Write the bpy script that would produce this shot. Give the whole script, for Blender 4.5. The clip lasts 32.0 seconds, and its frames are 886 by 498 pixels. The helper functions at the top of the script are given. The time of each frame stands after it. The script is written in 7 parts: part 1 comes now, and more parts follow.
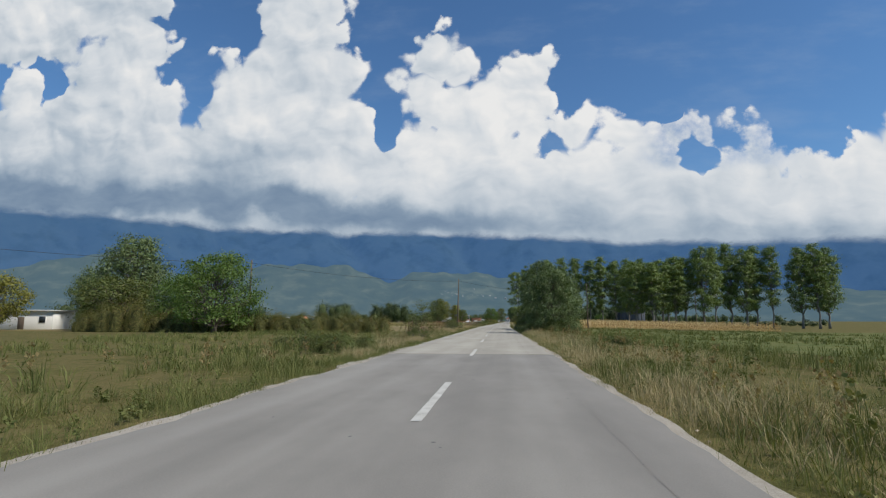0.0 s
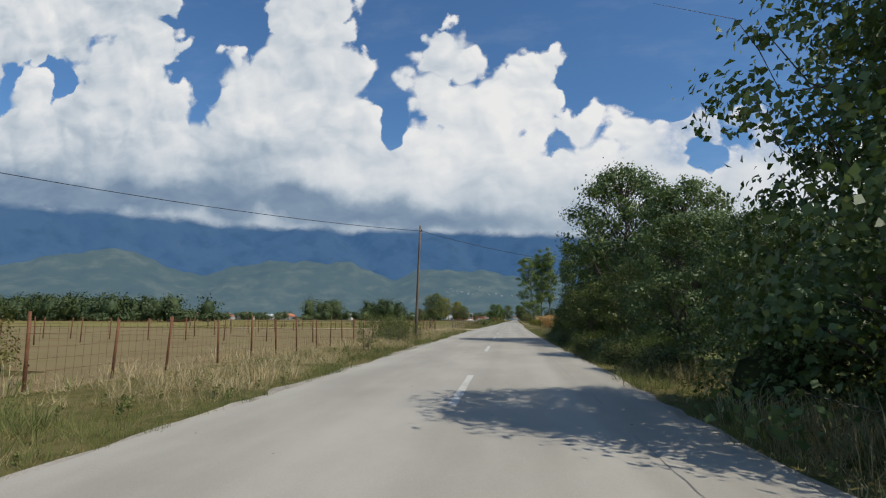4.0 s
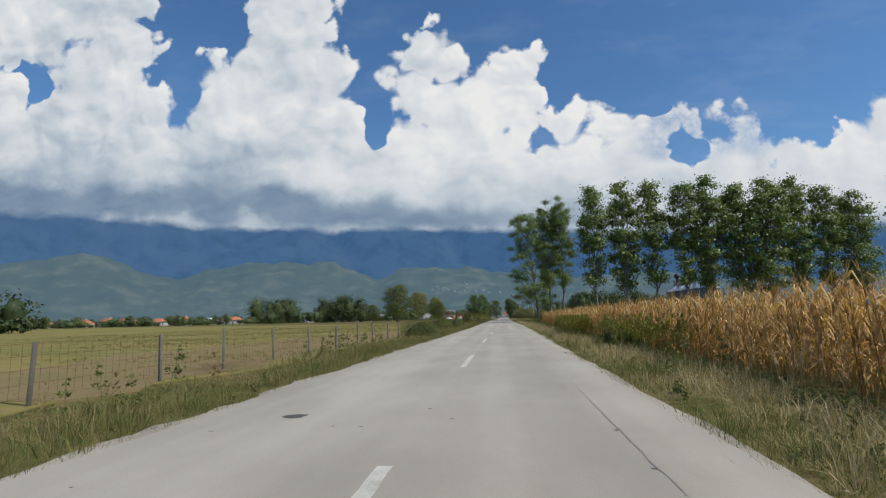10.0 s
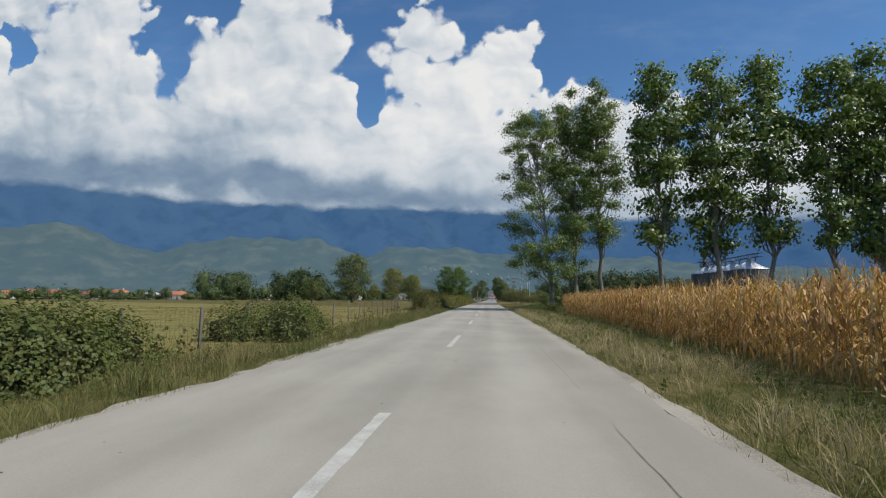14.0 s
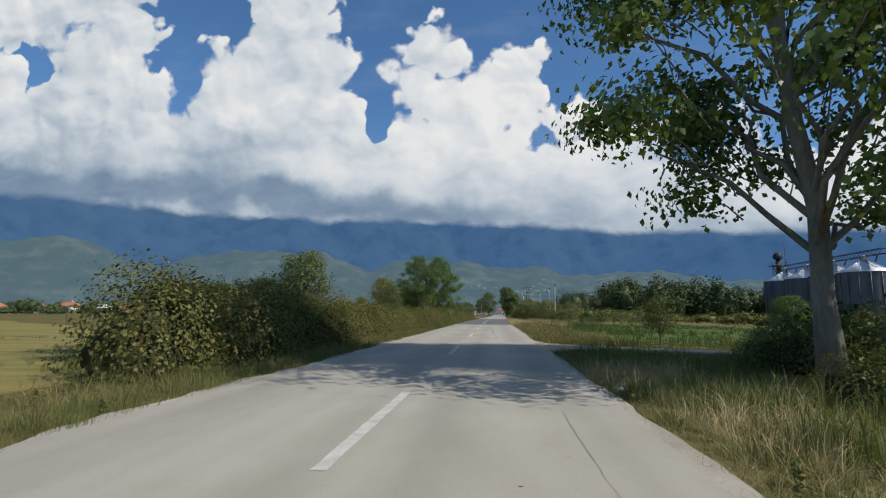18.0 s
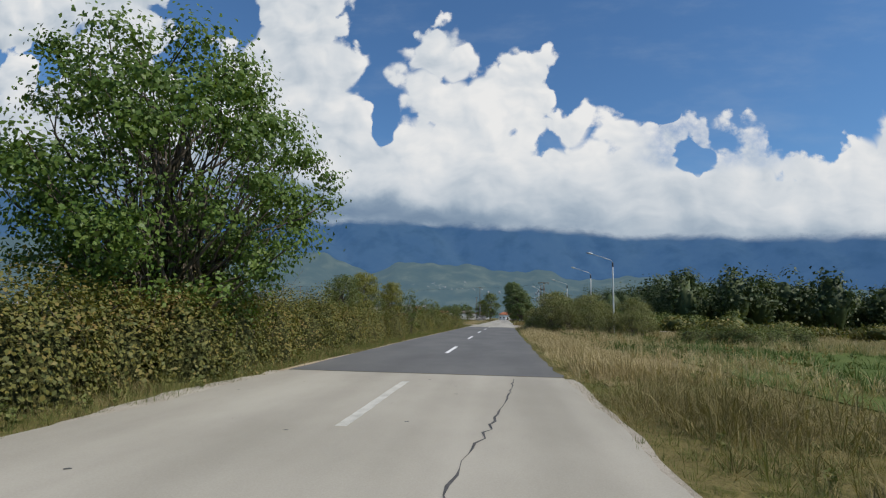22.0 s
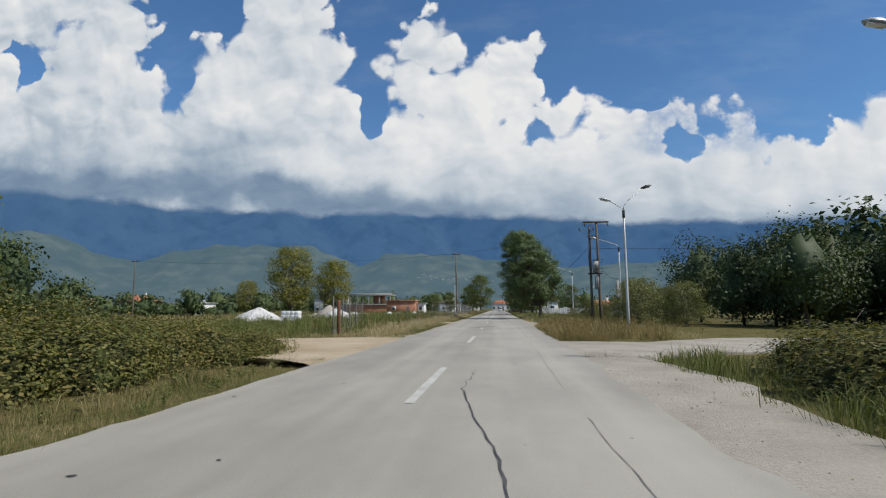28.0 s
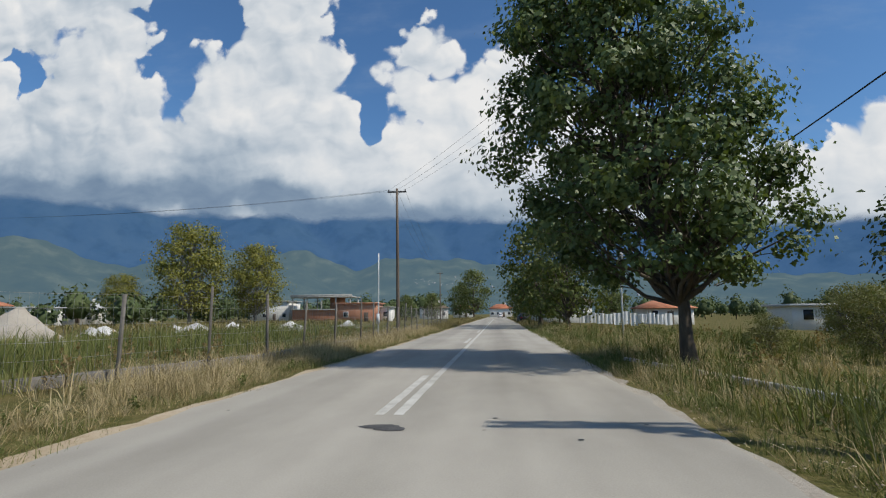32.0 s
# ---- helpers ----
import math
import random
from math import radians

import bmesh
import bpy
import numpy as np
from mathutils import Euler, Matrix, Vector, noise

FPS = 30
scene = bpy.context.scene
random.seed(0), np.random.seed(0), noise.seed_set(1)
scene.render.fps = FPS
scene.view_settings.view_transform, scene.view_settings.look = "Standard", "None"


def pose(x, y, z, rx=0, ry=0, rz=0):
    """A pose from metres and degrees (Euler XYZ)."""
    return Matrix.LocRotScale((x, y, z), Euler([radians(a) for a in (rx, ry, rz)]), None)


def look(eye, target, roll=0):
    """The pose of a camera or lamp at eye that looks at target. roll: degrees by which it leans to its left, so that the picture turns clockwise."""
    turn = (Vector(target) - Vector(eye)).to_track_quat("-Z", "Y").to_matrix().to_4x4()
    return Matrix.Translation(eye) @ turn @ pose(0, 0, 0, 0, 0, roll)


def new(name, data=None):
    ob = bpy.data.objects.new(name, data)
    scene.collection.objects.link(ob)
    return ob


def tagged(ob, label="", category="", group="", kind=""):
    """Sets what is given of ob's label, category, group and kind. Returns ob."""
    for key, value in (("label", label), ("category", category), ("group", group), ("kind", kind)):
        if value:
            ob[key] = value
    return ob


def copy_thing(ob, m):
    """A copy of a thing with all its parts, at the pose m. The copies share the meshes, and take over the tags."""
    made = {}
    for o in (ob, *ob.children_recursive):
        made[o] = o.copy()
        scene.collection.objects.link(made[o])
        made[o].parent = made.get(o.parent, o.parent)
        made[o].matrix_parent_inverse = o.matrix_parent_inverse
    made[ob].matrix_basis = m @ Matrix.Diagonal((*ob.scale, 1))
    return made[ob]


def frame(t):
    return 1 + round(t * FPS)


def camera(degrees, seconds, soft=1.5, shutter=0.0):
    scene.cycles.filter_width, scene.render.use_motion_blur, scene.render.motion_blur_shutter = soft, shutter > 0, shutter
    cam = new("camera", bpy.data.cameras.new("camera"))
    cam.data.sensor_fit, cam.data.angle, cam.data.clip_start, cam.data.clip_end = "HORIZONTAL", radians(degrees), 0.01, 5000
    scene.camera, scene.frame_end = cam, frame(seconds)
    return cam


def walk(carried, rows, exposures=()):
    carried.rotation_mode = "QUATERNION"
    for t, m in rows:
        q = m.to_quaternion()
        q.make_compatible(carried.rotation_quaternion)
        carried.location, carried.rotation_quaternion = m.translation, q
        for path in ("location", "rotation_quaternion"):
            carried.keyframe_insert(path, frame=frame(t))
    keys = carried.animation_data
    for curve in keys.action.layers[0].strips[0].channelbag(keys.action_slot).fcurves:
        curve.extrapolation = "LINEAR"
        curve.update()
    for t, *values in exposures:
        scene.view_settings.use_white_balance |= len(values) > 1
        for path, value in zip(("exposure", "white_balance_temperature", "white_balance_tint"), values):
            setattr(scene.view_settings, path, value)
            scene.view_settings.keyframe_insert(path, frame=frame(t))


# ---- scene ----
cam = camera(80.3, 32.0, soft=1.15)
PATH = [
    (0, 1.25, 0.00, 1.36, 6.69, 7.78, 0.0),
    (0.5, 1.14, 6.71, 1.36, 6.71, 7.92, -0.1),
    (1, 1.02, 13.40, 1.36, 6.97, 7.70, -0.8),
    (1.5, 0.90, 20.05, 1.36, 7.06, 7.46, -0.7),
    (2, 0.79, 26.70, 1.36, 7.18, 7.36, -0.9),
    (2.5, 0.68, 33.41, 1.36, 7.36, 7.47, -0.7),
    (3, 0.56, 40.10, 1.36, 7.47, 7.58, 0.0),
    (3.5, 0.41, 46.70, 1.36, 7.53, 7.61, -0.2),
    (5.5, 0.09, 72.60, 1.36, 6.34, 7.19, -0.5),
    (6, 0.06, 79.50, 1.36, 6.14, 6.91, -0.6),
    (6.5, 0.10, 85.78, 1.36, 6.05, 7.03, -0.5),
    (7, 0.14, 91.90, 1.36, 6.18, 7.04, -0.1),
    (7.5, 0.12, 98.20, 1.36, 6.34, 6.97, 0.0),
    (8, 0.11, 104.50, 1.36, 6.37, 6.87, -0.1),
    (8.5, 0.13, 110.64, 1.36, 6.35, 6.75, 0.4),
    (9, 0.14, 116.90, 1.36, 6.42, 6.98, 0.6),
    (9.5, 0.13, 123.60, 1.36, 6.23, 7.26, 0.4),
    (10, 0.11, 130.50, 1.36, 6.10, 7.45, 1.3),
    (10.5, 0.08, 137.45, 1.36, 5.62, 7.71, 0.4),
    (11, 0.08, 144.40, 1.36, 5.25, 7.40, -0.7),
    (11.5, 0.16, 151.23, 1.36, 5.11, 6.87, -1.1),
    (12, 0.26, 158.00, 1.36, 5.04, 6.73, -1.3),
    (12.5, 0.39, 164.77, 1.36, 5.07, 6.60, -0.7),
    (13, 0.55, 171.40, 1.36, 4.97, 6.41, -1.0),
    (13.5, 0.70, 177.73, 1.36, 4.79, 6.23, -1.0),
    (14, 0.87, 183.90, 1.36, 4.77, 5.38, -0.2),
    (14.5, 1.09, 190.00, 1.36, 4.93, 6.88, 0.3),
    (16.5, 1.39, 216.00, 1.36, 5.46, 6.85, -0.8),
    (17, 1.50, 222.00, 1.36, 5.61, 6.83, -0.7),
    (17.5, 1.52, 228.25, 1.36, 5.64, 7.12, -0.6),
    (18, 1.55, 234.60, 1.36, 5.63, 6.96, -0.3),
    (18.5, 1.58, 240.98, 1.36, 5.78, 7.06, -0.2),
    (19, 1.63, 247.40, 1.36, 5.74, 7.19, 0.2),
    (19.5, 1.71, 253.85, 1.36, 5.81, 7.22, 0.4),
    (20, 1.80, 260.30, 1.36, 5.66, 7.12, -0.2),
    (20.5, 1.87, 266.68, 1.36, 5.74, 7.44, -0.3),
    (21, 1.92, 273.10, 1.36, 5.75, 7.32, -0.8),
    (21.5, 1.92, 279.66, 1.36, 5.88, 7.56, -1.3),
    (22, 1.93, 286.30, 1.36, 6.01, 7.35, -1.1),
    (22.5, 1.88, 293.07, 1.36, 6.01, 7.35, -1.1),
    (23, 1.82, 299.80, 1.36, 6.24, 7.18, -0.8),
    (23.5, 1.81, 306.28, 1.36, 6.30, 6.94, -0.3),
    (24, 1.81, 312.70, 1.36, 6.38, 6.79, -0.6),
    (24.5, 1.81, 319.19, 1.36, 6.31, 6.73, -0.1),
    (25, 1.80, 325.70, 1.36, 6.09, 7.01, 0.5),
    (25.5, 1.79, 332.20, 1.36, 5.78, 7.04, -0.2),
    (27.5, 2.01, 359.00, 1.36, 5.35, 6.51, 0.1),
    (28, 2.10, 365.90, 1.36, 5.33, 6.46, 0.4),
    (28.5, 2.21, 372.72, 1.36, 5.24, 6.91, -0.2),
    (29, 2.34, 379.50, 1.36, 5.28, 6.88, 0.8),
    (29.5, 2.46, 386.26, 1.36, 5.16, 6.80, 0.1),
    (30, 2.58, 393.00, 1.36, 5.22, 7.05, 0.1),
    (30.5, 2.70, 399.71, 1.36, 5.19, 7.00, 0.0),
    (31, 2.81, 406.40, 1.36, 4.86, 6.43, 0.1),
    (31.5, 2.93, 413.06, 1.36, 4.77, 6.66, 0.2),
    (32, 3.03, 419.70, 1.36, 5.33, 7.09, 0.6),
]
walk(cam, [(t, pose(x, y, z, 90 + pitch, roll, yaw)) for t, x, y, z, yaw, pitch, roll in PATH])

# ---- world, sun ----
SUN_DIR = Vector((0.632, -0.243, 0.737)).normalized()


class Nodes:
    """Short names for the building of node trees."""

    def __init__(self, tree):
        self.tree = tree

    def add(self, kind, **values):
        n = self.tree.nodes.new(kind)
        for k, v in values.items():
            setattr(n, k, v)
        return n

    def link(self, a, b):
        self.tree.links.new(a, b)

    def put(self, socket, value):
        if isinstance(value, (int, float, tuple, list)):
            socket.default_value = value
        else:
            self.link(value, socket)

    def math(self, op, a, b=0.0, c=0.0, clamp=False):
        n = self.add("ShaderNodeMath", operation=op, use_clamp=clamp)
        for s, v in zip(n.inputs, (a, b, c)):
            self.put(s, v)
        return n.outputs[0]

    def step(self, x, lo, hi):
        n = self.add("ShaderNodeMapRange", interpolation_type="SMOOTHSTEP")
        for s, v in zip(n.inputs, (x, lo, hi, 0.0, 1.0)):
            self.put(s, v)
        return n.outputs[0]

    def vec(self, op, a, b=(0, 0, 0), scale=1.0):
        n = self.add("ShaderNodeVectorMath", operation=op)
        self.put(n.inputs[0], a)
        self.put(n.inputs[1], b)
        if op == "SCALE":
            self.put(n.inputs[3], scale)
        return n.outputs["Value"] if op in ("DISTANCE", "DOT_PRODUCT", "LENGTH") else n.outputs["Vector"]

    def noise(self, vector, scale, detail=4.0, rough=0.55, colour=False, lac=2.0):
        n = self.add("ShaderNodeTexNoise")
        self.put(n.inputs["Vector"], vector)
        for k, v in (("Scale", scale), ("Detail", detail), ("Roughness", rough), ("Lacunarity", lac)):
            n.inputs[k].default_value = v
        return n.outputs["Color" if colour else "Fac"]

    def mix(self, fac, a, b, blend="MIX"):
        n = self.add("ShaderNodeMix", data_type="RGBA", blend_type=blend)
        self.put(n.inputs[0], fac)
        for s, v in ((n.inputs[6], a), (n.inputs[7], b)):
            self.put(s, (*v, 1.0) if isinstance(v, tuple) and len(v) == 3 else v)
        return n.outputs[2]

    def ramp(self, fac, stops):
        n = self.add("ShaderNodeValToRGB")
        el = n.color_ramp.elements
        while len(el) < len(stops):
            el.new(0.5)
        for e, (p, c) in zip(el, stops):
            e.position, e.color = p, (*c, 1.0)
        self.put(n.inputs[0], fac)
        return n.outputs[0]


world = bpy.data.worlds.new("sky")
scene.world = world
world.use_nodes = True
wt = world.node_tree
wt.nodes.clear()
W = Nodes(wt)
sky = W.add("ShaderNodeTexSky", sky_type="NISHITA", sun_disc=False)
sky.sun_elevation = math.asin(SUN_DIR.z)
sky.sun_rotation = math.atan2(SUN_DIR.x, SUN_DIR.y)
sky.air_density, sky.dust_density, sky.ozone_density = 1.0, 0.4, 2.0
way = W.add("ShaderNodeTexCoord").outputs["Generated"]
sep = W.add("ShaderNodeSeparateXYZ")
W.link(way, sep.inputs[0])
dx, dy, dz = sep.outputs
ahead = W.math("MAXIMUM", dy, 0.12)
u, v = W.math("DIVIDE", dx, ahead), W.math("DIVIDE", dz, ahead)
comb = W.add("ShaderNodeCombineXYZ")
W.link(u, comb.inputs[0])
W.link(v, comb.inputs[1])
flat = comb.outputs[0]
# heaps of cumulus: (across, up, size) on a flat chart of the sky ahead
HEAPS = {
    "west": [(-1.101, 0.663, 0.097), (-0.977, 0.681, 0.107), (-0.854, 0.691, 0.109), (-0.812, 0.576, 0.099), (-0.825, 0.474, 0.114), (-0.762, 0.413, 0.099), (-0.925, 0.396, 0.126), (-1.076, 0.482, 0.069), (-1.057, 0.358, 0.123), (-0.744, 0.326, 0.099), (-0.998, 0.305, 0.121), (-0.725, 0.443, 0.066), (-0.898, 0.556, 0.066)],
    "tower": [(-0.418, 0.669, 0.101), (-0.422, 0.574, 0.102), (-0.469, 0.502, 0.098), (-0.566, 0.502, 0.059), (-0.571, 0.416, 0.077), (-0.359, 0.495, 0.077), (-0.369, 0.393, 0.103), (-0.477, 0.374, 0.117), (-0.315, 0.342, 0.069), (-0.536, 0.317, 0.116), (-0.367, 0.286, 0.113), (-0.647, 0.303, 0.079), (-0.407, 0.752, 0.092)],
    "middle": [(-0.135, 0.519, 0.061), (-0.089, 0.492, 0.050), (-0.164, 0.471, 0.048), (0.057, 0.490, 0.047), (0.039, 0.429, 0.061), (-0.022, 0.433, 0.061), (-0.101, 0.414, 0.071), (0.048, 0.382, 0.048), (-0.046, 0.353, 0.091), (-0.156, 0.346, 0.064), (-0.187, 0.284, 0.085), (-0.165, 0.262, 0.10), (0.04, 0.235, 0.10), (-0.24, 0.27, 0.08), (-0.66, 0.36, 0.07), (-0.025, 0.277, 0.097), (0.024, 0.298, 0.068)],
    "east": [(0.150, 0.357, 0.051), (0.224, 0.347, 0.056), (0.169, 0.286, 0.081), (0.274, 0.309, 0.050), (0.240, 0.250, 0.086), (0.125, 0.266, 0.081), (0.330, 0.225, 0.067), (0.422, 0.253, 0.059), (0.474, 0.287, 0.048), (0.459, 0.220, 0.066), (0.322, 0.285, 0.028), (0.324, 0.360, 0.028), (0.383, 0.355, 0.020), (0.426, 0.370, 0.024), (0.464, 0.384, 0.022), (0.489, 0.404, 0.014), (0.483, 0.312, 0.038)],
    "far_east": [(0.659, 0.299, 0.053), (0.701, 0.312, 0.048), (0.576, 0.226, 0.065), (0.660, 0.223, 0.075), (0.525, 0.197, 0.065), (0.729, 0.262, 0.089), (0.817, 0.304, 0.094), (0.901, 0.259, 0.113)],
    "far_west": [(-1.228, 0.645, 0.126), (-1.310, 0.489, 0.151), (-1.443, 0.389, 0.177)],
}
warp1 = W.vec("SCALE", W.vec("SUBTRACT", W.noise(flat, 9.0, 2.0, 0.5, True), (0.5, 0.5, 0.5)), scale=0.07)
flat1 = W.vec("MULTIPLY", W.vec("ADD", flat, warp1), (1, 1, 0))


def lobes(at, scale, soft=0.35):
    """Rounded cauliflower knobs: high in the middle of each, with creases between them."""
    n = W.add("ShaderNodeTexVoronoi", feature="SMOOTH_F1")
    W.put(n.inputs["Vector"], at)
    n.inputs["Scale"].default_value, n.inputs["Smoothness"].default_value = scale, soft
    return W.math("SUBTRACT", 0.42, n.outputs["Distance"])


field, tone = None, None
for heap in HEAPS.values():
    for hu, hv, hr in heap:
        arm = W.vec("SUBTRACT", flat1, (hu, hv + 0.006, 0))
        d = W.math("MULTIPLY_ADD", W.vec("LENGTH", arm), -14.0, hr * 14.4)
        s = W.vec("DOT_PRODUCT", arm, (0.55 / hr, 0.8 / hr, 0))
        if field is None:
            field, tone = d, s
        else:
            k = W.math("MULTIPLY_ADD", W.math("SUBTRACT", d, field), 0.9, 0.5, clamp=True)
            tone = W.math("MULTIPLY_ADD", W.math("SUBTRACT", s, tone), k, tone)
            field = W.math("MAXIMUM", field, d)
gap = None
for hu, hv, hr in [(-0.983, 0.522, 0.045), (0.360, 0.299, 0.043), (-0.228, 0.385, 0.034), (-0.638, 0.488, 0.032), (0.311, 0.407, 0.030)]:
    d = W.math("MULTIPLY_ADD", W.vec("DISTANCE", flat1, (hu, hv, 0)), -1.0 / hr, 1.0)
    gap = d if gap is None else W.math("MAXIMUM", gap, d)
low = W.math("SUBTRACT", W.noise(flat, 5.0, 2.0), 0.5)
height = W.math("MULTIPLY_ADD", W.step(u, -0.3, -0.65), 0.09, 0.262)
bank = W.math("MULTIPLY", W.math("SUBTRACT", height, W.math("MULTIPLY_ADD", low, 0.10, v)), 9.0)
field = W.math("MAXIMUM", field, bank)
field = W.math("SUBTRACT", field, W.math("MULTIPLY", W.math("MAXIMUM", gap, 0.0), 1.6))
warp2 = W.vec("SCALE", W.vec("SUBTRACT", W.noise(flat, 30.0, 3.0, 0.55, True), (0.5, 0.5, 0.5)), scale=0.022)
flat2 = W.vec("MULTIPLY", W.vec("ADD", flat1, warp2), (1, 1, 0))
knobs, small_knobs = lobes(flat2, 15.0), lobes(flat2, 38.0)
wisp = W.math("SUBTRACT", W.noise(flat, 34.0, 5.0, 0.6), 0.5)
dense = W.math("ADD", field, W.math("MULTIPLY_ADD", knobs, 1.0, 0.17))
dense = W.math("ADD", dense, W.math("ADD", W.math("MULTIPLY", small_knobs, 0.45), W.math("MULTIPLY", wisp, 0.65)))
dense = W.math("MAXIMUM", dense, W.math("SUBTRACT", field, 0.22))
dense = W.math("MAXIMUM", dense, W.math("MULTIPLY", W.math("SUBTRACT", 0.275, v), 12.0))
cover = W.step(dense, -0.02, W.math("MULTIPLY_ADD", W.step(W.noise(flat, 7.0, 2.0), 0.45, 0.7), 0.34, 0.16))
# the ragged end to the east is thin
thin = W.math("MULTIPLY", W.math("MULTIPLY", W.step(u, 0.24, 0.32), W.step(u, 0.56, 0.48)), W.step(v, 0.27, 0.31))
cover = W.math("MULTIPLY", cover, W.math("SUBTRACT", 1.0, W.math("MULTIPLY", thin, W.math("MULTIPLY_ADD", wisp, -1.6, 0.36))))
# relief: the side of each knob towards the sun is brighter, the flat base is in shade
step_a, step_b = (0.016, 0.020, 0), (0.006, 0.008, 0)
relief_a = W.math("SUBTRACT", knobs, lobes(W.vec("ADD", flat2, step_a), 15.0))
relief_b = W.math("SUBTRACT", small_knobs, lobes(W.vec("ADD", flat2, step_b), 38.0))
soft = W.math("SUBTRACT", W.noise(flat1, 8.0, 4.0, 0.55), 0.5)
rise = W.step(W.math("MULTIPLY_ADD", low, 0.10, v), 0.20, 0.42)
shade = W.math("MULTIPLY_ADD", rise, 0.15, 0.62)
shade = W.math("ADD", shade, W.math("MULTIPLY", W.math("MAXIMUM", tone, -1.0), 0.11))
shade = W.math("ADD", shade, W.math("MULTIPLY", soft, 0.62))
edge = W.math("MULTIPLY_ADD", rise, 0.75, 0.25)
shade = W.math("ADD", shade, W.math("MULTIPLY", W.math("ADD", W.math("MULTIPLY", relief_a, 0.34), W.math("MULTIPLY", relief_b, 0.13)), edge))
shade = W.math("ADD", shade, W.math("SUBTRACT", W.math("MULTIPLY", W.step(u, -0.35, 0.15), 0.11), W.math("MULTIPLY", W.step(u, -0.45, -0.9), 0.06)))
# grey pools in the base of the bank and brighter crowns: (across, up, width, height, tone)
POOLS = [(-0.941, 0.266, 0.173, 0.028, -0.42), (-1.077, 0.29, 0.099, 0.035, -0.36), (-0.645, 0.249, 0.198, 0.026, -0.33), (-0.541, 0.281, 0.105, 0.052, -0.26), (-0.366, 0.239, 0.111, 0.028, -0.36), (-0.25, 0.216, 0.111, 0.021, -0.34), (-0.461, 0.231, 0.074, 0.026, -0.1), (-0.115, 0.193, 0.148, 0.019, -0.26), (0.059, 0.194, 0.186, 0.021, -0.16), (-0.883, 0.36, 0.08, 0.044, -0.13), (-0.594, 0.356, 0.087, 0.049, -0.13), (-0.453, 0.373, 0.074, 0.035, -0.09), (-0.403, 0.585, 0.037, 0.041, -0.06), (0.039, 0.247, 0.161, 0.03, -0.08), (0.279, 0.221, 0.148, 0.035, -0.06), (0.276, 0.163, 0.322, 0.019, -0.14), (0.569, 0.149, 0.198, 0.023, -0.13), (-0.982, 0.425, 0.049, 0.035, -0.08), (-1.163, 0.325, 0.074, 0.07, -0.2)]
CROWNS = [(-0.403, 0.305, 0.042, 0.016, 0.17), (-0.204, 0.262, 0.056, 0.033, 0.17), (-0.496, 0.224, 0.032, 0.023, 0.42), (-0.82, 0.229, 0.027, 0.009, 0.3), (-1.017, 0.227, 0.074, 0.007, 0.28), (-0.643, 0.215, 0.074, 0.007, 0.2), (-0.046, 0.347, 0.087, 0.07, 0.1), (-0.689, 0.379, 0.035, 0.081, 0.08), (0.171, 0.347, 0.087, 0.052, 0.06), (-0.297, 0.289, 0.074, 0.026, 0.1), (-0.06, 0.167, 0.161, 0.009, 0.24), (0.63, 0.303, 0.062, 0.046, 0.06), (-1.015, 0.498, 0.049, 0.035, 0.05)]
flat3 = W.vec("ADD", flat1, W.vec("MULTIPLY", W.vec("SUBTRACT", W.noise(flat, 14.0, 4.0, 0.6, True), (0.5, 0.5, 0.5)), (0.09, 0.05, 0)))
for hu, hv, ru, rv, deep in POOLS + CROWNS:
    d = W.vec("LENGTH", W.vec("MULTIPLY", W.vec("SUBTRACT", flat3, (hu, hv - 0.007, 0)), (0.6 / ru, 0.52 / rv, 0)))
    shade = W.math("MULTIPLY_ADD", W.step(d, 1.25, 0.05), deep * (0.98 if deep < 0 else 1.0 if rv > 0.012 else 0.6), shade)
ripple = W.math("SUBTRACT", W.noise(W.vec("MULTIPLY", flat1, (1.0, 2.2, 0)), 13.0, 4.0, 0.55), 0.5)
shade = W.math("MULTIPLY_ADD", ripple, 0.34, shade)
shade = W.math("MAXIMUM", W.math("MINIMUM", shade, 1.0), W.math("MULTIPLY_ADD", ripple, 0.4, 0.12))
cloud_col = W.ramp(shade, [(0.0, (0.15, 0.225, 0.335)), (0.25, (0.255, 0.335, 0.435)), (0.5, (0.43, 0.50, 0.575)), (0.75, (0.635, 0.675, 0.715)), (1.0, (0.815, 0.815, 0.81))])
# the sky behind and overhead carries loose fair-weather clouds
round_cover = W.math("MULTIPLY", W.step(W.noise(way, 3.2, 6.0, 0.6), 0.56, 0.70), W.step(dz, 0.02, 0.2))
front = W.step(dy, 0.25, 0.45)
cover = W.math("ADD", W.math("MULTIPLY", cover, front), W.math("MULTIPLY", round_cover, W.math("SUBTRACT", 1.0, front)))
blue = W.mix(1.0, sky.outputs[0], (0.064, 0.093, 0.116), "MULTIPLY")
veil = W.noise(W.vec("MULTIPLY", flat, (1.0, 2.6, 0)), 3.2, 5.0, 0.6)
blue = W.mix(W.math("MULTIPLY", W.step(veil, 0.46, 0.75), 0.16), blue, (0.42, 0.50, 0.60))
bg = W.add("ShaderNodeBackground")
W.link(W.mix(cover, blue, cloud_col), bg.inputs[0])
bg.inputs[1].default_value = 1.0
W.link(bg.outputs[0], W.add("ShaderNodeOutputWorld").inputs[0])

sun_data = bpy.data.lights.new("sun", "SUN")
sun_data.energy, sun_data.angle, sun_data.color = 4.2, math.radians(0.5), (1.0, 0.95, 0.87)
sun = new("sun", sun_data)
sun.matrix_world = look(SUN_DIR * 100, (0, 0, 0))

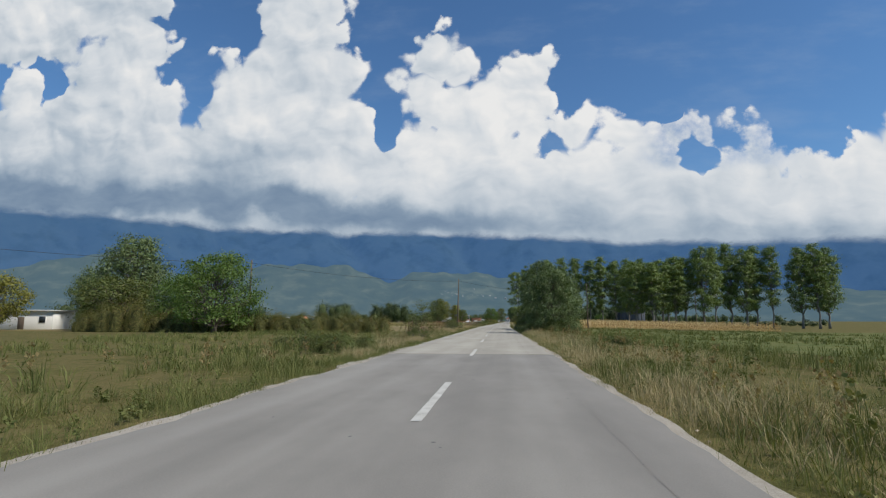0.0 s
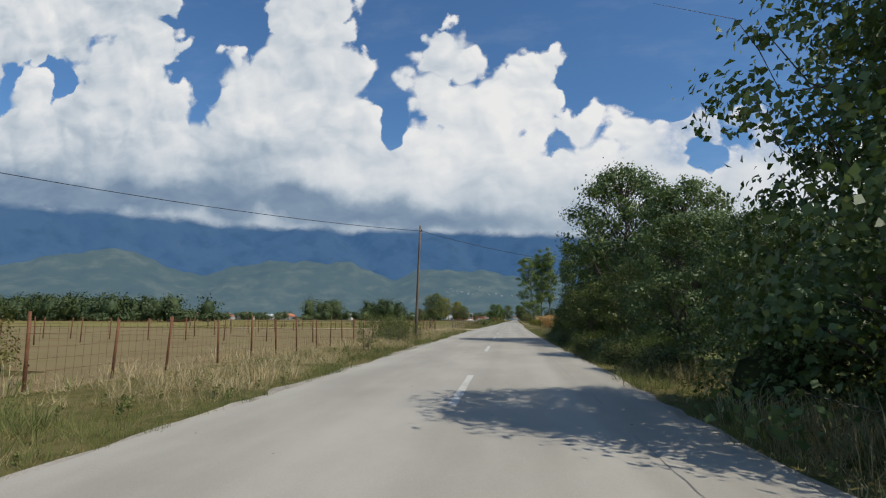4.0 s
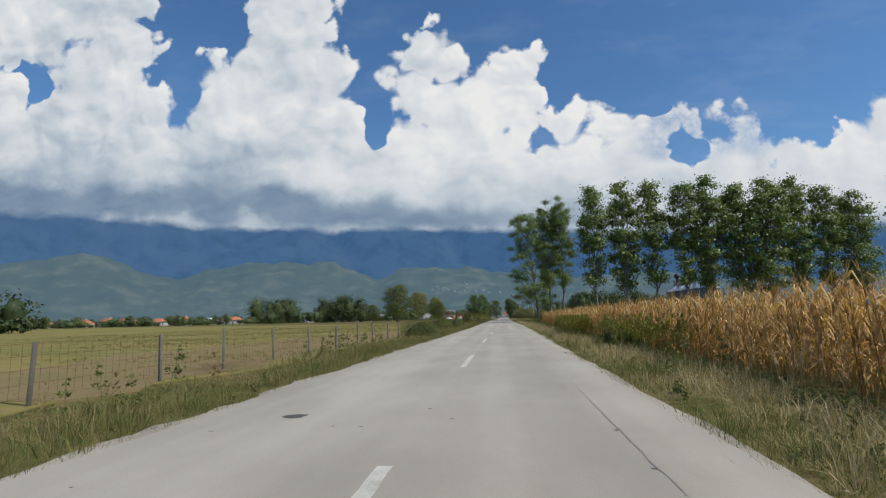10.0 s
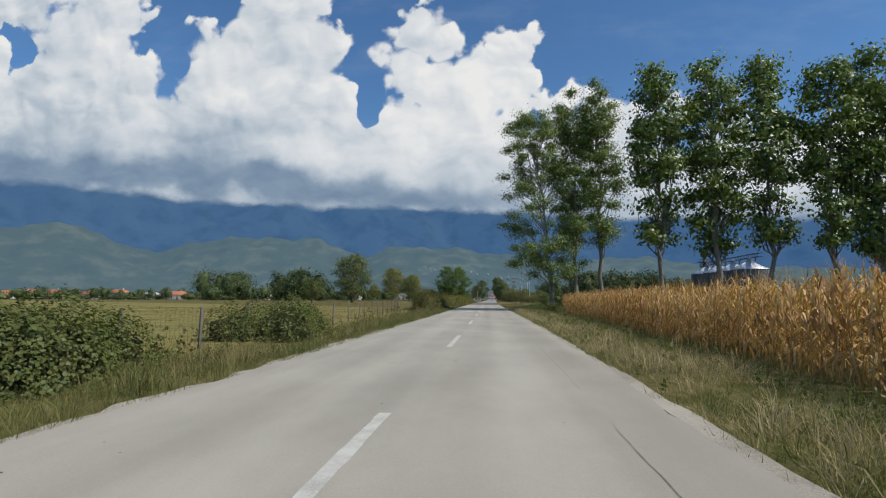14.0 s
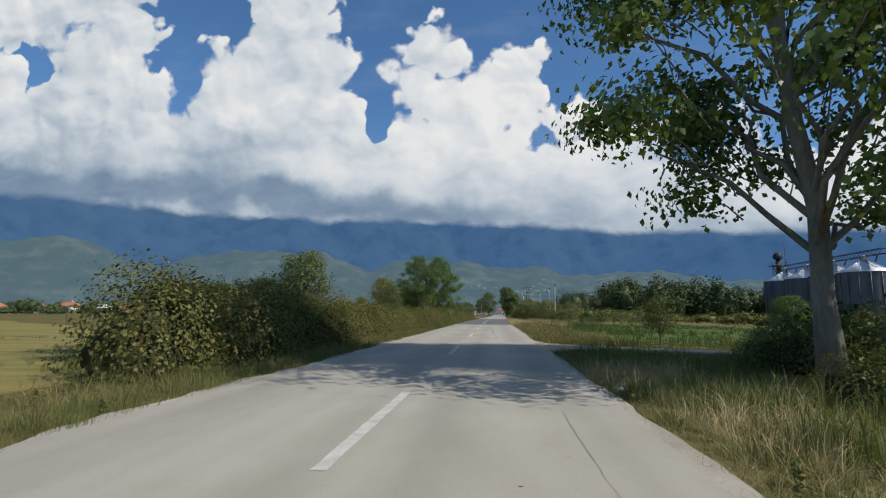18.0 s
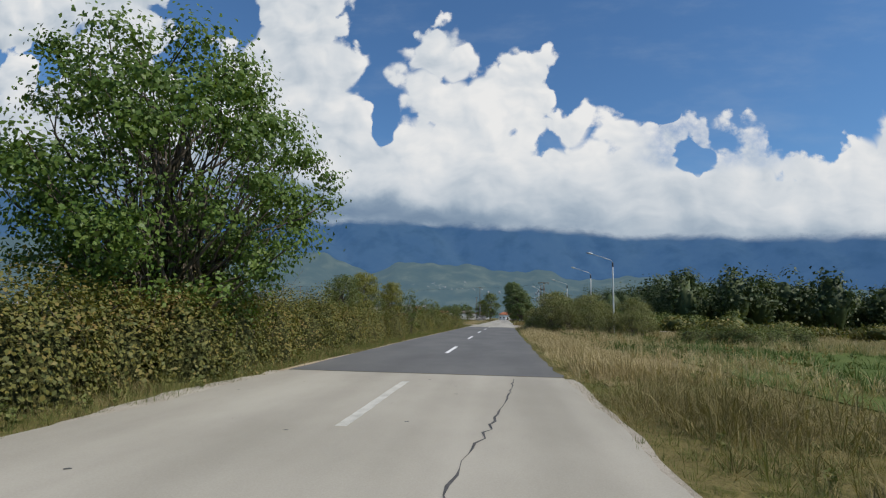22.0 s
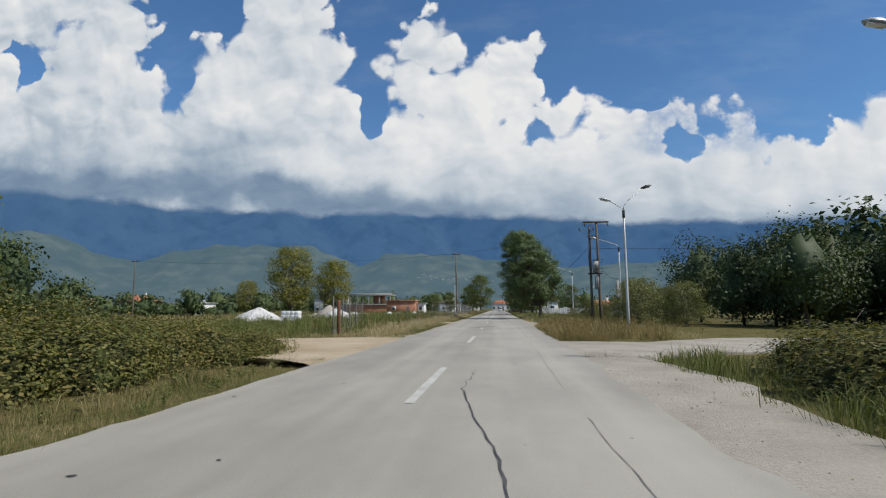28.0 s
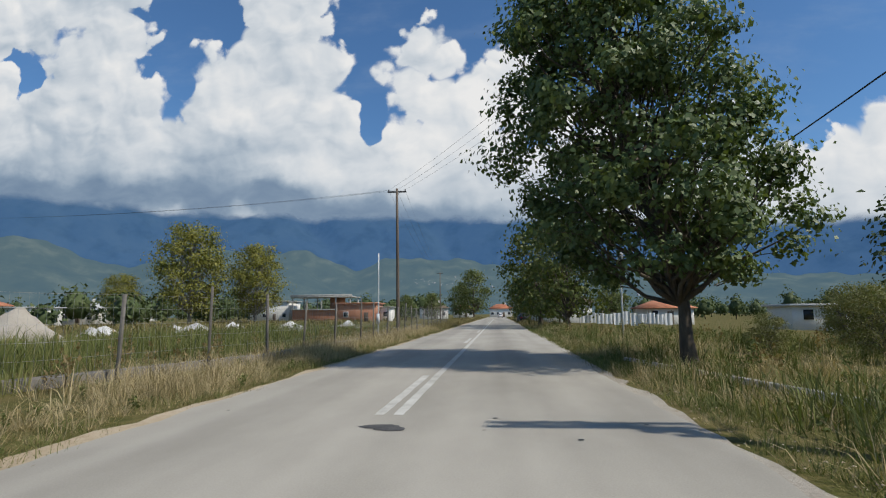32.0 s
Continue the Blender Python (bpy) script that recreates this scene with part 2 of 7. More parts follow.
# ---- materials ----
def material(name, stops, scale=1.0, rough=0.85, bump=0.3, fine=12.0, metal=0.0, coords="Object", islands=0.0, leaf=0.0, thing=0.0, stretch=(1, 1, 1), glow=None, bump_far=0.02):
    """A surface whose colour runs through the stops by noise at two scales, with relief."""
    m = bpy.data.materials.new(name)
    m.use_nodes = True
    t = m.node_tree
    t.nodes.clear()
    N = Nodes(t)
    if coords == "World":
        at = N.add("ShaderNodeNewGeometry").outputs["Position"]
    else:
        at = N.add("ShaderNodeTexCoord").outputs[coords]
    if stretch != (1, 1, 1):
        at = N.vec("MULTIPLY", at, stretch)
    big, small = N.noise(at, scale, 4.0, 0.6), N.noise(at, scale * fine, 5.0, 0.65)
    fac = N.math("ADD", N.math("MULTIPLY", big, 0.62), N.math("MULTIPLY", small, 0.38))
    fac = N.step(fac, 0.28, 0.72)
    if islands:
        r = N.add("ShaderNodeNewGeometry").outputs["Random Per Island"]
        fac = N.math("ADD", N.math("MULTIPLY", r, islands), N.math("MULTIPLY", fac, 1.0 - islands))
    if thing:
        r = N.add("ShaderNodeObjectInfo").outputs["Random"]
        fac = N.math("ADD", N.math("MULTIPLY", r, thing), N.math("MULTIPLY", fac, 1.0 - thing))
    col = N.ramp(fac, [(i / (len(stops) - 1), c) for i, c in enumerate(stops)])
    p = N.add("ShaderNodeBsdfPrincipled")
    N.link(col, p.inputs["Base Color"])
    p.inputs["Roughness"].default_value, p.inputs["Metallic"].default_value = rough, metal
    p.inputs["Specular IOR Level"].default_value = 0.06 if rough > 0.93 else 0.3
    if glow:
        p.inputs["Emission Color"].default_value, p.inputs["Emission Strength"].default_value = (*glow, 1.0), 1.0
    if bump:
        b = N.add("ShaderNodeBump")
        b.inputs["Strength"].default_value, b.inputs["Distance"].default_value = bump, bump_far
        N.link(small, b.inputs["Height"])
        N.link(b.outputs[0], p.inputs["Normal"])
    out = N.add("ShaderNodeOutputMaterial")
    if leaf:
        tr = N.add("ShaderNodeBsdfTranslucent")
        N.link(N.mix(1.0, col, (1.2, 1.25, 0.5), "MULTIPLY"), tr.inputs[0])
        mx = N.add("ShaderNodeMixShader")
        mx.inputs[0].default_value = leaf
        N.link(p.outputs[0], mx.inputs[1])
        N.link(tr.outputs[0], mx.inputs[2])
        N.link(mx.outputs[0], out.inputs[0])
    else:
        N.link(p.outputs[0], out.inputs[0])
    return m


M = {}
def asphalt(name, stops, streaks=0.42):
    """Worn asphalt: pale wheel tracks along the lane, soft stains and fine grit."""
    m = material(name, stops, 0.35, 0.88, 0.0, 60.0, coords="World")
    N = Nodes(m.node_tree)
    p = next(n for n in m.node_tree.nodes if n.type == "BSDF_PRINCIPLED")
    at = N.add("ShaderNodeNewGeometry").outputs["Position"]
    tracks = N.noise(N.vec("MULTIPLY", at, (0.9, 0.012, 1)), 1.0, 2.0, 0.5)
    stains = N.noise(N.vec("MULTIPLY", at, (1.0, 0.45, 1)), 0.5, 5.0, 0.6)
    grit = N.noise(at, 55.0, 3.0, 0.7)
    fac = N.math("ADD", N.math("MULTIPLY", tracks, streaks), N.math("MULTIPLY", stains, 0.8 - streaks))
    fac = N.step(N.math("ADD", fac, N.math("MULTIPLY", grit, 0.22)), 0.34, 0.68)
    N.link(N.ramp(fac, [(k / (len(stops) - 1), c) for k, c in enumerate(stops)]), p.inputs["Base Color"])
    b = N.add("ShaderNodeBump")
    b.inputs["Strength"].default_value, b.inputs["Distance"].default_value = 0.35, 0.004
    N.link(grit, b.inputs["Height"])
    N.link(b.outputs[0], p.inputs["Normal"])
    return m


M["road_old"] = asphalt("road_old", [(0.270, 0.248, 0.200), (0.335, 0.308, 0.250), (0.400, 0.370, 0.305)])
M["road_first"] = asphalt("road_first", [(0.178, 0.165, 0.143), (0.228, 0.212, 0.184), (0.285, 0.266, 0.230)])
M["road_new"] = asphalt("road_new", [(0.096, 0.095, 0.091), (0.114, 0.113, 0.108), (0.136, 0.134, 0.127)], 0.2)
M["road_last"] = asphalt("road_last", [(0.250, 0.230, 0.190), (0.325, 0.300, 0.248), (0.405, 0.374, 0.312)])
M["patch"] = material("patch", [(0.045, 0.045, 0.048), (0.075, 0.073, 0.07), (0.11, 0.105, 0.10)], 4.0, 0.85, 0.5, 20.0, coords="World")
M["crack"] = material("crack", [(0.156, 0.143, 0.124), (0.286, 0.26, 0.221)], 3.0, 0.9, 0.3, 10.0, coords="World")
M["paint"] = material("paint", [(0.328, 0.312, 0.266), (0.484, 0.468, 0.414), (0.577, 0.562, 0.503)], 2.5, 0.7, 0.4, 22.0, coords="World", bump_far=0.006)
M["paint_new"] = material("paint_new", [(0.66, 0.66, 0.64), (0.78, 0.78, 0.76)], 2.0, 0.7, 0.3, 20.0, coords="World", bump_far=0.006)
M["ground"] = material("ground", [(0.052, 0.058, 0.016), (0.098, 0.092, 0.028), (0.150, 0.122, 0.050), (0.076, 0.078, 0.021), (0.185, 0.145, 0.072)], 0.30, 0.95, 1.0, 14.0, coords="World", bump_far=0.10)
M["hay"] = material("hay", [(0.105, 0.115, 0.032), (0.165, 0.150, 0.045), (0.235, 0.190, 0.070), (0.140, 0.140, 0.040), (0.285, 0.225, 0.100)], 0.10, 0.95, 1.0, 9.0, coords="World", stretch=(0.22, 1.0, 1), bump_far=0.08)
M["bare"] = material("bare", [(0.15, 0.115, 0.055), (0.22, 0.17, 0.085), (0.165, 0.145, 0.058)], 0.2, 0.95, 0.8, 40.0, coords="World", bump_far=0.06)
M["lucerne"] = material("lucerne", [(0.055, 0.082, 0.021), (0.08, 0.11, 0.029), (0.118, 0.138, 0.042)], 0.12, 0.95, 0.8, 60.0, coords="World", bump_far=0.08)
M["meadow"] = material("meadow", [(0.066, 0.084, 0.025), (0.092, 0.11, 0.034), (0.132, 0.138, 0.048), (0.165, 0.145, 0.065)], 0.25, 0.95, 0.8, 20.0, coords="World", bump_far=0.08)
M["lucerne_leaf"] = material("lucerne_leaf", [(0.045, 0.080, 0.018), (0.075, 0.115, 0.028), (0.120, 0.150, 0.044)], 0.6, 0.7, 0.0, 6.0, coords="World", islands=0.4, leaf=0.25)
M["dirt"] = material("dirt", [(0.31, 0.24, 0.15), (0.41, 0.325, 0.215), (0.49, 0.41, 0.3)], 0.35, 0.95, 0.7, 40.0, coords="World", bump_far=0.03)
M["gravel"] = material("gravel", [(0.265, 0.236, 0.188), (0.36, 0.322, 0.262), (0.44, 0.398, 0.328)], 0.5, 0.95, 0.8, 50.0, coords="World", bump_far=0.03)
M["stone"] = material("stone", [(0.23, 0.184, 0.126), (0.368, 0.299, 0.211), (0.517, 0.43, 0.315)], 2.0, 0.9, 0.0, 8.0, coords="World", islands=0.7)
M["verge_dry"] = material("verge_dry", [(0.075, 0.072, 0.026), (0.155, 0.132, 0.052), (0.27, 0.218, 0.1), (0.41, 0.335, 0.185)], 0.9, 0.8, 0.0, 6.0, coords="World", islands=0.4, leaf=0.2)
M["verge_green"] = material("verge_green", [(0.052, 0.076, 0.018), (0.105, 0.125, 0.033), (0.17, 0.176, 0.055), (0.285, 0.245, 0.105)], 0.9, 0.75, 0.0, 6.0, coords="World", islands=0.4, leaf=0.2)
M["straw"] = material("straw", [(0.205, 0.16, 0.08), (0.335, 0.265, 0.14), (0.46, 0.37, 0.215), (0.57, 0.475, 0.305)], 0.9, 0.8, 0.0, 6.0, coords="World", islands=0.4, leaf=0.2)
M["weed_red"] = material("weed_red", [(0.15, 0.105, 0.05), (0.235, 0.172, 0.085), (0.34, 0.265, 0.145)], 0.5, 0.85, 0.0, 8.0, coords="World", islands=0.6, leaf=0.4)
M["corn"] = material("corn", [(0.24, 0.115, 0.042), (0.40, 0.225, 0.085), (0.54, 0.35, 0.16), (0.62, 0.47, 0.28)], 0.4, 0.75, 0.0, 6.0, coords="World", islands=0.7, leaf=0.3)
M["corn_tassel"] = material("corn_tassel", [(0.50, 0.37, 0.19), (0.62, 0.49, 0.29)], 0.4, 0.8, 0.0, 6.0, coords="World", islands=0.7, leaf=0.3)
M["leaf_poplar"] = material("leaf_poplar", [(0.075, 0.118, 0.028), (0.14, 0.195, 0.048), (0.24, 0.285, 0.085)], 0.25, 0.42, 0.0, 6.0, islands=0.6, leaf=0.25)
M["leaf_elm"] = material("leaf_elm", [(0.063, 0.096, 0.035), (0.108, 0.149, 0.05), (0.172, 0.204, 0.078)], 0.3, 0.5, 0.0, 6.0, islands=0.6, leaf=0.22)
M["leaf_bush"] = material("leaf_bush", [(0.06, 0.084, 0.022), (0.102, 0.126, 0.031), (0.168, 0.162, 0.048)], 0.35, 0.55, 0.0, 6.0, islands=0.6, leaf=0.25)
M["leaf_scrub"] = material("leaf_scrub", [(0.085, 0.105, 0.034), (0.135, 0.15, 0.05), (0.195, 0.192, 0.076), (0.225, 0.18, 0.09)], 0.5, 0.6, 0.0, 6.0, coords="World", islands=0.6, leaf=0.3)
M["leaf_fresh"] = material("leaf_fresh", [(0.054, 0.105, 0.018), (0.094, 0.154, 0.028), (0.152, 0.2, 0.046)], 0.3, 0.5, 0.0, 6.0, islands=0.6, leaf=0.3)
M["leaf_bramble"] = material("leaf_bramble", [(0.05, 0.066, 0.018), (0.098, 0.108, 0.027), (0.178, 0.16, 0.04), (0.215, 0.125, 0.05)], 0.5, 0.6, 0.0, 6.0, coords="World", islands=0.6, leaf=0.25)
M["leaf_yellow"] = material("leaf_yellow", [(0.11, 0.12, 0.026), (0.19, 0.185, 0.035), (0.28, 0.24, 0.05)], 0.3, 0.55, 0.0, 6.0, islands=0.6, leaf=0.3)
M["leaf_wood"] = material("leaf_wood", [(0.030, 0.050, 0.018), (0.052, 0.075, 0.024), (0.08, 0.10, 0.033)], 0.1, 0.6, 0.0, 6.0, coords="World", islands=0.6, leaf=0.15)
M["leaf_far"] = material("leaf_far", [(0.045, 0.068, 0.026), (0.072, 0.098, 0.033), (0.11, 0.13, 0.05)], 0.05, 0.7, 0.0, 6.0, coords="World", islands=0.6, leaf=0.15)
# filler inside the brambles: shade between the leaves put in as dark colour
M["shade_core"] = material("shade_core", [(0.038, 0.044, 0.017), (0.07, 0.072, 0.026), (0.104, 0.098, 0.036)], 3.0, 0.95, 1.0, 7.0, bump_far=0.12)
M["bark_pale"] = material("bark_pale", [(0.11, 0.10, 0.082), (0.19, 0.176, 0.15), (0.28, 0.262, 0.225)], 1.2, 0.9, 0.7, 9.0, stretch=(1, 1, 0.35))
M["bark"] = material("bark", [(0.06, 0.048, 0.036), (0.105, 0.085, 0.065), (0.16, 0.135, 0.105)], 1.5, 0.92, 0.7, 9.0, stretch=(1, 1, 0.3))
M["pole_wood"] = material("pole_wood", [(0.075, 0.055, 0.04), (0.13, 0.10, 0.075), (0.20, 0.16, 0.125)], 1.5, 0.85, 0.5, 14.0, stretch=(2, 2, 0.15))
M["rust"] = material("rust", [(0.085, 0.035, 0.02), (0.16, 0.07, 0.035), (0.23, 0.12, 0.06)], 3.0, 0.85, 0.4, 8.0, metal=0.2)
M["concrete"] = material("concrete", [(0.30, 0.29, 0.265), (0.40, 0.385, 0.355), (0.48, 0.465, 0.43)], 1.2, 0.9, 0.4, 14.0)
M["steel"] = material("steel", [(0.34, 0.35, 0.35), (0.44, 0.45, 0.45), (0.52, 0.525, 0.52)], 1.5, 0.5, 0.1, 8.0, metal=0.55)
M["lamp_paint"] = material("lamp_paint", [(0.46, 0.47, 0.455), (0.58, 0.585, 0.565)], 1.0, 0.55, 0.1, 8.0, metal=0.2, stretch=(1, 1, 0.2))
M["dark_metal"] = material("dark_metal", [(0.03, 0.03, 0.032), (0.06, 0.058, 0.056)], 3.0, 0.55, 0.2, 8.0, metal=0.4)
M["cable"] = material("cable", [(0.012, 0.012, 0.013), (0.028, 0.027, 0.027)], 3.0, 0.6, 0.0)
M["zinc"] = material("zinc", [(0.30, 0.30, 0.29), (0.40, 0.40, 0.385)], 2.0, 0.55, 0.1, 8.0, metal=0.5)
M["ceramic"] = material("ceramic", [(0.05, 0.03, 0.022), (0.09, 0.055, 0.04)], 3.0, 0.3, 0.0)
M["plaster"] = material("plaster", [(0.60, 0.58, 0.53), (0.71, 0.69, 0.64), (0.77, 0.755, 0.71)], 0.5, 0.9, 0.2, 14.0, thing=0.25)
# the same plaster, dulled in its colour for haze over the distance
M["plaster_hazed"] = material("plaster_hazed", [(0.36, 0.34, 0.30), (0.48, 0.46, 0.41), (0.56, 0.54, 0.49)], 0.5, 0.9, 0.2, 14.0, thing=0.4)
M["brick_wall"] = material("brick_wall", [(0.36, 0.15, 0.085), (0.47, 0.21, 0.12), (0.54, 0.27, 0.16)], 0.7, 0.9, 0.4, 12.0)
M["roof_tile"] = material("roof_tile", [(0.30, 0.105, 0.055), (0.40, 0.155, 0.08), (0.47, 0.21, 0.12)], 0.8, 0.85, 0.4, 10.0, thing=0.3)
M["roof_grey"] = material("roof_grey", [(0.42, 0.42, 0.41), (0.54, 0.54, 0.525)], 0.6, 0.7, 0.2, 8.0, thing=0.3)
M["glass"] = material("glass", [(0.02, 0.025, 0.03), (0.04, 0.046, 0.052)], 1.0, 0.15, 0.0)
M["white"] = material("white", [(0.68, 0.68, 0.66), (0.78, 0.78, 0.76)], 1.5, 0.7, 0.1, 8.0)
M["mound"] = material("mound", [(0.48, 0.46, 0.43), (0.60, 0.585, 0.555), (0.67, 0.655, 0.62)], 0.8, 0.95, 0.8, 16.0, bump_far=0.06)
M["silo"] = material("silo", [(0.075, 0.08, 0.09), (0.105, 0.11, 0.122), (0.14, 0.145, 0.155)], 0.4, 0.5, 0.2, 8.0, metal=0.4, stretch=(1, 1, 0.2))
M["silo_roof"] = material("silo_roof", [(0.52, 0.53, 0.53), (0.64, 0.645, 0.64)], 0.4, 0.45, 0.1, 8.0, metal=0.4)
M["tyre"] = material("tyre", [(0.015, 0.015, 0.015), (0.03, 0.03, 0.03)], 3.0, 0.85, 0.2)
M["post_grey"] = material("post_grey", [(0.085, 0.076, 0.064), (0.14, 0.126, 0.108), (0.2, 0.184, 0.16)], 1.5, 0.9, 0.4, 10.0, thing=0.3)
# white walls with distance haze painted in as a greyer base colour
M["hazed_white"] = material("hazed_white", [(0.26, 0.28, 0.30), (0.36, 0.37, 0.38)], 0.05, 0.9, 0.0, coords="World")
M["car_paint"] = material("car_paint", [(0.62, 0.63, 0.64), (0.70, 0.70, 0.71)], 1.0, 0.25, 0.0)
M["red_lens"] = material("red_lens", [(0.35, 0.02, 0.02), (0.42, 0.03, 0.03)], 1.0, 0.3, 0.0)

# ---- tools ----
# how the road bends: its heading by distance
BEND = [(-250, -0.009), (0, -0.009), (50, -0.012), (90, -0.008), (115, -0.001), (130, 0.004), (150, 0.016), (190, 0.014), (215, 0.002), (240, 0.001), (290, 0.001), (320, 0.010), (350, 0.016), (380, 0.02), (420, 0.016), (470, 0.012), (1500, 0.012)]
_ys = np.arange(-250.0, 1500.0, 1.0)
_turn = np.interp(_ys, [a for a, _ in BEND], [b for _, b in BEND])
_xs = np.concatenate([[0.0], np.cumsum((_turn[1:] + _turn[:-1]) / 2)])
_xs -= np.interp(0.0, _ys, _xs)


def xc(y):
    """The road's middle at the distance y."""
    return np.interp(y, _ys, _xs)


def gz(x):
    """The ground's height: the fields to the right fall a little away from the road."""
    return -np.clip((np.asarray(x, float) - 6.0) * 0.02, 0.0, 1.1)


def mesh_of(name, verts, faces, mat=None, smooth=False):
    """A mesh from arrays: faces all of one size, or a list of such arrays."""
    me = bpy.data.meshes.new(name)
    verts = np.asarray(verts, np.float32)
    groups = faces if isinstance(faces, list) else [faces]
    groups = [np.asarray(f, np.int32) for f in groups if len(f)]
    loops = np.concatenate([f.ravel() for f in groups])
    sizes = np.concatenate([np.full(len(f), f.shape[1], np.int32) for f in groups])
    me.vertices.add(len(verts))
    me.vertices.foreach_set("co", verts.ravel())
    me.loops.add(len(loops))
    me.loops.foreach_set("vertex_index", loops)
    me.polygons.add(len(sizes))
    me.polygons.foreach_set("loop_start", np.concatenate([[0], np.cumsum(sizes)[:-1]]).astype(np.int32))
    if smooth:
        me.polygons.foreach_set("use_smooth", np.ones(len(sizes), bool))
    me.update(calc_edges=True)
    if mat:
        me.materials.append(M[mat])
    return me


def part(name, me, parent=None, label="", m=None):
    """Links a mesh as one object under a thing or a part."""
    ob = new(name, me)
    if parent is not None:
        ob.parent = parent
    if m is not None:
        ob.matrix_basis = m
    if label:
        ob["label"] = label
    return ob


def thing(name, label, category, m=None, group="", kind=""):
    ob = new(name)
    ob.empty_display_size = 0.2
    if m is not None:
        ob.matrix_basis = m
    return tagged(ob, label, category, group, kind)


class Build:
    """Gathers simple bevelled solids, tubes and sheets into one mesh."""

    def __init__(self):
        self.v, self.f3, self.f4, self.n = [], [], [], 0

    def take(self, v, quads=(), tris=()):
        self.v.append(np.asarray(v, float))
        if len(quads):
            self.f4.append(np.asarray(quads, int) + self.n)
        if len(tris):
            self.f3.append(np.asarray(tris, int) + self.n)
        self.n += len(v)
        return self

    def tube(self, path, radii, sides=6, caps=True):
        path = np.asarray(path, float)
        radii = np.broadcast_to(np.asarray(radii, float), (len(path),))
        d = np.gradient(path, axis=0)
        d /= np.linalg.norm(d, axis=1)[:, None] + 1e-9
        ref = np.where(np.abs(d[:, 2:3]) > 0.9, [[1.0, 0, 0]], [[0, 0, 1.0]])
        a = np.cross(d, ref)
        a /= np.linalg.norm(a, axis=1)[:, None] + 1e-9
        b = np.cross(d, a)
        k = np.arange(sides) * 2 * np.pi / sides
        ring = path[:, None] + radii[:, None, None] * (np.cos(k)[None, :, None] * a[:, None] + np.sin(k)[None, :, None] * b[:, None])
        i = np.arange(len(path) - 1)[:, None] * sides
        j = np.arange(sides)[None]
        jn = (j + 1) % sides
        q = np.stack([i + j, i + jn, i + sides + jn, i + sides + j], -1).reshape(-1, 4)
        tri = []
        if caps and sides > 2:
            for base, flip in ((0, 1), ((len(path) - 1) * sides, 0)):
                for s in range(1, sides - 1):
                    tri.append((base, base + s + 1, base + s) if flip else (base, base + s, base + s + 1))
        return self.take(ring.reshape(-1, 3), q, tri)

    def box(self, lo, hi, m=None, bevel=0.0):
        lo, hi = np.minimum(lo, hi).astype(float), np.maximum(lo, hi).astype(float)
        if bevel <= 0:
            v = np.array([(x, y, z) for z in (lo[2], hi[2]) for y in (lo[1], hi[1]) for x in (lo[0], hi[0])])
            q = [(0, 2, 3, 1), (4, 5, 7, 6), (0, 1, 5, 4), (2, 6, 7, 3), (0, 4, 6, 2), (1, 3, 7, 5)]
            tri = []
        else:
            bm = bmesh.new()
            bmesh.ops.create_cube(bm, size=1.0, matrix=Matrix.Translation(Vector((lo + hi) / 2)) @ Matrix.Diagonal((*(hi - lo), 1.0)))
            bmesh.ops.bevel(bm, geom=list(bm.edges), offset=bevel, segments=1, affect="EDGES", profile=0.5)
            bm.verts.index_update()
            v = np.array([tuple(p.co) for p in bm.verts])
            q = [[p.index for p in f.verts] for f in bm.faces if len(f.verts) == 4]
            tri = [[p.index for p in f.verts] for f in bm.faces if len(f.verts) == 3]
            bm.free()
        if m is not None:
            v = np.array([tuple(m @ Vector(p)) for p in v])
        return self.take(v, q, tri)

    def lathe(self, profile, sides=16, centre=(0, 0, 0)):
        """profile: (radius, height) from below upwards."""
        pr = np.asarray(profile, float)
        k = np.arange(sides) * 2 * np.pi / sides
        ring = np.stack([pr[:, 0:1] * np.cos(k), pr[:, 0:1] * np.sin(k), np.repeat(pr[:, 1:2], sides, 1)], -1) + np.asarray(centre, float)
        i = np.arange(len(pr) - 1)[:, None] * sides
        j = np.arange(sides)[None]
        jn = (j + 1) % sides
        q = np.stack([i + j, i + jn, i + sides + jn, i + sides + j], -1).reshape(-1, 4)
        return self.take(ring.reshape(-1, 3), q)

    def mesh(self, name, mat, smooth=False):
        faces = []
        if self.f4:
            faces.append(np.concatenate(self.f4))
        if self.f3:
            faces.append(np.concatenate(self.f3))
        return mesh_of(name, np.concatenate(self.v), faces, mat, smooth)


